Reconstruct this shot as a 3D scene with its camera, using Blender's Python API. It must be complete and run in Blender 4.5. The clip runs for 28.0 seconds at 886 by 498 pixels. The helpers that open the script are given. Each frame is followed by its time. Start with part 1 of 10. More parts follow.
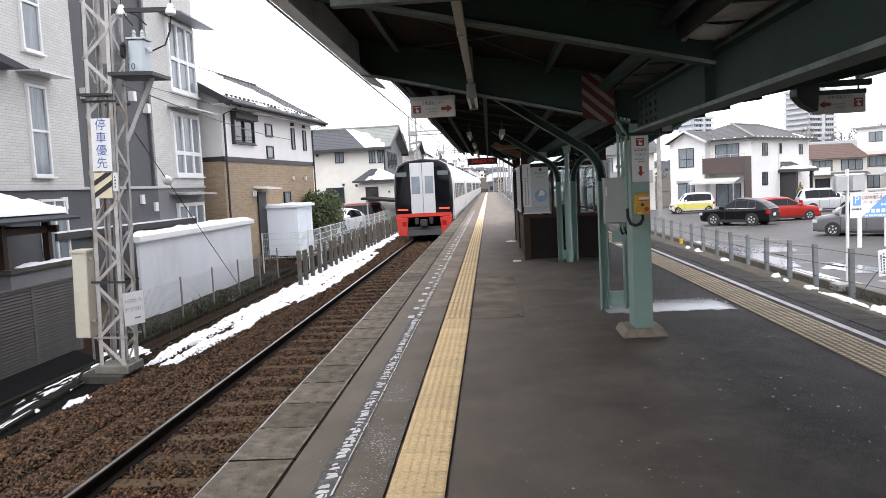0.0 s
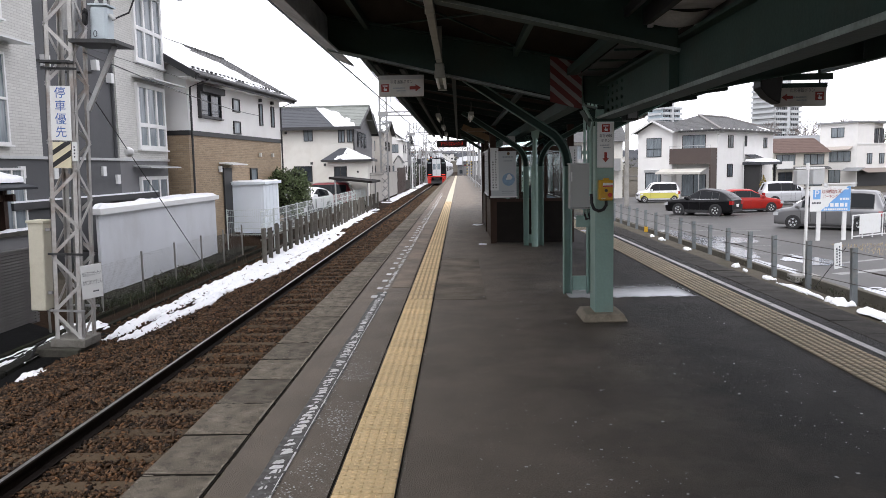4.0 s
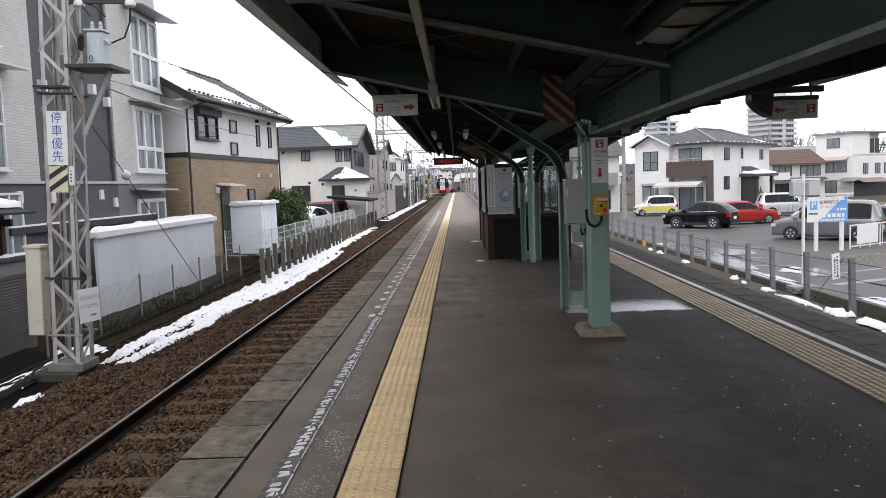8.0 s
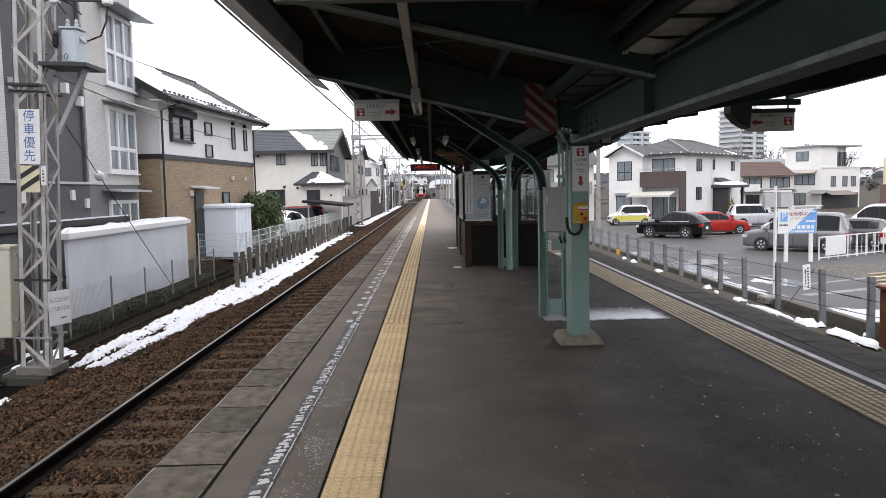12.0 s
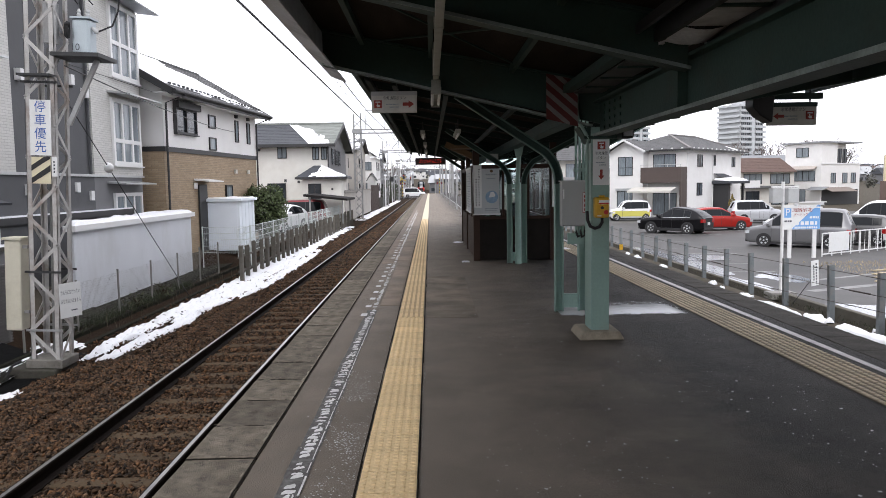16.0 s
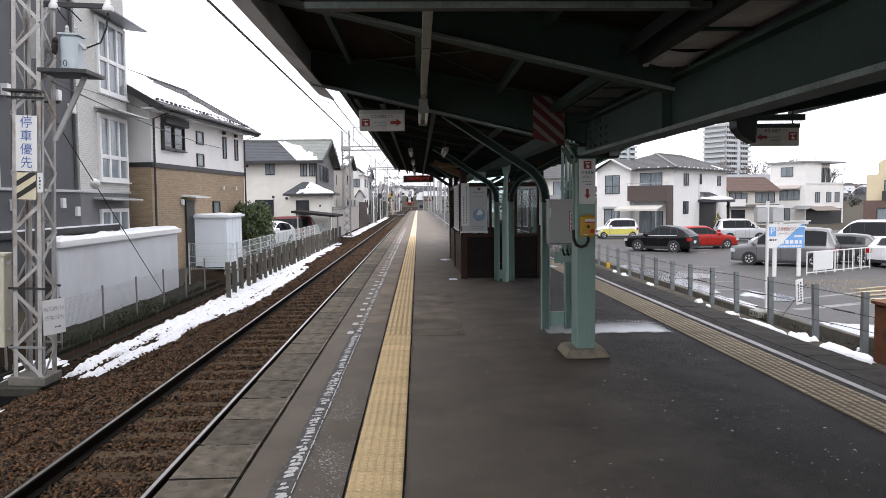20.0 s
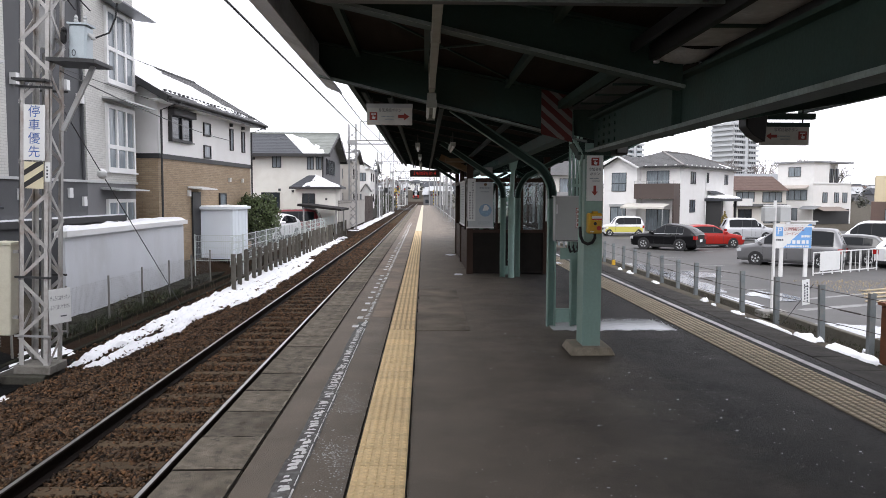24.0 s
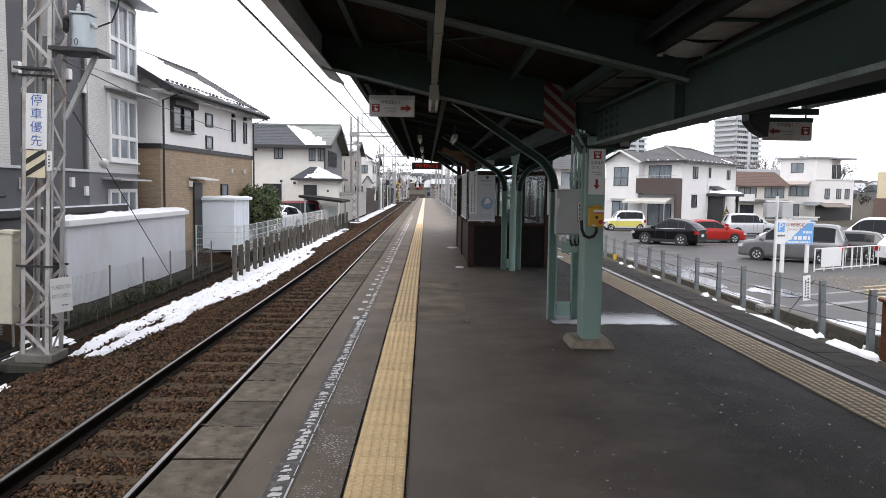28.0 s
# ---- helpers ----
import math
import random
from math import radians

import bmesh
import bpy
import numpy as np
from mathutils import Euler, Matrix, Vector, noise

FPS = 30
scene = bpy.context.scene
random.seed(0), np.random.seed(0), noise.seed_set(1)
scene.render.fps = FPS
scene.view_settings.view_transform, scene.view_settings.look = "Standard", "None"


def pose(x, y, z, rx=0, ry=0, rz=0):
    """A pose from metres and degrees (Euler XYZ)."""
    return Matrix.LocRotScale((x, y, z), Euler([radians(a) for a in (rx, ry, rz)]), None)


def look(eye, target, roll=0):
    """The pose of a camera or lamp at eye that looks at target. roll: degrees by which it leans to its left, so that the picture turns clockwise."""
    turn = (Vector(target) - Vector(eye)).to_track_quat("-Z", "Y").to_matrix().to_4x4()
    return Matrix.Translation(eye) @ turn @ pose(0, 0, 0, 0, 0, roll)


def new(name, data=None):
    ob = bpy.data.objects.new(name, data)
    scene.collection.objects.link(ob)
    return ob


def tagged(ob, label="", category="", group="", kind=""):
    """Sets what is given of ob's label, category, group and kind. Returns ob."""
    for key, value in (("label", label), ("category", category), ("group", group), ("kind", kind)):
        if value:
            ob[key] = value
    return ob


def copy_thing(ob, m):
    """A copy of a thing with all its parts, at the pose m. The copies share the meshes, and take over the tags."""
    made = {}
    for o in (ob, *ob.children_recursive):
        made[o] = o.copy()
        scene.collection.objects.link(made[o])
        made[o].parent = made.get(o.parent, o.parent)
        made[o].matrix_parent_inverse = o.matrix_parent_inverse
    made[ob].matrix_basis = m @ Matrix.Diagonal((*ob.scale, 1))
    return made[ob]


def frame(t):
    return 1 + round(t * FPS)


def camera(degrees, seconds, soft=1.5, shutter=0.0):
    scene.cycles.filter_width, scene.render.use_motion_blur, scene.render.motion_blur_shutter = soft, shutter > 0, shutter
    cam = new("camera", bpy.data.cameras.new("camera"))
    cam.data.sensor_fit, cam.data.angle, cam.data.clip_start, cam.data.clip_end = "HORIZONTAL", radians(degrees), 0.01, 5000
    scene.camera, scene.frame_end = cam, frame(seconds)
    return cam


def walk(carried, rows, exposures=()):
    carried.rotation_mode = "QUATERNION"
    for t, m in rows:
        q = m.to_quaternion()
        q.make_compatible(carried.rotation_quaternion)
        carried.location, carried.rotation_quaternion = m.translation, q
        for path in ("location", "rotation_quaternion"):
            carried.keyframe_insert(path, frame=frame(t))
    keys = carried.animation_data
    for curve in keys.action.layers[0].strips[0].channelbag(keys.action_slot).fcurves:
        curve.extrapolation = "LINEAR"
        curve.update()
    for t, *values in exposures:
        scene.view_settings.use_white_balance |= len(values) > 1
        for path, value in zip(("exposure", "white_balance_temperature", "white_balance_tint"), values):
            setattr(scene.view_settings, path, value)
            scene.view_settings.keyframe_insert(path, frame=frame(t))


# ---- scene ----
cam = camera(61.4, 28.0, 0.5)

PATH = [
    (0, (0.104, -0.207, 1.621), (-0.027, 1.782, 1.452), -2.9),
    (0.5, (0.112, -0.189, 1.606), (-0.038, 1.797, 1.428), -2.4),
    (1, (0.153, -0.191, 1.61), (0.069, 1.797, 1.416), -2.2),
    (1.5, (0.142, -0.202, 1.608), (0.112, 1.789, 1.419), -1.9),
    (2, (0.13, -0.208, 1.609), (0.092, 1.783, 1.415), -1.6),
    (2.5, (0.128, -0.211, 1.607), (0.088, 1.78, 1.415), -1.3),
    (3, (0.133, -0.203, 1.598), (0.077, 1.786, 1.395), -1.1),
    (3.5, (0.145, -0.202, 1.597), (0.103, 1.786, 1.379), -1.1),
    (5.5, (0.125, -0.223, 1.599), (0.048, 1.764, 1.383), -1.2),
    (6, (0.125, -0.225, 1.602), (0.044, 1.763, 1.404), -1.2),
    (6.5, (0.133, -0.216, 1.599), (0.049, 1.773, 1.408), -1.4),
    (7, (0.149, -0.213, 1.602), (0.069, 1.776, 1.411), -1.8),
    (7.5, (0.16, -0.214, 1.602), (0.099, 1.777, 1.42), -1.9),
    (8, (0.171, -0.21, 1.607), (0.128, 1.782, 1.434), -2.1),
    (8.5, (0.177, -0.206, 1.603), (0.145, 1.788, 1.455), -2.5),
    (9, (0.183, -0.201, 1.606), (0.163, 1.793, 1.457), -2.6),
    (9.5, (0.178, -0.203, 1.605), (0.172, 1.791, 1.459), -2.5),
    (10, (0.17, -0.209, 1.605), (0.172, 1.786, 1.462), -2.3),
    (10.5, (0.167, -0.219, 1.602), (0.174, 1.776, 1.458), -2.0),
    (11, (0.168, -0.22, 1.602), (0.176, 1.775, 1.454), -1.7),
    (11.5, (0.155, -0.206, 1.609), (0.171, 1.788, 1.457), -1.4),
    (13.5, (-0.075, -0.128, 1.587), (-0.025, 1.863, 1.406), -1.0),
    (14, (-0.091, -0.119, 1.59), (-0.048, 1.872, 1.404), -1.0),
    (14.5, (-0.1, -0.114, 1.593), (-0.063, 1.876, 1.404), -0.9),
    (15, (-0.099, -0.122, 1.593), (-0.068, 1.87, 1.414), -0.8),
    (15.5, (-0.1, -0.124, 1.591), (-0.067, 1.869, 1.421), -1.0),
    (16, (-0.105, -0.126, 1.589), (-0.073, 1.867, 1.417), -0.9),
    (16.5, (-0.097, -0.12, 1.588), (-0.064, 1.872, 1.413), -0.8),
    (17, (-0.1, -0.117, 1.587), (-0.064, 1.875, 1.408), -0.7),
    (17.5, (-0.102, -0.112, 1.589), (-0.063, 1.88, 1.41), -0.7),
    (18, (-0.102, -0.115, 1.593), (-0.059, 1.877, 1.422), -0.7),
    (18.5, (-0.096, -0.121, 1.596), (-0.05, 1.872, 1.436), -0.7),
    (19, (-0.094, -0.126, 1.597), (-0.044, 1.867, 1.445), -0.6),
    (19.5, (-0.098, -0.138, 1.602), (-0.043, 1.856, 1.467), -0.6),
    (20, (-0.095, -0.138, 1.601), (-0.03, 1.857, 1.474), -0.6),
    (20.5, (-0.101, -0.128, 1.599), (-0.029, 1.867, 1.473), -0.4),
    (21, (-0.098, -0.117, 1.597), (-0.031, 1.878, 1.469), -0.2),
    (21.5, (-0.101, -0.118, 1.596), (-0.04, 1.876, 1.465), -0.1),
    (23.5, (-0.103, -0.119, 1.597), (-0.05, 1.875, 1.46), 0.2),
    (24, (-0.102, -0.122, 1.598), (-0.051, 1.873, 1.458), 0.2),
    (24.5, (-0.102, -0.125, 1.595), (-0.05, 1.87, 1.452), 0.3),
    (25, (-0.101, -0.117, 1.596), (-0.048, 1.877, 1.449), 0.3),
    (25.5, (-0.102, -0.117, 1.597), (-0.047, 1.876, 1.447), 0.4),
    (26, (-0.106, -0.113, 1.592), (-0.05, 1.88, 1.44), 0.5),
    (26.5, (-0.104, -0.115, 1.596), (-0.049, 1.878, 1.44), 0.6),
    (27, (-0.105, -0.116, 1.594), (-0.054, 1.877, 1.434), 0.7),
    (27.5, (-0.104, -0.118, 1.592), (-0.054, 1.875, 1.432), 0.7),
    (28, (-0.103, -0.124, 1.593), (-0.055, 1.869, 1.434), 0.7),
]
walk(cam, [(t, look(eye, target, roll)) for t, eye, target, roll in PATH],
     [(0, 0.64), (0.6, 0.48), (1.2, 0.28), (2.0, 0.26), (6, 0.23), (8, 0.18), (9, 0.18), (10, 0.23), (14, 0.25), (28, 0.25)])

# ---- light ----
world = bpy.data.worlds.new("overcast_sky")
scene.world = world
world.use_nodes = True
wn, wl = world.node_tree.nodes, world.node_tree.links
wn.clear()
w_out, w_bg = wn.new("ShaderNodeOutputWorld"), wn.new("ShaderNodeBackground")
w_sky, w_mix = wn.new("ShaderNodeTexSky"), wn.new("ShaderNodeMix")
w_sky.sky_type, w_sky.sun_disc = "NISHITA", False
w_sky.sun_elevation, w_sky.sun_rotation = radians(49), radians(200)
w_mix.data_type = "RGBA"
w_mix.inputs[0].default_value = 0.93
w_mix.inputs[7].default_value = (11.35, 11.3, 12.3, 1)
wl.new(w_sky.outputs[0], w_mix.inputs[6])
wl.new(w_mix.outputs[2], w_bg.inputs[0])
wl.new(w_bg.outputs[0], w_out.inputs[0])
w_bg.inputs[1].default_value = 0.13
sun_data = bpy.data.lights.new("sun", "SUN")
sun_data.energy, sun_data.angle, sun_data.color = 1.05, radians(35), (1.0, 0.98, 0.96)
sun = new("sun", sun_data)
sun.matrix_world = look((0, 0, 60), (10, 27, 27))


# ---- materials ----
MATS = {}


def mat(name, color, rough=0.7, metal=0.0, var=0.12, scale=6.0, fine=60.0, bump=0.15, dirt=None, dirt_amt=0.35,
        dirt_scale=1.2, island=0.0, objrand=0.0, spec=0.5, stretch=(1, 1, 1), coat=0.0, gain=1.0):
    """A painted, stained or grained surface: base colour, broad stains, fine grain and relief."""
    if name in MATS:
        return MATS[name]
    m = bpy.data.materials.new(name)
    m.use_nodes = True
    n, l = m.node_tree.nodes, m.node_tree.links
    b = n["Principled BSDF"]
    b.inputs["Roughness"].default_value, b.inputs["Metallic"].default_value = rough, metal
    b.inputs["Specular IOR Level"].default_value = spec
    b.inputs["Coat Weight"].default_value = coat
    b.inputs["Coat Roughness"].default_value = 0.08
    tc, mp = n.new("ShaderNodeTexCoord"), n.new("ShaderNodeMapping")
    mp.inputs["Scale"].default_value = stretch
    l.new(tc.outputs["Object"], mp.inputs[0])
    n1, n2 = n.new("ShaderNodeTexNoise"), n.new("ShaderNodeTexNoise")
    n1.inputs["Scale"].default_value, n1.inputs["Detail"].default_value = scale, 5
    n2.inputs["Scale"].default_value, n2.inputs["Detail"].default_value = fine, 3
    l.new(mp.outputs[0], n1.inputs["Vector"]), l.new(mp.outputs[0], n2.inputs["Vector"])
    add = n.new("ShaderNodeMath")
    add.operation = "ADD"
    l.new(n1.outputs["Fac"], add.inputs[0]), l.new(n2.outputs["Fac"], add.inputs[1])
    rng = n.new("ShaderNodeMapRange")
    rng.inputs["From Min"].default_value, rng.inputs["From Max"].default_value = 1 - 0.4 / gain, 1 + 0.4 / gain
    rng.inputs["To Min"].default_value, rng.inputs["To Max"].default_value = 1 - var, 1 + var
    l.new(add.outputs[0], rng.inputs["Value"])
    val = rng.outputs[0]
    for amount, kind, sock in ((island, "ShaderNodeNewGeometry", "Random Per Island"), (objrand, "ShaderNodeObjectInfo", "Random")):
        if amount:
            src = n.new(kind)
            r2 = n.new("ShaderNodeMapRange")
            r2.inputs["To Min"].default_value, r2.inputs["To Max"].default_value = 1 - amount, 1 + amount
            l.new(src.outputs[sock], r2.inputs["Value"])
            mul = n.new("ShaderNodeMath")
            mul.operation = "MULTIPLY"
            l.new(val, mul.inputs[0]), l.new(r2.outputs[0], mul.inputs[1])
            val = mul.outputs[0]
    vm = n.new("ShaderNodeVectorMath")
    vm.operation = "SCALE"
    vm.inputs[0].default_value = color
    l.new(val, vm.inputs["Scale"])
    col = vm.outputs[0]
    if dirt:
        nd, rd, mx = n.new("ShaderNodeTexNoise"), n.new("ShaderNodeMapRange"), n.new("ShaderNodeMix")
        nd.inputs["Scale"].default_value, nd.inputs["Detail"].default_value = dirt_scale, 6
        nd.inputs["Roughness"].default_value = 0.65
        l.new(mp.outputs[0], nd.inputs["Vector"])
        rd.inputs["From Min"].default_value, rd.inputs["From Max"].default_value = 0.48, 0.68
        rd.inputs["To Max"].default_value = dirt_amt
        l.new(nd.outputs["Fac"], rd.inputs["Value"])
        mx.data_type = "RGBA"
        l.new(rd.outputs[0], mx.inputs[0]), l.new(col, mx.inputs[6])
        mx.inputs[7].default_value = (*dirt, 1)
        col = mx.outputs[2]
    l.new(col, b.inputs["Base Color"])
    if bump:
        bp = n.new("ShaderNodeBump")
        bp.inputs["Strength"].default_value, bp.inputs["Distance"].default_value = bump, 0.02
        l.new(add.outputs[0], bp.inputs["Height"])
        l.new(bp.outputs[0], b.inputs["Normal"])
    MATS[name] = m
    return m


def glow(name, color, strength):
    m = bpy.data.materials.new(name)
    m.use_nodes = True
    b = m.node_tree.nodes["Principled BSDF"]
    b.inputs["Base Color"].default_value = (*color, 1)
    b.inputs["Emission Color"].default_value = (*color, 1)
    b.inputs["Emission Strength"].default_value = strength
    return m


def glass(name, tint=(0.9, 0.95, 0.95)):
    m = bpy.data.materials.new(name)
    m.use_nodes = True
    n, l = m.node_tree.nodes, m.node_tree.links
    b = n["Principled BSDF"]
    n.remove(b)
    tr, gl, fr, mx = n.new("ShaderNodeBsdfTransparent"), n.new("ShaderNodeBsdfGlossy"), n.new("ShaderNodeFresnel"), n.new("ShaderNodeMixShader")
    tr.inputs[0].default_value = (*tint, 1)
    gl.inputs["Roughness"].default_value = 0.03
    fr.inputs[0].default_value = 1.5
    l.new(fr.outputs[0], mx.inputs[0]), l.new(tr.outputs[0], mx.inputs[1]), l.new(gl.outputs[0], mx.inputs[2])
    l.new(mx.outputs[0], n["Material Output"].inputs[0])
    return m


ASPHALT = mat("platform_asphalt", (0.0255, 0.0234, 0.0212), 0.6, var=0.62, scale=2.2, fine=170, bump=0.9, dirt=(0.010, 0.0092, 0.0088), dirt_amt=0.75, dirt_scale=0.7, spec=0.12, gain=2.2)


def lighter_band(m, color, x0, x1, x2, x3):
    """Lighter asphalt along the platform between x1 and x2, fading out unevenly to x0 and x3."""
    n, l = m.node_tree.nodes, m.node_tree.links
    b = n["Principled BSDF"]
    was = b.inputs["Base Color"].links[0].from_socket
    tc, sep, nz, ad = n.new("ShaderNodeTexCoord"), n.new("ShaderNodeSeparateXYZ"), n.new("ShaderNodeTexNoise"), n.new("ShaderNodeMath")
    nz.inputs["Scale"].default_value, nz.inputs["Detail"].default_value, nz.inputs["Roughness"].default_value = 1.1, 7, 0.7
    l.new(tc.outputs["Object"], sep.inputs[0]), l.new(tc.outputs["Object"], nz.inputs["Vector"])
    ad.operation = "MULTIPLY_ADD"
    ad.inputs[1].default_value = 2.4
    l.new(nz.outputs["Fac"], ad.inputs[0]), l.new(sep.outputs[0], ad.inputs[2])
    up, dn, mul, mx = n.new("ShaderNodeMapRange"), n.new("ShaderNodeMapRange"), n.new("ShaderNodeMath"), n.new("ShaderNodeMix")
    for node, (p, q), (r, s) in ((up, (x0, x1), (0, 1)), (dn, (x2, x3), (1, 0))):
        node.inputs["From Min"].default_value, node.inputs["From Max"].default_value = p + 1.2, q + 1.2
        node.inputs["To Min"].default_value, node.inputs["To Max"].default_value = r, s
        l.new(ad.outputs[0], node.inputs["Value"])
    mul.operation = "MULTIPLY"
    l.new(up.outputs[0], mul.inputs[0]), l.new(dn.outputs[0], mul.inputs[1])
    grain, g2, sc = n.new("ShaderNodeTexNoise"), n.new("ShaderNodeMapRange"), n.new("ShaderNodeVectorMath")
    grain.inputs["Scale"].default_value, grain.inputs["Detail"].default_value = 120, 3
    l.new(tc.outputs["Object"], grain.inputs["Vector"]), l.new(grain.outputs["Fac"], g2.inputs["Value"])
    g2.inputs["From Min"].default_value, g2.inputs["From Max"].default_value = 0.3, 0.7
    g2.inputs["To Min"].default_value, g2.inputs["To Max"].default_value = 0.6, 1.4
    blot, b2, bm2 = n.new("ShaderNodeTexNoise"), n.new("ShaderNodeMapRange"), n.new("ShaderNodeMath")
    blot.inputs["Scale"].default_value, blot.inputs["Detail"].default_value, blot.inputs["Roughness"].default_value = 1.5, 8, 0.72
    l.new(tc.outputs["Object"], blot.inputs["Vector"]), l.new(blot.outputs["Fac"], b2.inputs["Value"])
    b2.inputs["From Min"].default_value, b2.inputs["From Max"].default_value = 0.36, 0.64
    b2.inputs["To Min"].default_value, b2.inputs["To Max"].default_value = 0.84, 1.15
    bm2.operation = "MULTIPLY"
    l.new(g2.outputs[0], bm2.inputs[0]), l.new(b2.outputs[0], bm2.inputs[1])
    sc.operation = "SCALE"
    sc.inputs[0].default_value = color
    l.new(bm2.outputs[0], sc.inputs["Scale"])
    mx.data_type = "RGBA"
    l.new(mul.outputs[0], mx.inputs[0]), l.new(was, mx.inputs[6]), l.new(sc.outputs[0], mx.inputs[7])
    # pale stones of the asphalt showing at its surface
    chip, c2, mx2 = n.new("ShaderNodeTexNoise"), n.new("ShaderNodeMapRange"), n.new("ShaderNodeMix")
    chip.inputs["Scale"].default_value, chip.inputs["Detail"].default_value = 150, 2
    l.new(tc.outputs["Object"], chip.inputs["Vector"]), l.new(chip.outputs["Fac"], c2.inputs["Value"])
    c2.inputs["From Min"].default_value, c2.inputs["From Max"].default_value = 0.58, 0.72
    c2.inputs["To Max"].default_value = 0.55
    mx2.data_type = "RGBA"
    mx2.inputs[7].default_value = (0.17, 0.155, 0.135, 1)
    l.new(c2.outputs[0], mx2.inputs[0]), l.new(mx.outputs[2], mx2.inputs[6])
    l.new(mx2.outputs[2], b.inputs["Base Color"])


def stone_tints(m):
    """Turns some stones rusty orange and others grey-brown, each by its own island."""
    n, l = m.node_tree.nodes, m.node_tree.links
    b = n["Principled BSDF"]
    was = b.inputs["Base Color"].links[0].from_socket
    geo, mul, fr, ramp, mx = n.new("ShaderNodeNewGeometry"), n.new("ShaderNodeMath"), n.new("ShaderNodeMath"), n.new("ShaderNodeValToRGB"), n.new("ShaderNodeMix")
    mul.operation, fr.operation = "MULTIPLY", "FRACT"
    mul.inputs[1].default_value = 37.7
    l.new(geo.outputs["Random Per Island"], mul.inputs[0]), l.new(mul.outputs[0], fr.inputs[0]), l.new(fr.outputs[0], ramp.inputs[0])
    ramp.color_ramp.interpolation = "CONSTANT"
    for k, (p, c) in enumerate(((0.0, (1.0, 1.0, 1.0)), (0.42, (1.10, 0.97, 0.84)), (0.66, (0.80, 0.92, 1.02)), (0.86, (0.62, 0.62, 0.62)))):
        e = ramp.color_ramp.elements[k] if k < 2 else ramp.color_ramp.elements.new(p)
        e.position, e.color = p, (*c, 1)
    mx.data_type, mx.blend_type = "RGBA", "MULTIPLY"
    mx.inputs[0].default_value = 1.0
    l.new(was, mx.inputs[6]), l.new(ramp.outputs[0], mx.inputs[7])
    l.new(mx.outputs[2], b.inputs["Base Color"])


lighter_band(ASPHALT, (0.202, 0.170, 0.136), -2.6, -1.6, 0.7, 2.2)
ASPHALT_PATCH = mat("brown_asphalt", (0.185, 0.142, 0.104), 0.75, gain=2.0, var=0.35, scale=2.0, fine=90, bump=0.25, dirt=(0.06, 0.055, 0.05), dirt_amt=0.5, dirt_scale=1.1)
PARKING = mat("parking_asphalt", (0.075, 0.073, 0.070), 0.6, spec=0.25, var=0.2, scale=0.5, fine=30, bump=0.1, dirt=(0.115, 0.108, 0.10), dirt_amt=0.6, dirt_scale=0.25)
EDGE = mat("edge_concrete", (0.175, 0.152, 0.120), 0.85, gain=1.4, var=0.65, scale=12, fine=170, bump=0.8, dirt=(0.070, 0.056, 0.040), dirt_amt=0.75, dirt_scale=6.0, objrand=0.25, spec=0.2)
CONCRETE = mat("concrete", (0.30, 0.29, 0.27), 0.85, var=0.2, scale=3, fine=50, bump=0.35, dirt=(0.10, 0.09, 0.07), dirt_amt=0.6, dirt_scale=1.5)
PLINTH = mat("plinth_concrete", (0.30, 0.26, 0.20), 0.9, var=0.25, scale=9, fine=60, bump=0.5, dirt=(0.12, 0.10, 0.07), dirt_amt=0.6, dirt_scale=6)
DARKCONC = mat("wet_concrete", (0.070, 0.065, 0.055), 0.75, spec=0.2, var=0.3, scale=3, fine=40, bump=0.4, dirt=(0.04, 0.045, 0.03), dirt_amt=0.7, dirt_scale=1.6)
SOIL = mat("ballast_bed", (0.030, 0.019, 0.012), 0.95, spec=0.05, var=0.5, scale=14, fine=70, bump=1.0, dirt=(0.035, 0.028, 0.024), dirt_amt=0.6, dirt_scale=0.8)
STONE = mat("ballast_stone", (0.085, 0.049, 0.027), 0.85, gain=1.5, spec=0.22, var=0.45, scale=30, fine=140, bump=0.5, island=0.92, dirt=(0.070, 0.058, 0.048), dirt_amt=0.4, dirt_scale=3.0)
stone_tints(STONE)
GROUND = mat("earth", (0.085, 0.074, 0.058), 0.95, spec=0.1, var=0.35, scale=1.5, fine=30, bump=0.6, dirt=(0.05, 0.05, 0.032), dirt_amt=0.6, dirt_scale=0.6)
SLEEPER = mat("sleeper_wood", (0.090, 0.064, 0.040), 0.9, spec=0.1, var=0.3, scale=10, fine=60, bump=0.5, dirt=(0.06, 0.05, 0.04), dirt_amt=0.5, dirt_scale=5, objrand=0.2)
RAILTOP = mat("rail_head", (0.42, 0.41, 0.40), 0.34, 1.0, var=0.12, scale=3, fine=60, bump=0.05)
RAIL = mat("rail_rust", (0.014, 0.010, 0.008), 0.8, 0.0, spec=0.1, var=0.3, scale=6, bump=0.3)
TACTILE = mat("tactile_yellow", (0.70, 0.525, 0.29), 0.75, var=0.18, scale=5, fine=50, bump=0.15, dirt=(0.40, 0.30, 0.18), dirt_amt=0.5, dirt_scale=3, objrand=0.10)
CREAM = mat("tactile_cream", (0.62, 0.56, 0.42), 0.75, var=0.12, scale=3, fine=40, bump=0.15, dirt=(0.40, 0.36, 0.28), dirt_amt=0.5, dirt_scale=2)
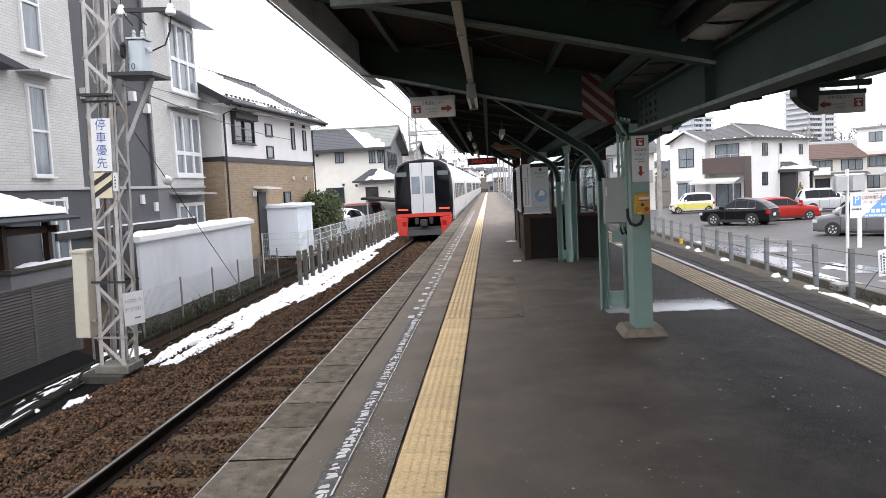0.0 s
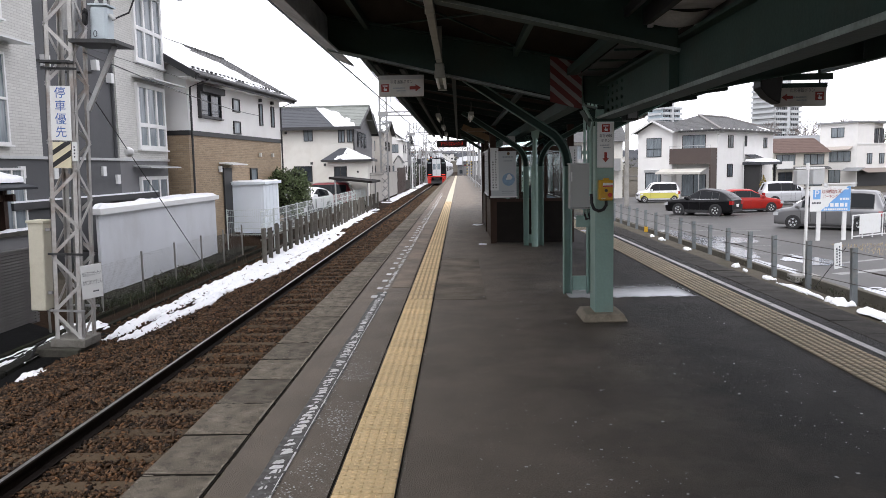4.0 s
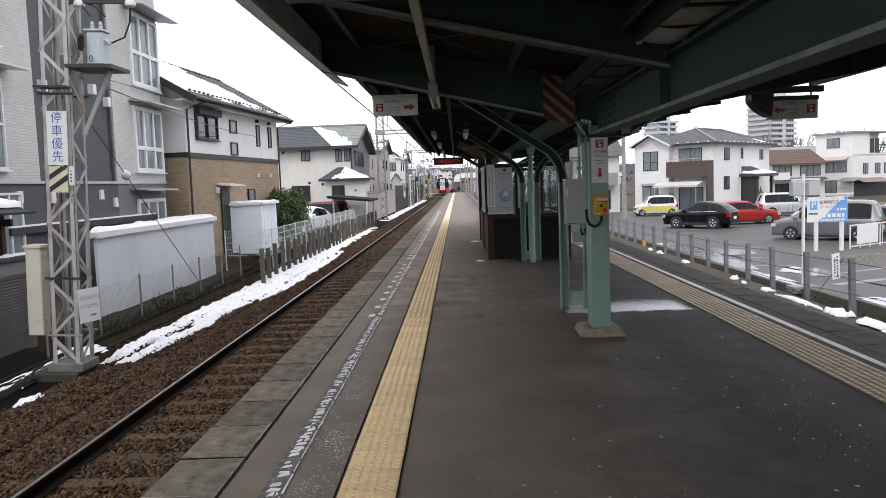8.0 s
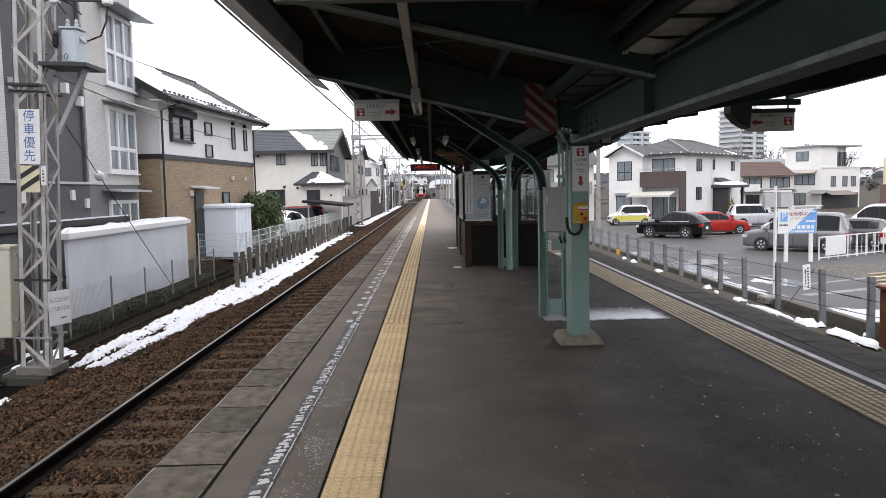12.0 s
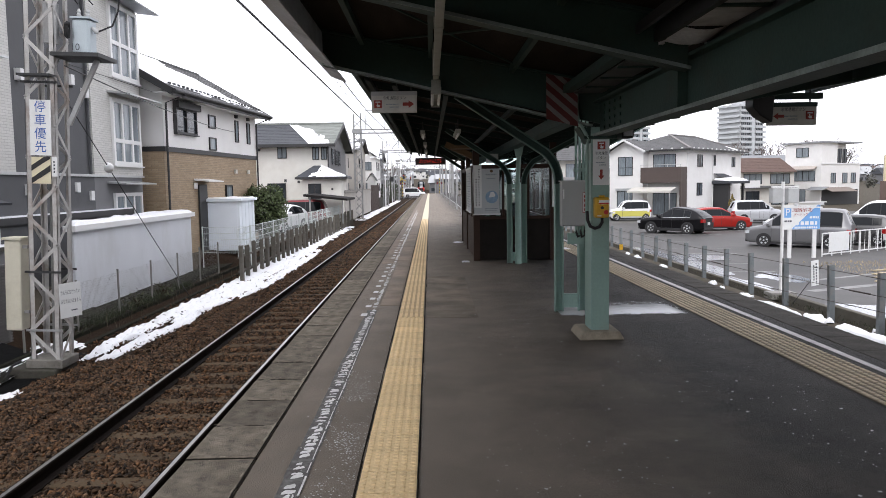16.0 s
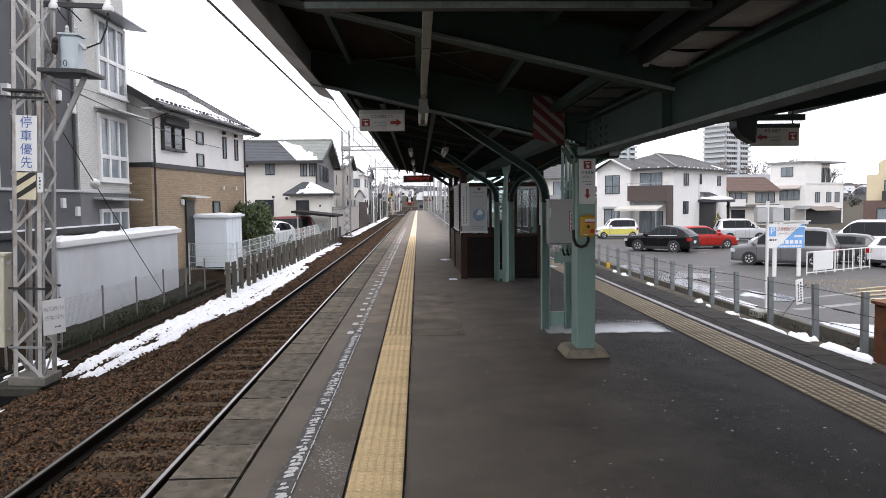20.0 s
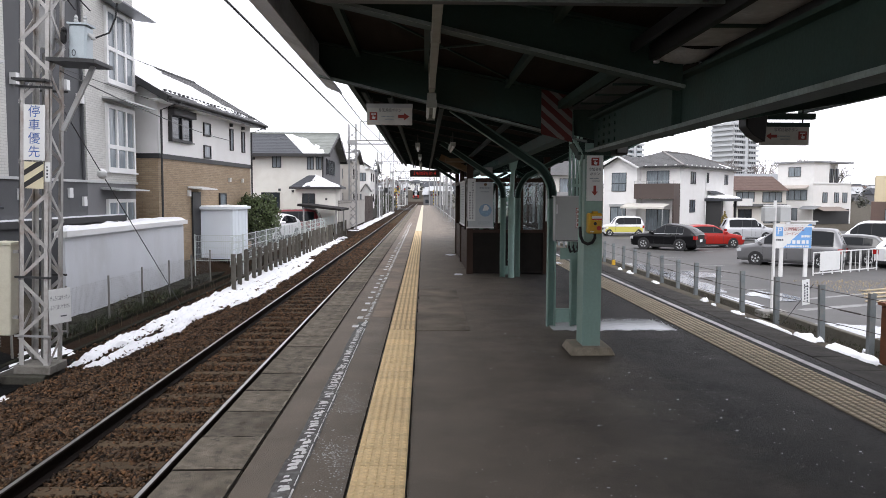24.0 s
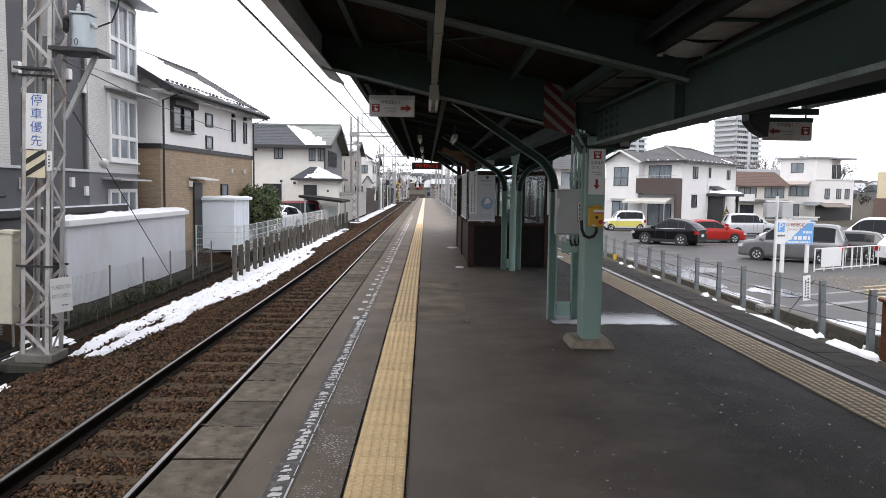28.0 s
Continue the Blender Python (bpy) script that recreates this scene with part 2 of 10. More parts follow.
TACTILE_GREY = mat("tactile_worn", (0.56, 0.475, 0.335), 0.8, var=0.16, scale=4, fine=50, bump=0.2, dirt=(0.20, 0.18, 0.14), dirt_amt=0.6, dirt_scale=3, objrand=0.08)
LINE = mat("white_line_paint", (0.66, 0.66, 0.65), 0.8, var=0.18, scale=8, fine=70, bump=0.3, dirt=(0.25, 0.24, 0.23), dirt_amt=0.5, dirt_scale=3)
SNOW = mat("snow", (0.90, 0.91, 0.93), 0.65, var=0.05, scale=9, fine=50, bump=0.5)
GREEN = mat("pale_green_paint", (0.255, 0.385, 0.335), 0.5, var=0.09, scale=4, fine=40, bump=0.08, dirt=(0.20, 0.22, 0.18), dirt_amt=0.4, dirt_scale=2.0)
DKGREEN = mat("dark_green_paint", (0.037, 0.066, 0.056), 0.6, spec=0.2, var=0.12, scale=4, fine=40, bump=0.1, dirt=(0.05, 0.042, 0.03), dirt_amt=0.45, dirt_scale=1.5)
SOFFIT = mat("soffit_board", (0.030, 0.023, 0.018), 0.9, spec=0.05, var=0.4, scale=3, fine=40, bump=0.25, stretch=(3, 0.5, 3), dirt=(0.016, 0.014, 0.012), dirt_amt=0.6, dirt_scale=1.0)
FASCIA = mat("fascia_sheet", (0.62, 0.63, 0.64), 0.6, 0.0, var=0.15, scale=3, fine=40, bump=0.15, dirt=(0.24, 0.24, 0.24), dirt_amt=0.6, dirt_scale=2.2)
SHEET = mat("roof_sheet", (0.26, 0.27, 0.28), 0.6, 0.3, var=0.2, scale=1.5, bump=0.1)
WOOD = mat("brown_wood", (0.042, 0.024, 0.017), 0.6, spec=0.2, var=0.25, scale=6, fine=70, bump=0.2, stretch=(4, 4, 0.6))
WOODLT = mat("old_wood", (0.135, 0.085, 0.042), 0.75, var=0.25, scale=6, fine=60, bump=0.3, stretch=(0.6, 4, 4))
GALV = mat("galvanised_steel", (0.33, 0.335, 0.335), 0.55, 0.3, var=0.14, scale=6, fine=50, bump=0.12, dirt=(0.26, 0.22, 0.18), dirt_amt=0.45, dirt_scale=3)
STEELDK = mat("dark_steel", (0.045, 0.046, 0.047), 0.55, 0.4, var=0.2, scale=6, bump=0.1)
GREYPAINT = mat("grey_paint", (0.45, 0.46, 0.46), 0.55, var=0.08, scale=4, bump=0.06, dirt=(0.28, 0.27, 0.25), dirt_amt=0.35, dirt_scale=3)
BEIGEBOX = mat("beige_paint", (0.60, 0.57, 0.46), 0.55, var=0.07, scale=3, bump=0.06, dirt=(0.36, 0.32, 0.24), dirt_amt=0.35, dirt_scale=3)
SIGNWHITE = mat("sign_white", (0.74, 0.75, 0.74), 0.45, var=0.04, scale=5, bump=0.02, dirt=(0.55, 0.54, 0.5), dirt_amt=0.3, dirt_scale=5)
RED = mat("red_paint", (0.50, 0.035, 0.03), 0.5, var=0.12, scale=5, bump=0.05)
DULLRED = mat("dull_red_paint", (0.30, 0.040, 0.030), 0.6, var=0.18, scale=6, bump=0.08)
BLUE = mat("sign_blue", (0.045, 0.115, 0.36), 0.5, var=0.08, scale=5, bump=0.03)
LTBLUE = mat("sign_light_blue", (0.16, 0.36, 0.68), 0.5, var=0.06, scale=5, bump=0.03)
BLACK = mat("black_paint", (0.018, 0.018, 0.018), 0.5, var=0.1, scale=5, bump=0.05)
RUBBER = mat("black_rubber", (0.016, 0.016, 0.017), 0.75, var=0.15, scale=20, bump=0.1)
YELLOW = mat("yellow_paint", (0.62, 0.36, 0.02), 0.5, var=0.1, scale=9, bump=0.05, dirt=(0.35, 0.2, 0.03), dirt_amt=0.4, dirt_scale=6)
CREAMPAINT = mat("cream_paint", (0.66, 0.60, 0.42), 0.55, var=0.06, scale=5, bump=0.04)
INK = mat("print_ink", (0.06, 0.065, 0.08), 0.6, var=0.1, scale=9, bump=0.0)
EDGE_DARK = mat("edge_concrete_dark", (0.060, 0.055, 0.048), 0.8, gain=1.8, var=0.45, scale=4, fine=80, bump=0.35, dirt=(0.045, 0.04, 0.034), dirt_amt=0.6, dirt_scale=2.5, objrand=0.12, spec=0.15)
FAINT = mat("faint_line_paint", (0.27, 0.27, 0.265), 0.8, var=0.3, scale=6, fine=50, bump=0.2, dirt=(0.10, 0.098, 0.095), dirt_amt=0.7, dirt_scale=1.5)
GROOVE = mat("groove_dirt", (0.014, 0.012, 0.010), 0.9, var=0.5, scale=12, fine=90, bump=0.4, spec=0.05)
# pale edge green: wear, and light caught by steel edges put into colour
LITEDGE = mat("lit_worn_green_edge", (0.22, 0.27, 0.25), 0.6, var=0.3, scale=6, fine=50, bump=0.1, dirt=(0.07, 0.08, 0.07), dirt_amt=0.7, dirt_scale=2.5)
# pale column green darkened: shade under the roof is put into this colour
SHADEGREEN = mat("shaded_green_paint", (0.105, 0.175, 0.150), 0.55, var=0.12, scale=4, fine=40, bump=0.08, dirt=(0.07, 0.085, 0.065), dirt_amt=0.5, dirt_scale=2.0, spec=0.25)
OLDPATCH = mat("old_asphalt", (0.185, 0.155, 0.122), 0.75, gain=2.0, var=0.4, scale=2.0, fine=110, bump=0.3, dirt=(0.045, 0.039, 0.034), dirt_amt=0.5, dirt_scale=1.1, spec=0.15)
PANE = mat("window_pane", (0.035, 0.042, 0.050), 0.05, 0.0, gain=1.3, var=0.5, scale=0.5, fine=1.5, bump=0.0, spec=0.6)
PANELT = mat("curtained_pane", (0.20, 0.23, 0.25), 0.10, 0.0, var=0.35, scale=1.6, fine=8, bump=0.0, spec=0.4, stretch=(3, 3, 0.4))
CLEAR = glass("clear_glass")


# ---- mesh helpers ----
def bx(bm, x0, y0, z0, x1, y1, z1):
    v = [bm.verts.new((x, y, z)) for z in (z0, z1) for y in (y0, y1) for x in (x0, x1)]
    for a, b, c, d in ((0, 2, 3, 1), (4, 5, 7, 6), (0, 1, 5, 4), (2, 6, 7, 3), (0, 4, 6, 2), (1, 3, 7, 5)):
        bm.faces.new((v[a], v[b], v[c], v[d]))
    return v


def tube(bm, pts, r, seg=8, caps=True):
    """A round bar along a line of points; r is one radius or one per point."""
    pts = [Vector(p) for p in pts]
    rs = r if isinstance(r, (list, tuple)) else [r] * len(pts)
    rings = []
    for i, p in enumerate(pts):
        d = (pts[min(i + 1, len(pts) - 1)] - pts[max(i - 1, 0)]).normalized()
        a = d.orthogonal().normalized() if abs(d.z) < 0.99 else Vector((1, 0, 0))
        if abs(d.z) < 0.99:
            a = d.cross(Vector((0, 0, 1))).normalized()
        b = d.cross(a).normalized()
        rings.append([bm.verts.new(p + rs[i] * (math.cos(k * math.tau / seg) * a + math.sin(k * math.tau / seg) * b)) for k in range(seg)])
    for q, w in zip(rings, rings[1:]):
        for k in range(seg):
            bm.faces.new((q[k], q[(k + 1) % seg], w[(k + 1) % seg], w[k]))
    if caps:
        bm.faces.new(rings[0][::-1]), bm.faces.new(rings[-1])


def bar(bm, p, q, w, h, up=(0, 0, 1)):
    """A straight rectangular bar from p to q."""
    p, q = Vector(p), Vector(q)
    d = (q - p).normalized()
    s = d.cross(Vector(up))
    s = s.normalized() if s.length > 1e-4 else Vector((1, 0, 0))
    u = s.cross(d).normalized()
    v = [bm.verts.new(c + s * (a * w / 2) + u * (b * h / 2)) for c in (p, q) for a, b in ((-1, -1), (1, -1), (1, 1), (-1, 1))]
    bm.faces.new(v[3::-1]), bm.faces.new(v[4:])
    for k in range(4):
        bm.faces.new((v[k], v[(k + 1) % 4], v[4 + (k + 1) % 4], v[4 + k]))


def prism(bm, poly, axis, a, b):
    """A flat outline pushed along an axis from a to b. poly: 2D points in the two other axes, in order x, y, z."""
    def at(p, c):
        return {"x": (c, p[0], p[1]), "y": (p[0], c, p[1]), "z": (p[0], p[1], c)}[axis]
    v = [[bm.verts.new(at(p, c)) for p in poly] for c in (a, b)]
    n = len(poly)
    bm.faces.new(v[0]), bm.faces.new(v[1][::-1])
    for k in range(n):
        bm.faces.new((v[0][k], v[1][k], v[1][(k + 1) % n], v[0][(k + 1) % n]))


def sweep(bm, path, w, h, axis=(0, 1, 0)):
    """A rectangular section swept along a bent path that lies in the plane across axis."""
    path = [Vector(p) for p in path]
    n = Vector(axis)
    rings = []
    for i, p in enumerate(path):
        d = (path[min(i + 1, len(path) - 1)] - path[max(i - 1, 0)]).normalized()
        s = d.cross(n).normalized()
        rings.append([bm.verts.new(p + s * (a * w / 2) + n * (b * h / 2)) for a, b in ((-1, -1), (1, -1), (1, 1), (-1, 1))])
    for q, r in zip(rings, rings[1:]):
        for k in range(4):
            bm.faces.new((q[k], q[(k + 1) % 4], r[(k + 1) % 4], r[k]))
    bm.faces.new(rings[0][::-1]), bm.faces.new(rings[-1])


def mesh_of(bm, material, bevel=0.0, smooth=False):
    bmesh.ops.recalc_face_normals(bm, faces=bm.faces)
    if bevel:
        bmesh.ops.bevel(bm, geom=[e for e in bm.edges if len(e.link_faces) == 2 and e.calc_face_angle(0) > 0.5], offset=bevel, segments=1, affect="EDGES", profile=0.5)
    me = bpy.data.meshes.new("mesh")
    bm.to_mesh(me)
    bm.free()
    me.materials.append(material)
    if smooth:
        me.polygons.foreach_set("use_smooth", [True] * len(me.polygons))
        me.set_sharp_from_angle(angle=radians(40))
    return me


def part(name, bm, material, parent=None, label="", bevel=0.0, smooth=False):
    ob = new(name, mesh_of(bm, material, bevel, smooth))
    ob.parent = parent
    if label:
        ob["label"] = label
    return ob


def thing(name, label, category, m=None, group="", kind=""):
    e = new(name)
    e.empty_display_size = 0.2
    if m is not None:
        e.matrix_basis = m
    return tagged(e, label, category, group, kind)


def piece(name, mesh, parent, m):
    ob = new(name, mesh)
    ob.parent = parent
    ob.matrix_basis = m
    return ob


def B():
    return bmesh.new()


def boxpart(name, dims, material, parent, label="", bevel=0.0):
    bm = B()
    bx(bm, *dims)
    return part(name, bm, material, parent, label, bevel)


def tubepart(name, pts, r, material, parent, label="", seg=10):
    bm = B()
    tube(bm, pts, r, seg)
    return part(name, bm, material, parent, label, smooth=True)


def from_arrays(name, verts, faces, material, smooth=False):
    me = bpy.data.meshes.new(name)
    me.from_pydata(verts, [], faces)
    me.materials.append(material)
    if smooth:
        me.polygons.foreach_set("use_smooth", [True] * len(me.polygons))
    return me


def fbm(x, y, z=0.0, n=4):
    return sum(noise.noise(Vector((x, y, z)) * 2 ** k) / 2 ** k for k in range(n))


def snow_sheet(name, place, nu, nv, mask, depth, seed, material=SNOW, label="", category="snow", parent=None):
    """Lying snow with a ragged outline: place(u, v, h) gives the point, mask(u, v) is above zero where snow lies."""
    verts, faces, idx = [], [], {}
    val = {}
    for i in range(nu + 1):
        for j in range(nv + 1):
            val[i, j] = mask(i / nu, j / nv)

    def vid(i, j):
        if (i, j) not in idx:
            u, v = i / nu, j / nv
            m = val[i, j]
            h = depth * max(0.0, min(1.0, m * 3)) ** 0.5 * (0.75 + 0.5 * fbm(u * nu * 0.21 + seed, v * nv * 0.21, seed)) - (0.03 if m <= 0 else 0)
            if i in (0, nu) or j in (0, nv):
                h = min(h, 0.0) - 0.012
            idx[i, j] = len(verts)
            verts.append(place(u, v, h))
        return idx[i, j]
    for i in range(nu):
        for j in range(nv):
            if max(val[i, j], val[i + 1, j], val[i, j + 1], val[i + 1, j + 1]) > 0:
                faces.append((vid(i, j), vid(i + 1, j), vid(i + 1, j + 1), vid(i, j + 1)))
    ob = new(name, from_arrays(name, verts, faces, material, True))
    if parent:
        ob.parent = parent
        if label:
            ob["label"] = label
        return ob
    return tagged(ob, label, category, "", "stuff")


def text_mesh(body, size, depth=0.0):
    cu = bpy.data.curves.new("writing", "FONT")
    cu.body, cu.size, cu.extrude = body, size, depth
    cu.align_x, cu.align_y = "CENTER", "CENTER"
    cu.resolution_u = 3
    ob = new("writing", cu)
    me = bpy.data.meshes.new_from_object(ob.evaluated_get(bpy.context.evaluated_depsgraph_get()))
    bpy.data.objects.remove(ob)
    bpy.data.curves.remove(cu)
    return me


def writing(body, size, material, parent, m, label="", width=None):
    """Raised lettering at the pose m in its thing's space; it reads along +x and faces +z of that pose."""
    me = text_mesh(body, size)
    me.materials.clear()
    me.materials.append(material)
    if width and len(me.vertices):
        w = max(v.co.x for v in me.vertices) - min(v.co.x for v in me.vertices)
        for v in me.vertices:
            v.co.x *= width / w
    ob = piece("writing", me, parent, m)
    if label:
        ob["label"] = label
    return ob


def bars(name, parent, m, rows, material=INK, seed=1, label=""):
    """Unreadable print as small plain bars: rows of (x0, x1, z, height) on a face that looks along -y of m."""
    rnd = random.Random(seed)
    bm = B()
    for x0, x1, z, h in rows:
        x = x0
        while x < x1 - h * 0.3:
            w = min(h * rnd.uniform(0.6, 1.1), x1 - x)
            bx(bm, x, -0.002, z - h / 2, x + w, 0.001, z + h / 2)
            x += w + h * rnd.uniform(0.18, 0.4)
    ob = part(name, bm, material, parent, label)
    ob.matrix_basis = m
    return ob


# ---- the setting: ground, platform, track ----
EDGE_L, EDGE_R, PLAT_END = -1.58, 4.22, 137.0
RAIL_Z, TRACK_X = -0.80, -2.96
LOT_Z, FENCE_Z = -1.70, -1.40


def ground_z(x, y):
    """The lie of the land across the line."""
    if x < -6.4 and 36.0 < y < 49.0:
        z = -0.96
    elif x < -16:
        z = -0.55
    elif 13.0 < y < 24.2 and -7.95 < x < -6.4:
        z = -1.0 if x > -7.7 else -0.55 - 0.45 * (x + 7.95) / 0.25
    elif x < -6.4:
        z = -0.55 - 0.45 * min(1, max(0, (x + 7.6) / 1.2)) if x > -7.6 else -0.55
    elif x < -5.6:
        z = -1.0
    elif x < 6.2:
        z = -1.0 if x < -4.2 else -0.965
    elif x < 7.6:
        z = -0.965 + (FENCE_Z + 0.965) * (x - 6.2) / 1.4
    elif x < 8.3:
        z = FENCE_Z
    elif x < 9.0:
        z = FENCE_Z + (LOT_Z - FENCE_Z) * (x - 8.3) / 0.7
    else:
        z = LOT_Z
    return z + 0.036 * max(0.0, y - 285)


def make_ground():
    xs = [-1500, -600, -250, -120, -60, -30, -16, -9.0, -7.95, -7.68, -7.2, -6.8, -6.4, -5.9, -5.6, -5.1, -4.6, -4.2, -3.0, -1.6, 1.0, 4.2, 5.2, 6.2, 6.8, 7.2, 7.6, 8.3, 9.0, 14, 22, 34, 60, 120, 250, 600, 1500]
    ys = [-300, -80, -30, -12, -4] + [0.8 * k for k in range(0, 60)] + [50 + 4 * k for k in range(0, 30)] + [180, 210, 260, 300, 340, 380, 450, 600, 900]
    verts, faces = [], []
    for y in ys:
        for x in xs:
            rough = 0.03 * fbm(x * 0.9, y * 0.9, 3.0) if -7.6 < x < 8 and 0 < y < 60 and not -5 < x < 4.3 else 0.0
            h = ground_z(x, y) if y < 450 else ground_z(x, 450)
            verts.append((x, y, h + rough))
    w = len(xs)
    for j in range(len(ys) - 1):
        for i in range(w - 1):
            faces.append((j * w + i, j * w + i + 1, (j + 1) * w + i + 1, (j + 1) * w + i))
    me = from_arrays("ground", verts, faces, GROUND, True)
    me.materials.append(SOIL), me.materials.append(PARKING)
    for p in me.polygons:
        cx, cy = p.center.x, p.center.y
        p.material_index = 1 if -7.6 < cx < 7.2 and cy < 300 else 2 if cx > 8.3 and cx < 60 and cy < 75 else 0
    tagged(new("ground", me), "earth, ballast bed and asphalt ground round the station", "ground", "", "structure")


make_ground()


def make_platform():
    plat = thing("platform", "island platform of asphalt with concrete edge blocks", "platform", kind="structure")
    bm = B()
    # body of the platform below the paving
    bx(bm, EDGE_L + 0.06, -14, -1.15, EDGE_R - 0.06, PLAT_END, -0.16)
    part("platform_body", bm, DARKCONC, plat)
    boxpart("paving", (-1.146, -14, -0.159, 3.795, PLAT_END, 0.0), ASPHALT, plat)
    # brownish older strip between edge and guide tiles, laid as thin patches
    bm = B()
    for y0, y1, x0, x1 in ((9.7, 60, -0.79, -0.545), (60, 136, -1.1, -0.545), (15.0, 22.0, -1.12, -0.80), (28, 60, -1.12, -0.80)):
        bx(bm, x0, y0, 0.0, x1, y1, 0.004)
    part("paving_patch", bm, ASPHALT_PATCH, plat, "brown older asphalt")
    boxpart("paving_patch", (-0.18, 8.7, 0.0, 0.45, 12.8, 0.004), OLDPATCH, plat, "square patch of older asphalt")
    # painted line of worn white cross strokes
    rnd = random.Random(4)
    bm = B()
    y = -13.8
    while y < 46:
        step = rnd.uniform(0.055, 0.075) if y < 8.9 else 0.65
        if y < 8.9:
            a, b = -0.914 + rnd.uniform(0, 0.03), -0.828 - rnd.uniform(0, 0.02)
            if rnd.random() < (0.9 if y > 3.3 else 0.6):
                L = rnd.uniform(0.026, 0.054)
                s = rnd.uniform(0.0, 0.03)
                n = 5
                lo = [bm.verts.new((a + (b - a) * i / n, y + s * i / n + rnd.uniform(-.006, .006), 0.006)) for i in range(n + 1)]
                hi = [bm.verts.new((a + (b - a) * i / n, y + s * i / n + L * (1 if 0 < i < n else 0.6) + rnd.uniform(-.008, .008), 0.006)) for i in range(n + 1)]
                for i in range(n):
                    if rnd.random() < (0.93 if y > 3.6 else 0.7):
                        bm.faces.new((lo[i], lo[i + 1], hi[i + 1], hi[i]))
        elif rnd.random() < 0.93:
            a = -0.985 + rnd.uniform(0, 0.012)
            v = [bm.verts.new(p) for p in ((a, y, 0.006), (a + 0.075, y, 0.006), (a + 0.075, y + 0.18, 0.006), (a, y + 0.18, 0.006))]
            bm.faces.new(v)
        y += step
    # the strip beside the blocks: ragged short strokes, and a thin line beside the near strokes
    y = 8.7
    while y < 44:
        xa, xb = -0.885 + rnd.uniform(0, 0.03), -0.815 - rnd.uniform(0, 0.025)
        L = rnd.uniform(0.02, 0.09)
        if rnd.random() < 0.8:
            bm.faces.new([bm.verts.new(p) for p in ((xa, y, 0.006), (xb, y + 0.02, 0.006), (xb, y + 0.02 + L, 0.006), (xa, y + L, 0.006))])
        y += L + rnd.uniform(0.01, 0.05)
    y = -13.8
    while y < 8.8:
        L = rnd.uniform(0.05, 0.3)
        w = rnd.uniform(0.005, 0.012)
        bm.faces.new([bm.verts.new(p) for p in ((-0.818, y, 0.0065), (-0.818 + w, y, 0.0065), (-0.818 + w, y + L, 0.0065), (-0.818, y + L, 0.0065))])
        y += L + rnd.uniform(0.0, 0.06)
    part("worn_white_line", bm, LINE, plat, "worn white painted line of short strokes")
    bm = B()
    y = -13.8
    while y < 8.9:
        L = rnd.uniform(0.3, 0.9)
        a, b = -0.935 + rnd.uniform(-.006, .006), -0.80 + rnd.uniform(-.006, .006)
        bm.faces.new([bm.verts.new(p) for p in ((a, y, 0.003), (b, y, 0.003), (b, y + L, 0.003), (a, y + L, 0.003))])
        y += L
    part("line_ghost", bm, mat("worn_line_ghost", (0.062, 0.058, 0.054), 0.7, var=0.5, scale=12, fine=110, bump=0.3, dirt=(0.20, 0.20, 0.195), dirt_amt=0.6, dirt_scale=14), plat, "grey remains of the worn line")
    # specks of grit and salt on the paving
    bm = B()
    for k in range(5600):
        if k < 3800:
            x, y = rnd.gauss(-0.66, 0.10), rnd.uniform(2.4, 6.2)
            if noise.noise(Vector((x * 3, y * 1.7, 5))) + 0.5 * noise.noise(Vector((x * 9, y * 7, 2))) < rnd.uniform(-0.25, 0.35):
                continue
            s = rnd.uniform(0.0018, 0.006)
        else:
            x, y = rnd.uniform(0.2, 2.8), 2.5 + 7 * rnd.random() ** 1.4
            s = rnd.uniform(0.002, 0.0055) if rnd.random() < 0.95 else rnd.uniform(0.007, 0.013)
            if noise.noise(Vector((x * 0.8, y * 0.8, 9))) < -0.08 and s < 0.01:
                continue
        if k % 9 == 0:
            x, y, s = rnd.choice((-0.545, -0.182)) + rnd.gauss(0, 0.008), rnd.uniform(2.3, 9.0), rnd.uniform(0.0015, 0.0035)
        if -0.53 < x < -0.195:
            continue
        a = rnd.uniform(0, 6.3)
        bm.faces.new([bm.verts.new((x + s * math.cos(a + q) * (1.5 if q % 3 == 0 else 1), y + s * math.sin(a + q), 0.0045)) for q in (0, 1.4, 3.1, 4.6)])
    # dark open joints on both sides of the guide tiles
    for x in (-0.530, -0.199, -1.164):
        jb = B()
        y = -13.8
        while y < 42:
            L = rnd.uniform(0.15, 0.6) if x > -1 else rnd.uniform(0.06, 0.25)
            w0, w1 = rnd.uniform(0.006, 0.015) + (0.003 if x < -1 else 0), rnd.uniform(-0.003, 0.003)
            jb.faces.new([jb.verts.new(p) for p in ((x + w1, y, 0.0062), (x + w0 + w1, y, 0.0062), (x + w0, y + L, 0.0062), (x, y + L, 0.0062))])
            y += L
        part("joint", jb, GROOVE, plat, "dirty open joint")
    grit = part("grit", bm, LINE, plat, "scattered white grit")
    grit["kind"] = "stuff"
    # dirt in the joints between the edge blocks, and their pale worn rims and specks
    bm = B()
    for i in range(-12, 238):
        bx(bm, EDGE_L + 0.004, 4.18 + 0.6 * (i - 18) - 0.012, -0.02, -1.158, 4.18 + 0.6 * (i - 18) + 0.012, -0.0035)
    part("block_joint", bm, GROOVE, plat, "dirt-filled joint between edge blocks")["kind"] = "stuff"
    bm = B()
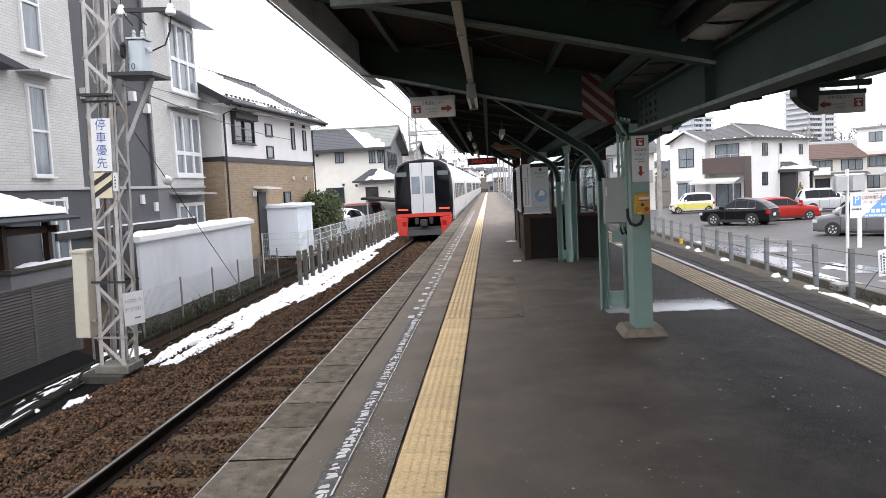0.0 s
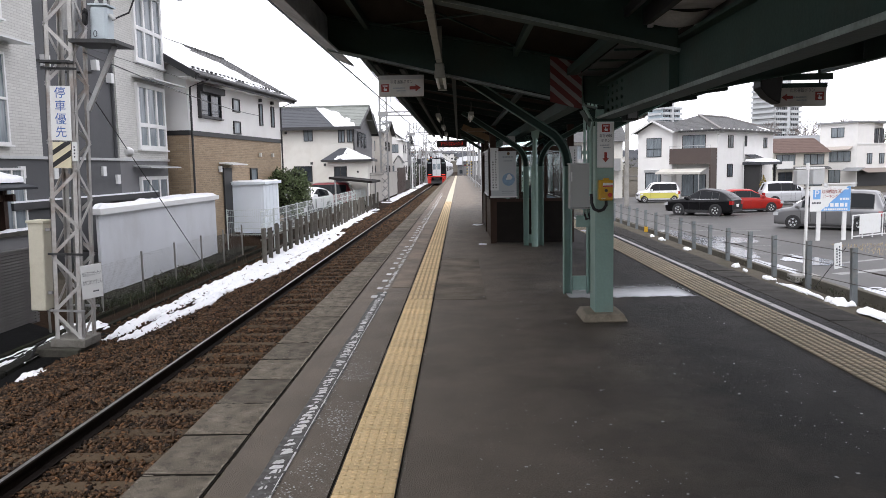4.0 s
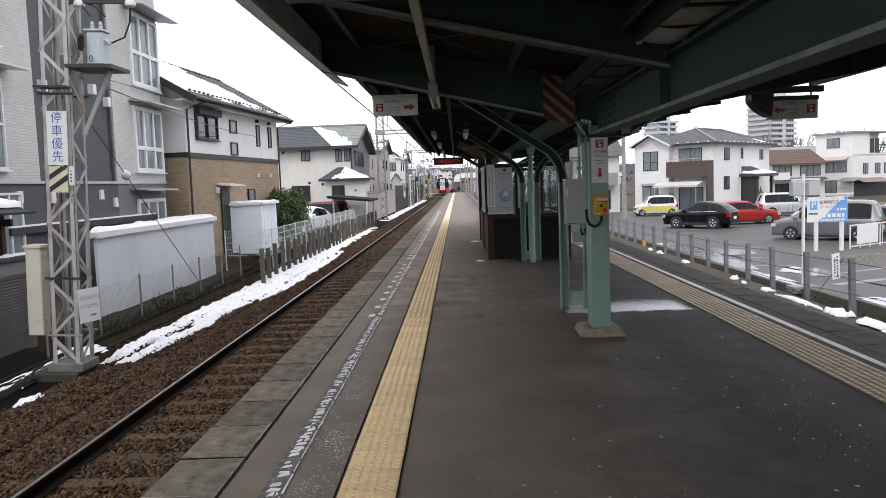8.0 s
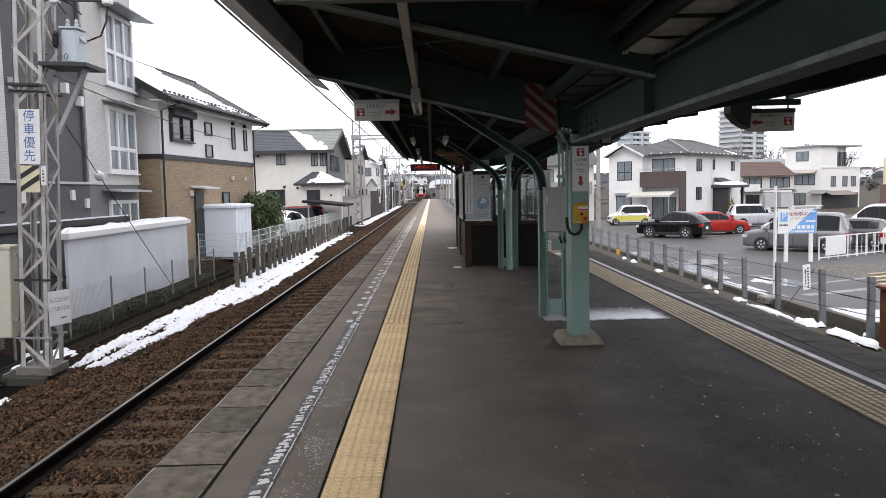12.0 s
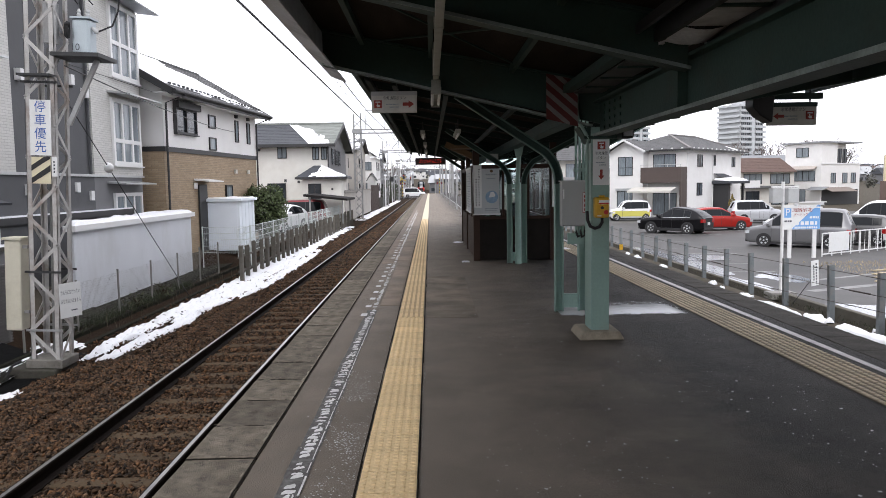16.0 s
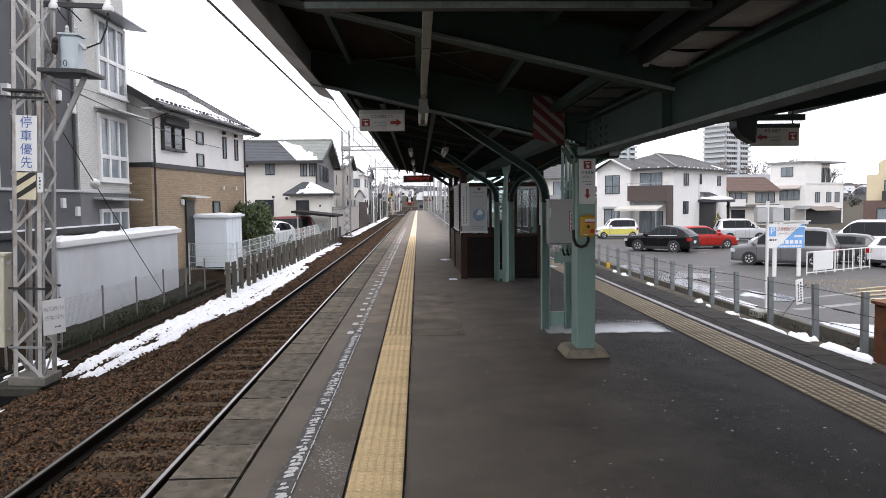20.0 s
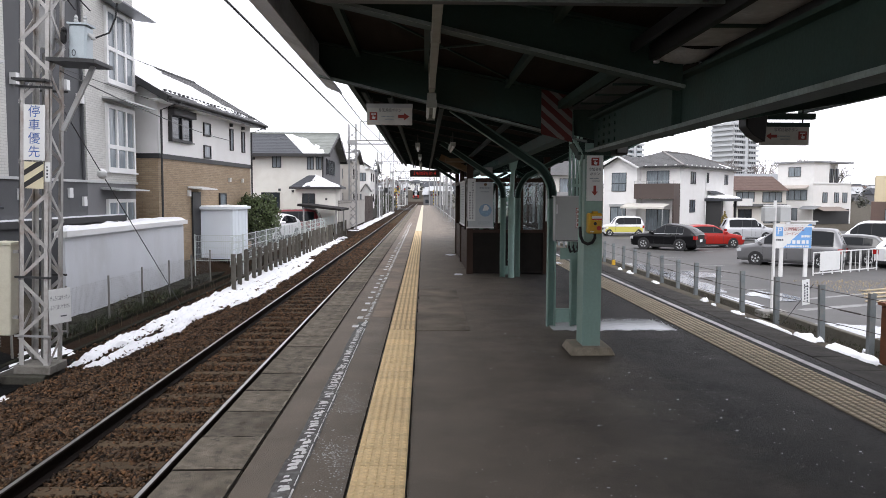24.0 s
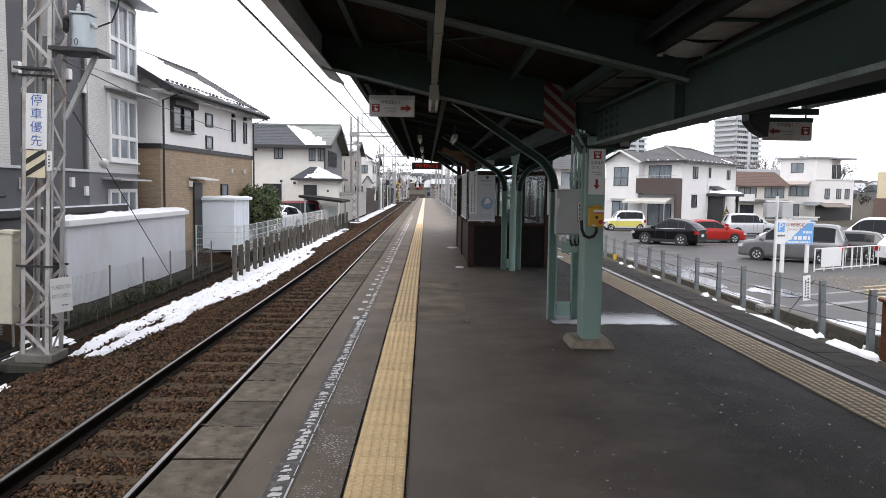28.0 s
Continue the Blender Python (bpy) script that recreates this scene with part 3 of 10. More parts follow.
    for k in range(2600):
        if k < 1700:
            x, y, sx, sy = rnd.uniform(-1.57, -1.17), rnd.uniform(2.2, 11), rnd.uniform(0.0015, 0.004), rnd.uniform(0.0015, 0.006)
        elif k < 2200:
            x, y, sx, sy = -1.172 + rnd.gauss(0, 0.004), rnd.uniform(2.2, 14), rnd.uniform(0.002, 0.005), rnd.uniform(0.01, 0.05)
        else:
            x, y, sx, sy = rnd.uniform(-1.57, -1.17), 4.18 + 0.6 * rnd.randint(-4, 16) + rnd.choice((-0.02, 0.02)), rnd.uniform(0.01, 0.04), rnd.uniform(0.002, 0.005)
        if noise.noise(Vector((x * 4, y * 1.5, 3))) < rnd.uniform(-0.3, 0.3):
            continue
        bm.faces.new([bm.verts.new((x + a * sx, y + b * sy, 0.0045)) for a, b in ((-1, -0.6), (0.7, -1), (1, 0.5), (-0.6, 1))])
    part("worn_rim", bm, mat("worn_concrete_rim", (0.36, 0.32, 0.25), 0.85, var=0.3, scale=9, fine=60, bump=0.1), plat, "pale worn specks on the edge blocks")["kind"] = "stuff"
    # right-hand white line
    bm = B()
    y = -13.9
    while y < 60:
        L = rnd.uniform(0.6, 1.6)
        bx(bm, 3.572 + rnd.uniform(-.004, .004), y, 0.0, 3.645 + rnd.uniform(-.004, .002), y + L, 0.004)
        y += L + (0.02 if rnd.random() < 0.5 else 0.0)
    part("white_line", bm, LINE, plat, "worn white line along the edge")
    return plat


PLATFORM = make_platform()


def make_track():
    tr = thing("railway_track", "single railway track on rusty brown ballast", "track", kind="structure")
    for x in (TRACK_X - 0.5335 - 0.0325, TRACK_X + 0.5335 + 0.0325):
        prof = [(-0.062, -0.15), (0.062, -0.15), (0.062, -0.138), (0.012, -0.118), (0.010, -0.040), (0.032, -0.030), (0.032, -0.006), (0.024, -0.0015),
                (-0.024, -0.0015), (-0.032, -0.006), (-0.032, -0.030), (-0.010, -0.040), (-0.012, -0.118), (-0.062, -0.138)]
        bm = B()
        prism(bm, [(x + a, RAIL_Z + b) for a, b in prof], "y", -14, 300)
        part("rail", bm, RAIL, tr)
        bm = B()
        bx(bm, x - 0.016, -14, RAIL_Z - 0.0045, x + 0.020, 300, RAIL_Z)
        part("rail_head", bm, RAILTOP, tr, "polished steel running surface")
    return tr


TRACK = make_track()


def make_ballast():
    """Loose stones: small faceted lumps, finest beside the platform."""
    rng = np.random.default_rng(7)
    base = np.array([(1, 0, 0), (-1, 0, 0), (0, 1, 0), (0, -1, 0), (0, 0, 1), (0, 0, -1)], float)
    fcs = np.array([(0, 2, 4), (2, 1, 4), (1, 3, 4), (3, 0, 4), (2, 0, 5), (1, 2, 5), (3, 1, 5), (0, 3, 5)])
    xs, ys, ss = [], [], []
    for n, y0, y1, s0, s1 in ((16000, -14, 2.6, 0.03, 0.055), (54000, 2.6, 9, 0.016, 0.035), (38000, 9, 17, 0.018, 0.038), (24000, 17, 34, 0.024, 0.046), (10000, 34, 70, 0.04, 0.07)):
        xs.append(rng.uniform(-4.75, -1.75, n))
        ys.append(rng.uniform(y0, y1, n))
        ss.append(rng.uniform(s0, s1, n))
    n = 4500
    xs.append(rng.uniform(-5.9, -4.6, n)), ys.append(rng.uniform(6, 30, n)), ss.append(rng.uniform(0.02, 0.04, n))
    n = 20000
    xs.append(rng.uniform(-5.75, -4.55, n)), ys.append(rng.uniform(4.5, 11.0, n)), ss.append(rng.uniform(0.018, 0.037, n))
    x, y, s = np.concatenate(xs), np.concatenate(ys), np.concatenate(ss)
    # keep sleepers partly bare, rails free
    phase = np.abs(((y - 0.35) / 0.62) % 1.0 - 0.5)
    on_sleeper = (phase < 0.17) & (np.abs(x - TRACK_X) < 1.0)
    rail_a, rail_b = np.abs(x - TRACK_X + 0.566), np.abs(x - TRACK_X - 0.566)
    keep = (~on_sleeper | (rng.random(len(x)) < 0.42)) & (rail_a > 0.075) & (rail_b > 0.075)
    x, y, s = x[keep], y[keep], s[keep]
    shoulder = np.where(x < -4.3, -1.0 + 0.0, -0.972)
    z = shoulder + rng.uniform(-0.01, 0.035, len(x)) + np.where(np.abs(x - TRACK_X) < 0.5, -0.01, 0.0) + np.where(phase[keep] > 0.3, 0.012, 0.0)
    z = np.where((x < -4.3) & (x > -4.6), -0.972 - 0.03 * (-4.3 - x) / 0.3, z)
    # heaped shoulder in front of the mast, falling away to the drain
    heap = 0.075 * np.clip(1 - np.abs(x + 4.95) / 0.45, 0, 1) * np.clip((10.9 - y) / 0.8, 0, 1) - 0.06 * np.clip((-5.35 - x) / 0.3, 0, 1)
    z = np.where((x < -4.5) & (y < 10.9), -0.985 + heap + rng.uniform(-0.02, 0.03, len(x)), z)
    jit = (rng.uniform(0.5, 1.4, (len(x), 6, 1)) + rng.uniform(-0.35, 0.35, (len(x), 6, 3))) * rng.uniform(0.55, 1.0, (len(x), 1, 3)) * np.array([1.45, 1.15, 0.85])
    q = rng.normal(size=(len(x), 4))
    q /= np.linalg.norm(q, axis=1)[:, None]
    a, b, c, d = q.T
    R = np.stack([np.stack([1 - 2 * (c * c + d * d), 2 * (b * c - a * d), 2 * (b * d + a * c)], -1),
                  np.stack([2 * (b * c + a * d), 1 - 2 * (b * b + d * d), 2 * (c * d - a * b)], -1),
                  np.stack([2 * (b * d - a * c), 2 * (c * d + a * b), 1 - 2 * (b * b + c * c)], -1)], 1)
    v = np.einsum("nij,nkj->nki", R, base[None] * jit) * s[:, None, None] * np.array([1, 1, 0.8])
    v += np.stack([x, y, z], -1)[:, None]
    f = (fcs[None] + 6 * np.arange(len(x))[:, None, None]).reshape(-1, 3)
    me = bpy.data.meshes.new("ballast")
    me.vertices.add(v.shape[0] * 6)
    me.vertices.foreach_set("co", v.reshape(-1))
    me.loops.add(len(f) * 3), me.polygons.add(len(f))
    me.loops.foreach_set("vertex_index", f.reshape(-1).astype(np.int32))
    me.polygons.foreach_set("loop_start", np.arange(0, len(f) * 3, 3, dtype=np.int32))
    me.update(), me.validate()
    me.materials.append(STONE)
    tagged(new("ballast_stones", me), "rusty brown broken ballast stones along the track", "ballast", "", "stuff")


make_ballast()


# ---- canopy ----
def soffit_l(x):
    return 2.47 + 0.2 * (1.5 - x)


def soffit_r(x):
    return 2.47 + 0.10 * (x - 1.5)


NEAR_LIFT = 0.13


def near_soffit(x):
    """Underside of the higher roof nearest the camera."""
    return (soffit_l(x) if x < 1.5 else soffit_r(x)) + NEAR_LIFT


def h_beam(bm, x0, x1, y0, y1, z0, z1, t=0.022):
    """An H girder along y: two flanges and a web."""
    bx(bm, x0, y0, z0, x1, y1, z0 + t)
    bx(bm, x0, y0, z1 - t, x1, y1, z1)
    xm = (x0 + x1) / 2
    bx(bm, xm - t / 2, y0, z0 + t, xm + t / 2, y1, z1 - t)


def make_canopy():
    can = thing("platform_canopy", "dark green steel canopy with boarded soffit over the platform", "canopy", kind="structure")
    # near roof and the lower, longer roof behind it
    for nm, xl, y0, y1 in (("near", -1.16, -9.0, 8.40), ("far", -0.92, 8.42, 29.6)):
        bm = B()
        up = NEAR_LIFT if nm == "near" else 0.0
        prism(bm, [(1.5, soffit_l(1.5) + up), (xl, soffit_l(xl) + up), (xl, soffit_l(xl) + up + 0.03), (1.5, soffit_l(1.5) + up + 0.03)], "y", y0, y1)
        yr = y0 if nm == "near" else 9.55
        prism(bm, [(1.5, soffit_r(1.5) + up), (4.15, soffit_r(4.15) + up), (4.15, soffit_r(4.15) + up + 0.03), (1.5, soffit_r(1.5) + up + 0.03)], "y", yr, y1)
        part("soffit", bm, SOFFIT, can, "stained brown boarded soffit")
        bm = B()
        for s, xa, xb, fn in ((1, xl - 0.06, 1.5, soffit_l), (2, 1.5, 4.25, soffit_r)):
            yy = y0 - 0.05 if s == 1 else yr
            while yy < y1:
                w = min(0.2, y1 - yy)
                zz = up + (0.10 if round((yy - y0) / 0.2) % 2 else 0.13)
                prism(bm, [(xa, fn(xa) + zz), (xb, fn(xb) + zz), (xb, fn(xb) + zz + 0.02), (xa, fn(xa) + zz + 0.02)], "y", yy, yy + w)
                yy += 0.2
        part("roof_sheet", bm, SHEET, can, "ribbed metal roof sheet")
    boxpart("fascia", (-1.20, -9, 2.82, -1.165, 8.42, 3.24), FASCIA, can, "grey weathered fascia board")
    bm = B()
    prism(bm, [(-1.20, 2.82), (-1.03, 2.75), (-1.03, 2.77), (-1.20, 2.84)], "y", -9, 8.42)
    part("fascia_lip", bm, FASCIA, can, "pale weathered metal lip")
    boxpart("fascia", (-0.98, 8.5, 2.87, -0.92, 29.6, 3.05), DKGREEN, can)
    boxpart("roof_gap", (-1.16, 8.395, soffit_l(-1.16) - 0.02, 4.15, 8.42, 3.30), DKGREEN, can)
    boxpart("fascia", (4.15, -9, 2.55, 4.21, 8.35, 2.98), DKGREEN, can)
    boxpart("gutter", (4.21, -9, 2.60, 4.33, 8.35, 2.72), SHEET, can)
    boxpart("edge_batten", (4.12, 9.55, 2.70, 4.16, 29.6, 2.80), DKGREEN, can)
    # long girder above the posts
    bm = B()
    h_beam(bm, 1.53, 1.69, -9.0, 7.36, 2.045, 2.39)
    for y in (-1.9, 1.45, 4.82):
        for xs in ((1.532, 1.598), (1.622, 1.688)):
            bx(bm, xs[0], y, 2.072, xs[1], y + 0.016, 2.378)
    part("girder", bm, DKGREEN, can, "riveted dark green steel girder")
    bm = B()
    for y in (6.55, 6.75, 6.95, 7.15):
        for z in (2.12, 2.19, 2.26, 2.33):
            tube(bm, [(1.588, y, z), (1.600, y, z)], 0.016, 6)
    part("rivets", bm, DKGREEN, can)
    # cross arms of the near roof
    for y in (7.40, 4.60, 1.75):
        deep = y > 7
        bm = B()
        top0, top1 = near_soffit(1.49) - 0.004, near_soffit(-1.14) - 0.004
        lo0, lo1 = (2.15, 2.787) if deep else (2.285, 2.90)
        xe = 1.71 if deep else 1.52
        prism(bm, [(xe, lo0), (xe, top0), (1.49, top0), (-1.14, top1), (-1.14, lo1)], "y", y - 0.012, y + 0.012)
        for (xa, za), (xb, zb) in (((1.52, lo0), (-1.14, lo1)), ((1.52, top0 - 0.012), (-1.14, top1 - 0.012))):
            bar(bm, (xa, y, za), (xb, y, zb), 0.13, 0.02)
        part("cross_arm", bm, DKGREEN, can)
        bm = B()
        lo0, lo1 = (2.17, 2.56) if deep else (2.33, 2.62)
        prism(bm, [(1.70, lo0), (1.70, near_soffit(1.70) - 0.004), (4.14, near_soffit(4.14) - 0.004), (4.14, lo1)], "y", y - 0.012, y + 0.012)
        bar(bm, (1.70, y, lo0), (4.14, y, lo1), 0.13, 0.02)
        part("cross_arm", bm, DKGREEN, can)
    # pale strips along the lower flanges: the light they catch is in their colour
    for y in (7.40, 4.60, 1.75):
        lo0, lo1 = (2.15, 2.787) if y > 7 else (2.285, 2.90)
        bm = B()
        bar(bm, (1.52, y - 0.068, lo0), (-1.14, y - 0.068, lo1), 0.006, 0.022)
        part("flange_edge", bm, LITEDGE, can, "worn pale flange edge, caught light in its colour")
    boxpart("flange_edge", (1.523, -9, 2.043, 1.529, 7.36, 2.069), LITEDGE, can, "worn pale flange edge, caught light in its colour")
    # purlins under the near soffit
    for x in (0.72, -0.08, -0.75):
        bm = B()
        bar(bm, (x, -9, near_soffit(x) - 0.045), (x, 8.3, near_soffit(x) - 0.045), 0.045, 0.07)
        part("purlin", bm, DKGREEN, can)
    for x in (2.3, 3.1, 3.8):
        bm = B()
        bar(bm, (x, -9, near_soffit(x) - 0.045), (x, 8.3, near_soffit(x) - 0.045), 0.06, 0.075)
        part("purlin", bm, DKGREEN, can)
    # sheet-metal valley gutter between two dark rails, above the girder
    zinc = mat("gutter_sheet", (0.74, 0.75, 0.76), 0.45, 0.25, var=0.22, scale=4, fine=40, bump=0.08, dirt=(0.20, 0.19, 0.18), dirt_amt=0.6, dirt_scale=2.5)
    gut = boxpart("valley_gutter", (1.33, -9, 2.462, 1.60, 4.17, 2.47), zinc, can, "dull sheet-metal valley gutter")
    # far stretch of the gutter, in a darker sheet than the near one
    far_gut = boxpart("valley_gutter", (1.33, 4.70, 2.462, 1.60, 7.30, 2.47), mat("dark_gutter_sheet", (0.085, 0.085, 0.085), 0.6, 0.1, var=0.3, scale=4, fine=40, bump=0.1, dirt=(0.06, 0.055, 0.05), dirt_amt=0.7, dirt_scale=2.5), can, "dark sheet-metal valley gutter")
    for k in range(4):
        boxpart("gutter_strap", (1.33, 5.0 + 0.58 * k, 2.446, 1.60, 5.03 + 0.58 * k, 2.461), DKGREEN, far_gut)
    for k in range(22):
        boxpart("gutter_strap", (1.33, 3.62 - 0.58 * k, 2.446, 1.60, 3.65 - 0.58 * k, 2.461), DKGREEN, gut)
    # bowed end paler than the gutter: reflected sky is put into its colour
    bm = B()
    rows = []
    for i in range(7):
        a = i / 6
        rows.append([bm.verts.new((1.325 + 0.28 * q / 6, 4.16 + 0.30 * a, 2.463 - 0.05 * math.sin(math.pi * q / 6) * math.sin(math.pi * (0.15 + 0.7 * a)) - 0.03 * a)) for q in range(7)])
    for i in range(6):
        for q in range(6):
            bm.faces.new((rows[i][q], rows[i][q + 1], rows[i + 1][q + 1], rows[i + 1][q]))
    bmesh.ops.solidify(bm, geom=bm.faces[:], thickness=0.004)
    part("gutter_end", bm, mat("sky_lit_zinc", (0.86, 0.87, 0.88), 0.40, 0.1, var=0.18, scale=7, fine=40, bump=0.08, dirt=(0.45, 0.45, 0.45), dirt_amt=0.5, dirt_scale=6), can, "bowed zinc gutter end, sky reflection in its colour", smooth=True)
    for x in (1.315, 1.60):
        boxpart("gutter_hook", (x, 4.50, 2.425, x + 0.03, 4.535, 2.45), zinc, can, "bright metal hook")
    boxpart("gutter_rail", (1.285, -9, 2.44, 1.325, 4.52, 2.54), BLACK, can)
    boxpart("gutter_rail", (1.17, -9, 2.49, 1.195, 4.52, 2.55), BLACK, can)
    boxpart("gutter_rail", (1.22, 4.70, 2.47, 1.31, 7.30, 2.54), DKGREEN, can)
    boxpart("gutter_rail", (1.605, -9, 2.40, 1.64, 4.52, 2.56), STEELDK, can)
    boxpart("gutter_lip", (1.655, -9, 2.405, 1.667, 4.52, 2.43), LITEDGE, can, "pale edge strip")
    boxpart("tie_bar", (-0.60, 3.335, 2.485, 1.275, 3.40, 2.545), BLACK, can)
    boxpart("tie_edge", (-0.60, 3.329, 2.483, 1.275, 3.334, 2.512), LITEDGE, can, "worn pale flange edge, caught light in its colour")
    # thin bracing rods and struts
    for p, q in (((-1.05, 4.7, 3.05), (0.9, 7.3, 2.68)), ((0.95, 4.7, 2.63), (-0.6, 7.3, 2.99))):
        tubepart("brace_rod", (p, q), 0.009, DKGREEN, can)
    # rafters and purlins of the far roof, in a darker green than the near steel
    far_green = mat("far_green_paint", (0.020, 0.031, 0.027), 0.7, spec=0.15, var=0.2, scale=4, fine=40, bump=0.1, dirt=(0.02, 0.017, 0.013), dirt_amt=0.5, dirt_scale=1.5)
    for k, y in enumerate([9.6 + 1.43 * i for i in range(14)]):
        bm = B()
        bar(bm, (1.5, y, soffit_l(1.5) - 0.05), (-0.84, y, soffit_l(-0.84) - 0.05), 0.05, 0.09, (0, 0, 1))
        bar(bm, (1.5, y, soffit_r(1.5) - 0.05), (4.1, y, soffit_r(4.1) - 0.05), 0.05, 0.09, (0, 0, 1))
        part("rafter", bm, far_green, can)
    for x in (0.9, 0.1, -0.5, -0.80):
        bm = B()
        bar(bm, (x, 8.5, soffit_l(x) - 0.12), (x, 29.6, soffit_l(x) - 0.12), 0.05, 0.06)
        part("purlin", bm, far_green, can)
    boxpart("ridge_beam", (1.42, 8.4, 2.26, 1.60, 29.6, 2.40), DKGREEN, can)
    # striped warning board on the first cross arm; canopy shade darkens its colours
    wb = thing("warning_board", "red and white diagonally striped warning board on the canopy arm", "warning sign", pose(1.055, 7.30, 2.17))
    s = 0.31
    bm = B()
    prism(bm, [(0, 0.05), (s, -0.03), (s, 0.42), (0, 0.49)], "y", 0.0, 0.008)
    part("board", bm, mat("shaded_red_board", (0.095, 0.014, 0.012), 0.6, var=0.15, scale=9, bump=0.03), wb)
    for k, z in enumerate((0.04, 0.165, 0.29, 0.415)):
        bm = B()
        lo = lambda x: 0.05 - 0.08 * x / s
        hi = lambda x: 0.49 - 0.07 * x / s
        f = lambda x, w: z + 0.155 + w - 0.27 * x / s * 1.0
        up, dn = [], []
        for i in range(9):
            x = s * i / 8
            a, b = max(lo(x), f(x, -0.035)), min(hi(x), f(x, 0.02))
            if b > a + 0.002:
                up.append((x, b)), dn.append((x, a))
        if len(up) > 1:
            prism(bm, dn + up[::-1], "y", -0.003, 0.0)
            part("stripe", bm, mat("shaded_stripe", (0.19, 0.175, 0.168), 0.6, var=0.12, scale=9, bump=0.03), wb, "white stripe, canopy shade in its grey colour")
        else:
            bm.free()
    return can


make_canopy()


def arc(x0, z0, x1, z1, bulge, n=8):
    """Bent arm outline: straight up, then curving over to the side."""
    pts = []
    for i in range(n + 1):
        t = i / n
        a = (1 - t) ** 2
        b = 2 * t * (1 - t)
        c = t * t
        pts.append((a * x0 + b * x0 + c * x1, a * z0 + b * (z0 + bulge) + c * z1))
    return pts


def beside(path, e):
    """The path moved sideways by e in its upright plane."""
    out = []
    for k, p in enumerate(path):
        a, b = path[max(0, k - 1)], path[min(len(path) - 1, k + 1)]
        dx, dz = b[0] - a[0], b[2] - a[2]
        n = math.hypot(dx, dz)
        out.append((p[0] + e * dz / n, 0.0, p[2] - e * dx / n))
    return out


def make_columns():
    # front square post with its plinth
    post = thing("platform_post", "pale green steel post on a rough concrete plinth", "post", pose(1.595, 7.52, 0))
    bm = B()
    v = bx(bm, -0.22, -0.26, 0, 0.24, 0.26, 0.085)
    for q in v[4:]:
        q.co.x *= 0.82
        q.co.y *= 0.85
    part("plinth", bm, PLINTH, post, "rough concrete plinth", 0.012)
    bm = B()
    bx(bm, -0.08, -0.15, 0.08, 0.105, 0.15, 2.14)
    part("shaft", bm, GREEN, post, bevel=0.006)
    bm = B()
    bx(bm, -0.16, -0.19, 2.02, 0.17, -0.10, 2.05)
    prism(bm, [(-0.10, 1.98), (0.11, 1.98), (0.20, 2.14), (-0.20, 2.14)], "y", -0.12, 0.12)
    part("haunch", bm, DKGREEN, post)
    # Y-shaped columns: two bent channels back to back, a downpipe between them
    first = None
    for i, y in enumerate((9.02, 14.72, 20.4, 26.1)):
        if first is None:
            col = thing("canopy_column", "pale green Y-shaped steel canopy column with bent arms", "column", pose(1.57, y, 0), "canopy columns")
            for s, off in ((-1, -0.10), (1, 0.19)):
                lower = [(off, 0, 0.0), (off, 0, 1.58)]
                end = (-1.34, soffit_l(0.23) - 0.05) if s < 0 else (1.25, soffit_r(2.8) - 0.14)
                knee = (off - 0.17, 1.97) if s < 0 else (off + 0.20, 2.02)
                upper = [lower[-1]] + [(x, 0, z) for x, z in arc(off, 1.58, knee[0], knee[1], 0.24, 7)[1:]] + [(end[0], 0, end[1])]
                # bent arms get darker greens: roof shade and channel recess are put into colour
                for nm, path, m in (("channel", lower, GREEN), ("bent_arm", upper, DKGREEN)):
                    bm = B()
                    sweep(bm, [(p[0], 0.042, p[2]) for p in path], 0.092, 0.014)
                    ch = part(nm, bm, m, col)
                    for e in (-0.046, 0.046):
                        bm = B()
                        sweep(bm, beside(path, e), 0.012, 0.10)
                        part("flange", bm, GREEN if m is GREEN else SHADEGREEN, ch)
            boxpart("tie_plate", (-0.04, -0.03, 0.05, 0.13, 0.03, 0.22), GREEN, col)
            boxpart("tie_plate", (-0.04, -0.03, 1.50, 0.13, 0.03, 1.57), GREEN, col)
            first = col
        else:
            copy_thing(first, pose(1.57, y, 0))
    pipe = thing("downpipe", "pale green rainwater downpipe with a hopper head", "downpipe", pose(1.62, 14.55, 0), kind="")
    tubepart("pipe", ((0, 0, 0), (0, 0, 1.55), (0.0, 0, 1.60)), 0.062, GREEN, pipe)
    tubepart("upper_pipe", ((0.0, 0, 1.60), (0.02, 0, 2.12)), 0.043, GREEN, pipe)
    bm = B()
    v = bx(bm, -0.075, -0.07, 2.12, 0.115, 0.07, 2.34)
    for q in v[:4]:
        q.co.x = 0.02 + (q.co.x - 0.02) * 0.6
        q.co.y *= 0.6
    part("hopper", bm, GREEN, pipe, bevel=0.005)
    for z in (0.35, 1.35):
        bm = B()
        tube(bm, ((0, 0, z), (0, 0, z + 0.025)), 0.07, 10)
        part("pipe_clip", bm, GREEN, pipe)


make_columns()


def light_blocking_wall():
    """Plain unseen wall beside the station, added to block light from the right."""
    w = thing("wall_east", "plain grey unseen wall added to block light from the right", "wall", pose(8.6, -14, -1.7), kind="structure")
    boxpart("wall", (0, 0, 0, 0.3, 24.0, 7.6), CONCRETE, w)


light_blocking_wall()


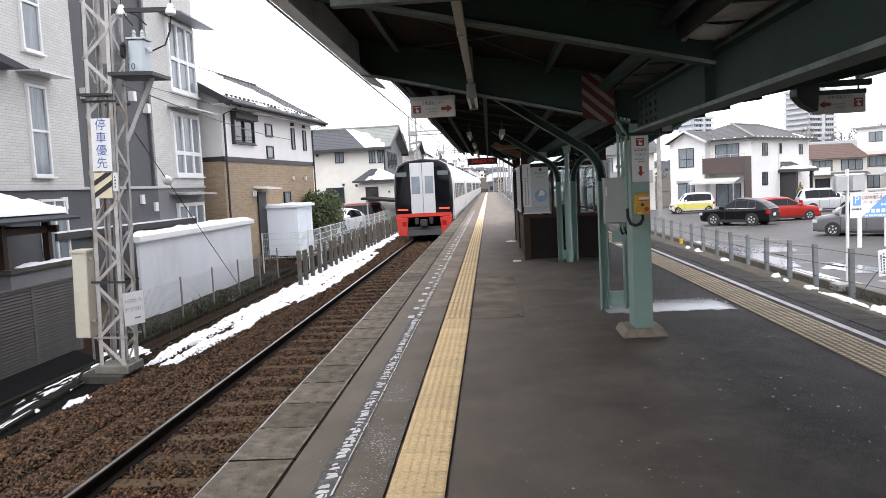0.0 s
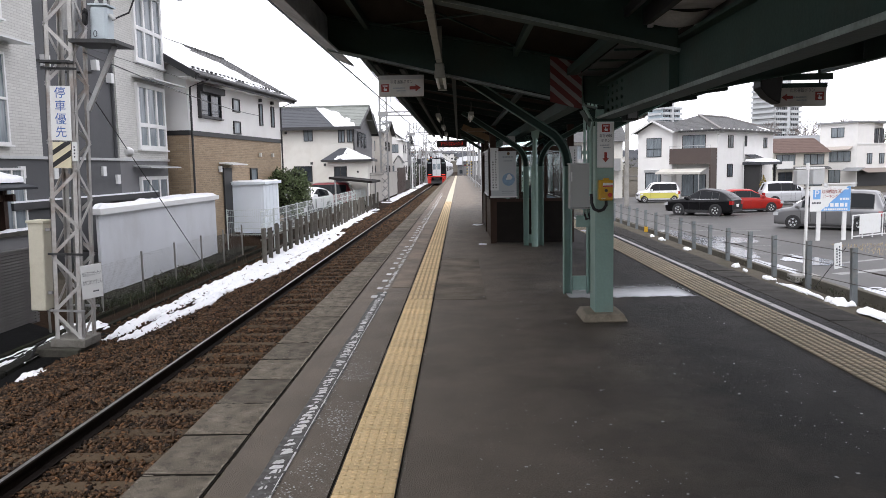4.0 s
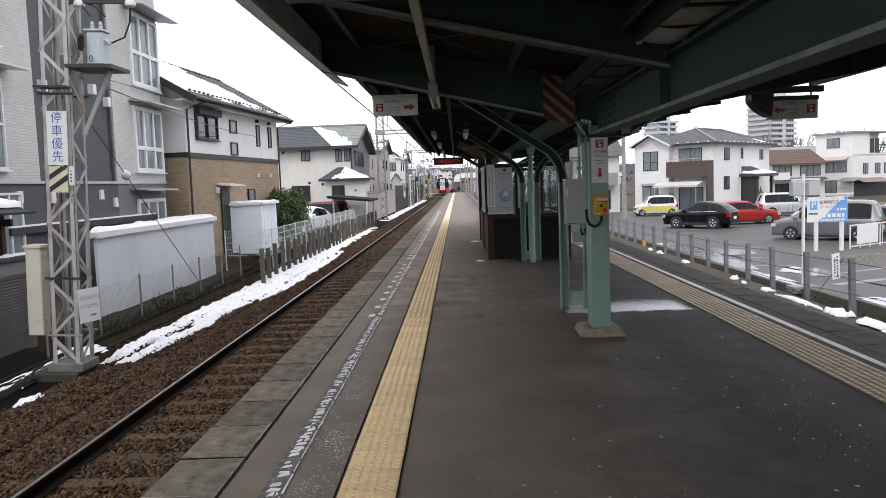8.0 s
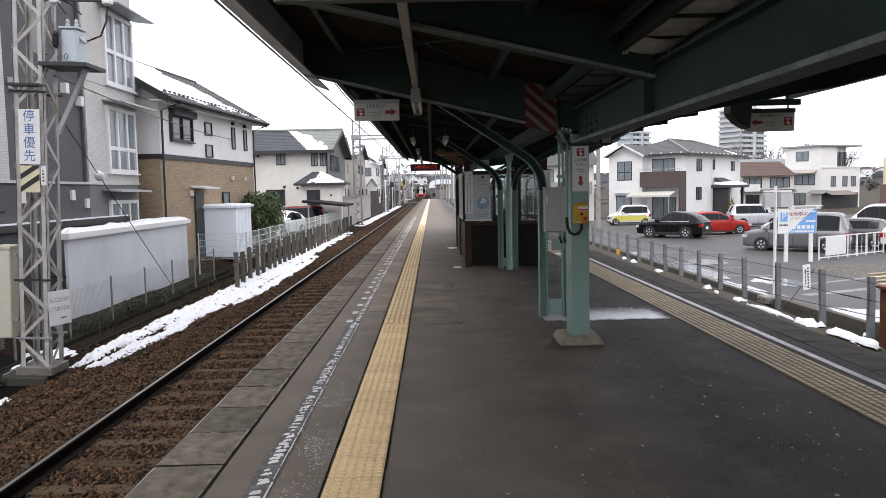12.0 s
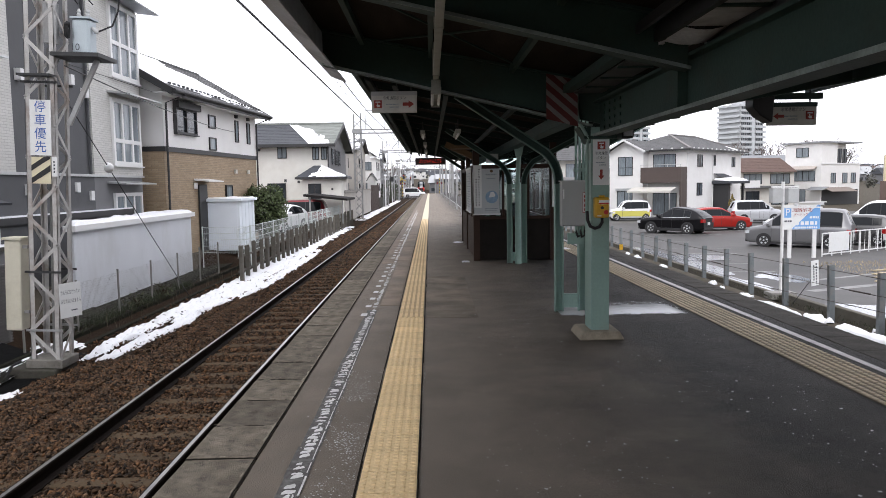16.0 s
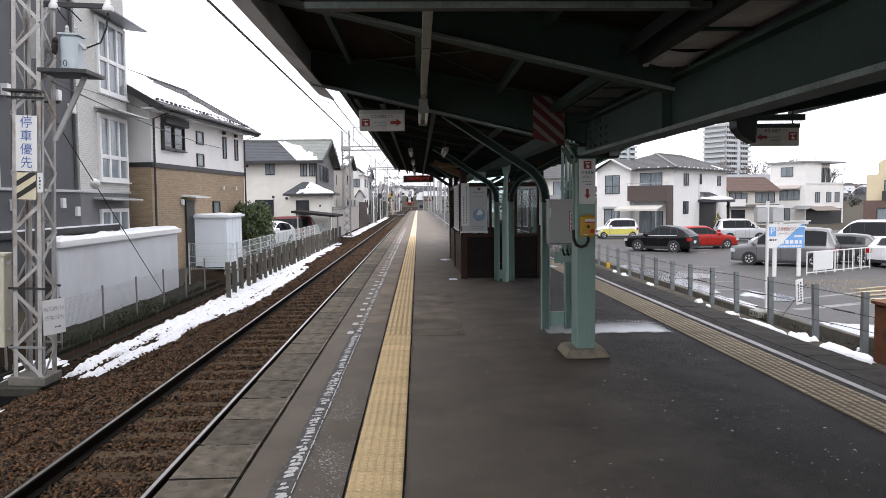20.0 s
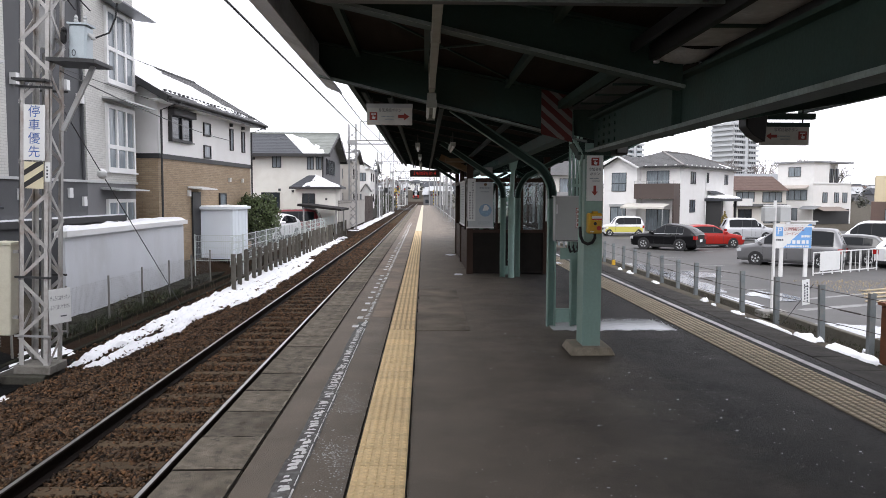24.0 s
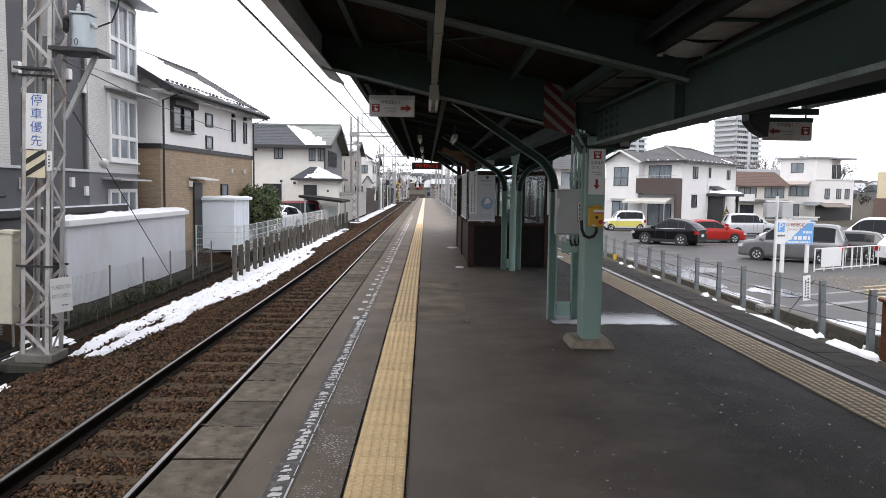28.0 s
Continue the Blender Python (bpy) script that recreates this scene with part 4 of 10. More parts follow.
# ---- buildings: shared builders ----
def brick_mat(name, c1, c2, mortar, w, h, rough=0.75, bump=0.5):
    m = bpy.data.materials.new(name)
    m.use_nodes = True
    n, l = m.node_tree.nodes, m.node_tree.links
    b = n["Principled BSDF"]
    b.inputs["Roughness"].default_value = rough
    tc, sp, ad, cb, br = n.new("ShaderNodeTexCoord"), n.new("ShaderNodeSeparateXYZ"), n.new("ShaderNodeMath"), n.new("ShaderNodeCombineXYZ"), n.new("ShaderNodeTexBrick")
    l.new(tc.outputs["Object"], sp.inputs[0])
    l.new(sp.outputs[0], ad.inputs[0]), l.new(sp.outputs[1], ad.inputs[1])
    l.new(ad.outputs[0], cb.inputs[0]), l.new(sp.outputs[2], cb.inputs[1])
    l.new(cb.outputs[0], br.inputs["Vector"])
    br.inputs["Color1"].default_value, br.inputs["Color2"].default_value, br.inputs["Mortar"].default_value = (*c1, 1), (*c2, 1), (*mortar, 1)
    br.inputs["Scale"].default_value = 1.0
    br.inputs["Brick Width"].default_value, br.inputs["Row Height"].default_value = w, h
    br.inputs["Mortar Size"].default_value, br.inputs["Mortar Smooth"].default_value = h * 0.09, 0.2
    nz, mx = n.new("ShaderNodeTexNoise"), n.new("ShaderNodeMix")
    nz.inputs["Scale"].default_value, nz.inputs["Detail"].default_value = 0.9, 6
    l.new(tc.outputs["Object"], nz.inputs["Vector"])
    mx.data_type, mx.blend_type = "RGBA", "MULTIPLY"
    mx.inputs[0].default_value = 0.25
    l.new(br.outputs["Color"], mx.inputs[6]), l.new(nz.outputs["Fac"], mx.inputs[7])
    l.new(mx.outputs[2], b.inputs["Base Color"])
    bp = n.new("ShaderNodeBump")
    bp.inputs["Strength"].default_value, bp.inputs["Distance"].default_value, bp.invert = bump, 0.01, True
    l.new(br.outputs["Fac"], bp.inputs["Height"])
    l.new(bp.outputs[0], b.inputs["Normal"])
    return m


TILE_WHITE = brick_mat("white_tile_cladding", (0.66, 0.655, 0.62), (0.60, 0.595, 0.56), (0.47, 0.465, 0.44), 0.21, 0.06)
TILE_BROWN = brick_mat("tan_tile_cladding", (0.44, 0.335, 0.22), (0.35, 0.255, 0.16), (0.28, 0.22, 0.16), 0.22, 0.06)
GREYWALL = mat("dark_grey_render", (0.085, 0.087, 0.092), 0.8, var=0.1, scale=2, fine=60, bump=0.15, dirt=(0.12, 0.12, 0.12), dirt_amt=0.3, dirt_scale=0.8)
MIDGREY = mat("mid_grey_render", (0.17, 0.17, 0.175), 0.8, var=0.1, scale=2, fine=60, bump=0.15)
RENDER_W = mat("white_render", (0.78, 0.77, 0.75), 0.85, var=0.05, scale=1.5, fine=70, bump=0.2, dirt=(0.62, 0.60, 0.56), dirt_amt=0.22, dirt_scale=0.7)
BEIGE_W = mat("beige_render", (0.42, 0.395, 0.36), 0.85, var=0.08, scale=1.5, fine=70, bump=0.2, dirt=(0.28, 0.26, 0.23), dirt_amt=0.35, dirt_scale=0.7)
RENDER_CREAM = mat("cream_render", (0.66, 0.642, 0.595), 0.85, var=0.06, scale=1.5, fine=70, bump=0.2, dirt=(0.48, 0.45, 0.38), dirt_amt=0.35, dirt_scale=0.7)
RENDER_BEIGE = mat("warm_beige_render", (0.62, 0.53, 0.36), 0.85, var=0.06, scale=1.5, fine=70, bump=0.2)
WALLPAINT = mat("painted_block_wall", (0.60, 0.615, 0.64), 0.8, var=0.08, scale=1.2, fine=50, bump=0.2, dirt=(0.42, 0.42, 0.41), dirt_amt=0.35, dirt_scale=0.9, stretch=(1, 1, 0.6))
TAUPE = mat("taupe_panel", (0.075, 0.055, 0.048), 0.6, var=0.08, scale=3, bump=0.05)
ROOFTILE = mat("grey_roof_tile", (0.115, 0.115, 0.115), spec=0.15, rough=0.7, var=0.2, scale=2, fine=30, bump=0.3, island=0.16)
ROOFGREEN = mat("greenish_roof_tile", (0.22, 0.235, 0.215), spec=0.15, rough=0.7, var=0.2, scale=2, fine=30, bump=0.3, island=0.16)
ROOFDARK = mat("dark_slate_roof", (0.062, 0.066, 0.074), spec=0.15, rough=0.6, var=0.15, scale=2, fine=30, bump=0.2, island=0.12)
ROOFBROWN = mat("brown_roof_tile", (0.125, 0.085, 0.072), spec=0.15, rough=0.7, var=0.2, scale=2, fine=30, bump=0.3, island=0.16)
FRAME_BLK = mat("black_window_frame", (0.022, 0.022, 0.023), 0.45, 0.3, var=0.05, bump=0.0)
FRAME_W = mat("white_window_frame", (0.72, 0.72, 0.71), 0.45, 0.0, var=0.04, bump=0.0)
TRIM_BLK = mat("black_trim", (0.03, 0.03, 0.031), 0.55, var=0.08, bump=0.03)
ALU = mat("silver_aluminium", (0.52, 0.53, 0.53), 0.4, 0.7, var=0.08, bump=0.03)


def window(parent, m, w, h, frame=FRAME_BLK, pane=PANE, cols=2, rows=1, depth=0.05, sill=False, name="window", bar_w=0.05, split=None):
    """A window that faces -y of the pose m, with its lower left corner at the origin: frame, panes and sill. split: the lower share of two rows."""
    bm = B()
    levels = [0.0, split, 1.0] if split else [j / rows for j in range(rows + 1)]
    rows = len(levels) - 1
    b = bar_w
    xs = [0, b] + [e for i in range(1, cols) for e in (w * i / cols - b / 2, w * i / cols + b / 2)] + [w - b, w]
    zs = [0, b] + [e for q in levels[1:-1] for e in (h * q - b / 2, h * q + b / 2)] + [h - b, h]
    nx, nz = len(xs), len(zs)
    g = [[[bm.verts.new((x, y, z)) for z in zs] for x in xs] for y in (-depth, 0.01)]

    def solid(i, j):
        return 0 <= i < nx - 1 and 0 <= j < nz - 1 and (i % 2 == 0 or j % 2 == 0)
    for i in range(nx - 1):
        for j in range(nz - 1):
            if not solid(i, j):
                continue
            bm.faces.new((g[0][i][j], g[0][i + 1][j], g[0][i + 1][j + 1], g[0][i][j + 1]))
            for di, dj, p, q in ((-1, 0, (i, j + 1), (i, j)), (1, 0, (i + 1, j), (i + 1, j + 1)), (0, -1, (i, j), (i + 1, j)), (0, 1, (i + 1, j + 1), (i, j + 1))):
                if not solid(i + di, j + dj):
                    bm.faces.new((g[0][p[0]][p[1]], g[1][p[0]][p[1]], g[1][q[0]][q[1]], g[0][q[0]][q[1]]))
    bmesh.ops.recalc_face_normals(bm, faces=bm.faces)
    win = part(name, bm, frame, parent)
    win.matrix_basis = m
    for i in range(cols):
        for j in range(rows):
            bm = B()
            x0, x1, z0, z1 = w * i / cols + 0.01, w * (i + 1) / cols - 0.01, h * levels[j] + 0.01, h * levels[j + 1] - 0.01
            off = 0.008 * (i % 2)
            bx(bm, x0, -0.022 - off, z0, x1, -0.012 - off, z1)
            part("pane", bm, pane, win)
    if sill:
        boxpart("sill", (-0.04, -depth - 0.05, -0.04, w + 0.04, 0.01, -0.004), frame, win)
    return win


def face_x(x, y, z):
    """Pose on a wall that looks along +x."""
    return pose(x, y, z, 0, 0, 90)


def awning(parent, m, w, d, drop=0.10, material=ALU):
    """A shallow canopy over a window; m as for window()."""
    bm = B()
    prism(bm, [(0.0, 0.0), (-d, -drop), (-d, -drop - 0.035), (0.0, -0.06)], "x", 0, w)
    ob = part("awning", bm, material, parent)
    ob.matrix_basis = m
    return ob


def courses(bm, p0, p1, q0, q1, n, t=0.03, lift=0.012):
    """Overlapping roof courses between the eave line p0-p1 and the ridge line q0-q1."""
    p0, p1, q0, q1 = (Vector(v) for v in (p0, p1, q0, q1))
    nrm = (p1 - p0).cross(q0 - p0).normalized()
    if nrm.z < 0:
        nrm = -nrm
    last0 = last1 = under0 = under1 = None
    for i in range(n):
        a, b = i / n, (i + 1) / n
        lo0, lo1, hi0, hi1 = p0.lerp(q0, a), p1.lerp(q1, a), p0.lerp(q0, b), p1.lerp(q1, b)
        v = [bm.verts.new(c) for c in (lo0 + nrm * lift, lo1 + nrm * lift, hi1, hi0)]
        bm.faces.new(v)
        if last0:
            bm.faces.new((last0, last1, v[1], v[0]))
        else:
            under0, under1 = bm.verts.new(lo0 - nrm * t), bm.verts.new(lo1 - nrm * t)
            bm.faces.new((under0, under1, v[1], v[0]))
        last0, last1 = v[3], v[2]
    top0, top1 = bm.verts.new(q0 - nrm * t), bm.verts.new(q1 - nrm * t)
    bm.faces.new((top0, top1, under1, under0))
    bm.faces.new((last0, last1, top1, top0))


def roof_snow(name, parent, p0, p1, q0, q1, seed, cover, depth=0.07, nu=90, nv=40, label="melting snow"):
    """Snow left on a roof slope: p is the eave line, q the ridge line; cover(u, v) above zero where it lies."""
    p0, p1, q0, q1 = (Vector(v) for v in (p0, p1, q0, q1))
    nrm = (p1 - p0).cross(q0 - p0).normalized()
    if nrm.z < 0:
        nrm = -nrm

    def place(u, v, h):
        return p0.lerp(p1, u).lerp(q0.lerp(q1, u), v) + nrm * (h + 0.02)
    return snow_sheet(name, place, nu, nv, lambda u, v: cover(u, v) + 0.35 * fbm(u * 7 + seed, v * 5, seed), depth, seed, SNOW, label, "snow", parent)


# ---- beyond the track: houses ----
def house_tall():
    """Three-storey house clad in white tiles and dark grey render."""
    X, G = -8.7, -0.6
    h = thing("house", "three-storey house with white tile cladding and dark grey render", "house", pose(X, 14, G), "houses")
    T = Matrix.Translation((-X, -14, -G))

    def put(name, dims, material, label=""):
        x0, y0, z0, x1, y1, z1 = dims
        return boxpart(name, (x0 - X, y0 - 14, z0 - G, x1 - X, y1 - 14, z1 - G), material, h, label)

    def F(y, z, off=0.0):
        return face_x(off, y - 14, z - G)
    put("wall", (-18, 4, 1.99, X, 15.62, 9.6), TILE_WHITE, "white tile cladding")
    put("wall", (-18, 15.62, 1.99, X - 0.10, 19.26, 9.6), GREYWALL, "dark grey render")
    put("wall", (-18, 19.26, 1.99, X, 22.5, 9.6), TILE_WHITE, "white tile cladding")
    put("ground_floor_wall", (-18, 4, G, X - 0.02, 19.28, 1.93), GREYWALL)
    put("ground_floor_wall", (-18, 19.28, G, X - 0.02, 22.48, 1.93), MIDGREY)
    put("string_course", (-18, 4, 1.93, X + 0.035, 22.53, 1.99), ALU)
    put("flat_roof", (-18.2, 3.8, 9.6, X + 0.3, 22.8, 9.8), SHEET)
    for y, z, w, hh, c, r in ((13.83, 4.62, 0.62, 1.9, 1, 2), (13.80, 2.20, 0.62, 1.78, 1, 2)):
        window(h, F(y, z), w, hh, FRAME_W, PANELT, c, r, 0.06, True)
    for y, z, hh, q in ((20.48, 4.66, 2.02, 0.46), (20.40, 2.26, 1.82, 0.37)):
        window(h, F(y, z), 1.93, hh, FRAME_W, PANELT, 3, 2, 0.07, True, bar_w=0.11, split=q)
    window(h, F(20.35, 0.45), 1.9, 1.05, FRAME_W, PANELT, 3, 1, 0.06, bar_w=0.10)
    window(h, F(13.9, 0.35), 0.9, 1.4, FRAME_W, PANELT, 2, 1, 0.06)
    awning(h, F(20.25, 4.26), 2.35, 0.62, 0.10)
    awning(h, F(20.2, 6.84), 2.5, 0.62, 0.10, SHEET)
    awning(h, F(20.0, 1.82), 2.2, 0.5, 0.06)
    awning(h, F(13.55, 4.24), 1.15, 0.5, 0.06, ALU)
    for y, z in ((15.95, 4.05), (18.2, 4.25), (18.95, 4.02), (15.95, 1.62), (18.2, 1.66), (18.95, 1.45), (14.7, 1.66)):
        wl_ = put("wall_vent", (X - 0.1, y, z - 0.12, X + 0.04, y + 0.17, z + 0.12), FRAME_W, "white vent hood")
    put("downpipe", (X - 0.09, 19.16, G, X - 0.03, 19.22, 9.6), GREYWALL)
    # lower roof edge of the wing behind
    bm = B()
    prism(bm, [(8.0 - 14, 4.75 - G), (12.9 - 14, 4.10 - G), (13.35 - 14, 4.16 - G), (8.2 - 14, 5.0 - G)], "x", 0.0, 0.45)
    part("side_roof", bm, ROOFDARK, h, "dark sloping side roof")
    return h


house_tall()


def house_tan():
    """Two-storey house: white render above, tan tiles below, tiled gable roof with snow."""
    X, G, Y0, Y1 = -8.2, -0.55, 23.0, 31.5
    h = thing("house", "two-storey house of white render over tan tiles with grey tiled roof", "house", pose(X, Y0, G, 0, 0, -5.73), "houses")

    def L(x, y, z):
        return (x - X, y - Y0, z - G)

    def put(name, dims, material, label=""):
        return boxpart(name, (*L(*dims[:3]), *L(*dims[3:])), material, h, label)

    def F(y, z):
        return face_x(0, y - Y0, z - G)
    put("lower_wall", (-13.1, Y0, G, X - 0.02, Y1, 2.74), TILE_BROWN, "tan tile cladding")
    put("belt", (-13.1, Y0 - 0.03, 2.74, X + 0.03, Y1 + 0.03, 2.89), TRIM_BLK)
    put("upper_wall", (-13.1, Y0, 2.89, X, Y1, 4.68), RENDER_W)
    # gable triangles
    ridge_x, rz, ez = -10.65, 6.33, 4.56
    for y0, y1 in ((Y0, Y0 + 0.15), (Y1 - 0.15, Y1)):
        bm = B()
        prism(bm, [L(-13.1, 0, 4.68)[::2], L(X, 0, 4.68)[::2], L(ridge_x, 0, rz - 0.12)[::2]], "y", y0 - Y0, y1 - Y0)
        part("gable", bm, RENDER_W, h)
    a, b = Y0 - 0.6, Y1 + 0.15
    bm = B()
    courses(bm, L(-7.6, a, ez), L(-7.6, b, ez), L(ridge_x, a, rz), L(ridge_x, b, rz), 15)
    courses(bm, L(-13.75, b, ez), L(-13.75, a, ez), L(ridge_x, b, rz), L(ridge_x, a, rz), 15)
    part("roof", bm, ROOFTILE, h, "grey roof tiles in courses")
    bm = B()
    bar(bm, L(ridge_x, a, rz), L(ridge_x, b, rz), 0.16, 0.06)
    part("ridge_cap", bm, ROOFTILE, h)
    bm = B()
    bar(bm, L(-7.61, a, ez - 0.10), L(-7.61, b, ez - 0.10), 0.05, 0.20)
    for y in (a, b):
        bar(bm, L(-7.61, y, ez - 0.09), L(ridge_x, y, rz - 0.09), 0.05, 0.2)
        bar(bm, L(-13.74, y, ez - 0.09), L(ridge_x, y, rz - 0.09), 0.05, 0.2)
    part("barge_board", bm, TRIM_BLK, h)
    put("soffit", (-8.2, a + 0.03, 4.44, -7.64, b - 0.03, 4.47), RENDER_W)
    bm = B()
    tube(bm, (L(-7.53, a, ez - 0.07), L(-7.53, b, ez - 0.07)), 0.055, 8)
    part("gutter", bm, TRIM_BLK, h)
    bm = B()
    tube(bm, (L(-7.5, Y0 + 0.1, ez - 0.12), L(-8.12, Y0 + 0.06, ez - 0.35), L(-8.14, Y0 + 0.06, G)), 0.035, 8)
    part("downpipe", bm, TRIM_BLK, h)
    bm = B()
    tube(bm, (L(-7.5, Y1 - 0.05, ez - 0.12), L(-8.14, Y1 - 0.05, ez - 0.35), L(-8.14, Y1 - 0.05, G)), 0.035, 8)
    part("downpipe", bm, TRIM_BLK, h)
    # snow guards, rows of little hooks
    bm = B()
    for k in range(26):
        y = a + 0.5 + k * (b - a - 1) / 25
        t = 0.1
        p = Vector(L(-7.6, y, ez)).lerp(Vector(L(ridge_x, y, rz)), t)
        bx(bm, p.x - 0.03, p.y - 0.05, p.z + 0.01, p.x + 0.03, p.y + 0.05, p.z + 0.07)
    part("snow_guard", bm, TRIM_BLK, h)["kind"] = "stuff"
    roof_snow("roof_snow", h, L(-7.67, a, ez), L(-7.67, b, ez), L(ridge_x, a, rz), L(ridge_x, b, rz), 3.1,
              lambda u, v: min(2.6 * (0.88 - 0.36 * v - u), 7 * (v - 0.07)), 0.07)
    roof_snow("roof_snow", h, L(-7.65, a, ez), L(-7.65, b, ez), L(-8.5, a, ez + 0.43), L(-8.5, b, ez + 0.43), 7.3,
              lambda u, v: 0.10 - abs(v - 0.25) * 0.9, 0.05, 70, 6)
    # windows on the track side; distances from the near corner
    D = lambda d, z: face_x(0, d, z - G)
    wall_box = lambda nm, d0, z0, d1, z1, out, m, lab="": put(nm, (X, Y0 + d0, z0, X + out, Y0 + d1, z1), m, lab)
    window(h, D(0.76, 3.36), 1.62, 0.80, FRAME_BLK, PANE, 2, 1, 0.08, True)
    wall_box("shutter_box", 0.72, 4.14, 2.46, 4.36, 0.20, TRIM_BLK)
    wall_box("window_hood", 0.70, 3.30, 0.75, 4.14, 0.12, TRIM_BLK)
    for z, hh in ((3.70, 0.47), (2.92, 0.46)):
        window(h, D(3.48, z), 0.62, hh, FRAME_BLK, PANELT, 1, 1, 0.05)
    for d in (6.06, 7.38):
        window(h, D(d, 3.34), 0.34, 0.84, FRAME_BLK, PANELT, 1, 1, 0.05)
        wall_box("wall_lamp", d + 0.02, 4.26, d + 0.16, 4.38, 0.1, TRIM_BLK)
    window(h, D(4.88, 1.02), 0.66, 0.68, FRAME_BLK, PANELT, 1, 1, 0.05)
    wall_box("back_door", 2.38, G, 3.06, 1.72, 0.05, TRIM_BLK)
    awning(h, D(2.1, 1.92), 1.35, 0.5, 0.08, FRAME_W)
    wall_box("wall_lamp", 2.05, 1.58, 2.17, 1.78, 0.09, FRAME_W)
    for d in (5.86, 7.25):
        wall_box("wall_vent", d, 2.14, d + 0.14, 2.29, 0.08, RENDER_CREAM)


house_tan()


def house_cream():
    """Two-storey cream house across the lane, gable towards the track, with a low porch roof."""
    X, G, Y0, Y1 = -7.0, -0.55, 51.0, 61.4
    h = thing("house", "two-storey cream house with dark and greenish tiled roofs under snow", "house", pose(X, Y0, G), "houses")

    def L(x, y, z):
        return (x - X, y - Y0, z - G)

    def put(name, dims, material, label="", par=None):
        return boxpart(name, (*L(*dims[:3]), *L(*dims[3:])), material, par or h, label)
    ez, rz, ry = 4.45, 6.22, 56.2
    put("wall", (-17, Y0, G, -8.3, Y1, ez + 0.1), RENDER_CREAM)
    put("wall", (-8.3, Y0 - 0.0, G, X, Y1, ez + 0.1), RENDER_CREAM)
    bm = B()
    prism(bm, [L(0, Y0, ez)[1:], L(0, Y1, ez)[1:], L(0, ry, rz - 0.1)[1:]], "x", -0.2, 0.01)
    part("gable", bm, MIDGREY, h)
    put("gable_wall", (X, Y0 + 0.4, 2.0, X + 0.03, Y1, ez), MIDGREY, "dark grey gable cladding")
    put("corner_trim", (X - 0.03, Y0 - 0.03, G, X + 0.05, Y0 + 0.06, ez), TRIM_BLK)
    a, b, xr, xm, xl = Y0 - 0.6, Y1 + 0.6, X + 0.55, -10.5, -17.5
    xe = -8.2
    for nm, x0, x1, e0, e1, mt in (("roof", xl, xm, xl, xe, ROOFDARK), ("roof", xm, xr, xe, xr, ROOFGREEN)):
        bm = B()
        courses(bm, L(e0, a, ez), L(e1, a, ez), L(x0, ry, rz), L(x1, ry, rz), 13)
        courses(bm, L(x0, b, ez), L(x1, b, ez), L(x0, ry, rz), L(x1, ry, rz), 13)
        part(nm, bm, mt, h)
    bm = B()
    bar(bm, L(xl, ry, rz + 0.05), L(xr, ry, rz + 0.05), 0.2, 0.12)
    part("ridge_cap", bm, ROOFGREEN, h)
    bm = B()
    for y in (a, b):
        bar(bm, L(xr, y, ez - 0.1), L(xr, ry, rz - 0.1), 0.06, 0.24)
        bar(bm, L(xl, y, ez - 0.10), L(xr, y, ez - 0.10), 0.06, 0.2)
    part("barge_board", bm, TRIM_BLK, h)
    roof_snow("roof_snow", h, L(xe, a, ez), L(xr, a, ez), L(xm, ry, rz), L(xr, ry, rz), 5.2,
              lambda u, v: 2.6 * (0.78 * (1 - v) - u + 0.06), 0.09)
    for x, z, w, hh, c in ((-10.4, 3.52, 0.62, 0.80, 2), (-8.05, 3.40, 0.46, 0.86, 1), (-7.45, 3.40, 0.40, 0.86, 1), (-11.15, 0.75, 1.25, 1.1, 2)):
        window(h, pose(*L(x, Y0, z)), w, hh, FRAME_BLK, PANELT if z > 3 else PANE, 2, 1, 0.06)
    for y in (52.6, 54.4, 56.2):
        window(h, face_x(0.03, y - Y0, 3.1 - G), 1.2, 1.15, FRAME_BLK, PANELT, 2, 1, 0.06)
    for x, z in ((-11.7, 4.05), (-10.0, 1.95), (-9.1, 1.85)):
        put("wall_vent", (x, Y0 - 0.06, z, x + 0.16, Y0, z + 0.16), TRIM_BLK)
    # projecting room with hipped porch roof
    px0, px1, py0 = -8.75, -5.45, 48.2
    put("porch_wall", (px0 + 0.35, py0 + 0.35, G, px1 - 0.35, Y0, 2.2), RENDER_CREAM)
    bm = B()
    e, r = 2.2, 2.98
    courses(bm, L(px0, py0, e), L(px1, py0, e), L(px0 + 1.0, py0 + 1.5, r), L(px1 - 1.9, py0 + 1.5, r), 6)
    courses(bm, L(px1, py0, e), L(px1, Y0 + 0.4, e), L(px1 - 1.9, py0 + 1.5, r), L(px1 - 1.9, Y0 + 0.4, r), 6)
    courses(bm, L(px0, Y0, e), L(px0, py0, e), L(px0 + 1.0, Y0, r), L(px0 + 1.0, py0 + 1.5, r), 6)
    part("porch_roof", bm, ROOFDARK, h, "dark hipped porch roof")
    bm = B()
    bar(bm, L(px0, py0, e - 0.06), L(px1, py0, e - 0.06), 0.08, 0.14)
    bar(bm, L(px1, py0, e - 0.06), L(px1, Y0, e - 0.06), 0.08, 0.14)
    bar(bm, L(px0, py0, e - 0.06), L(px0, Y0, e - 0.06), 0.08, 0.14)
    part("porch_gutter", bm, TRIM_BLK, h)
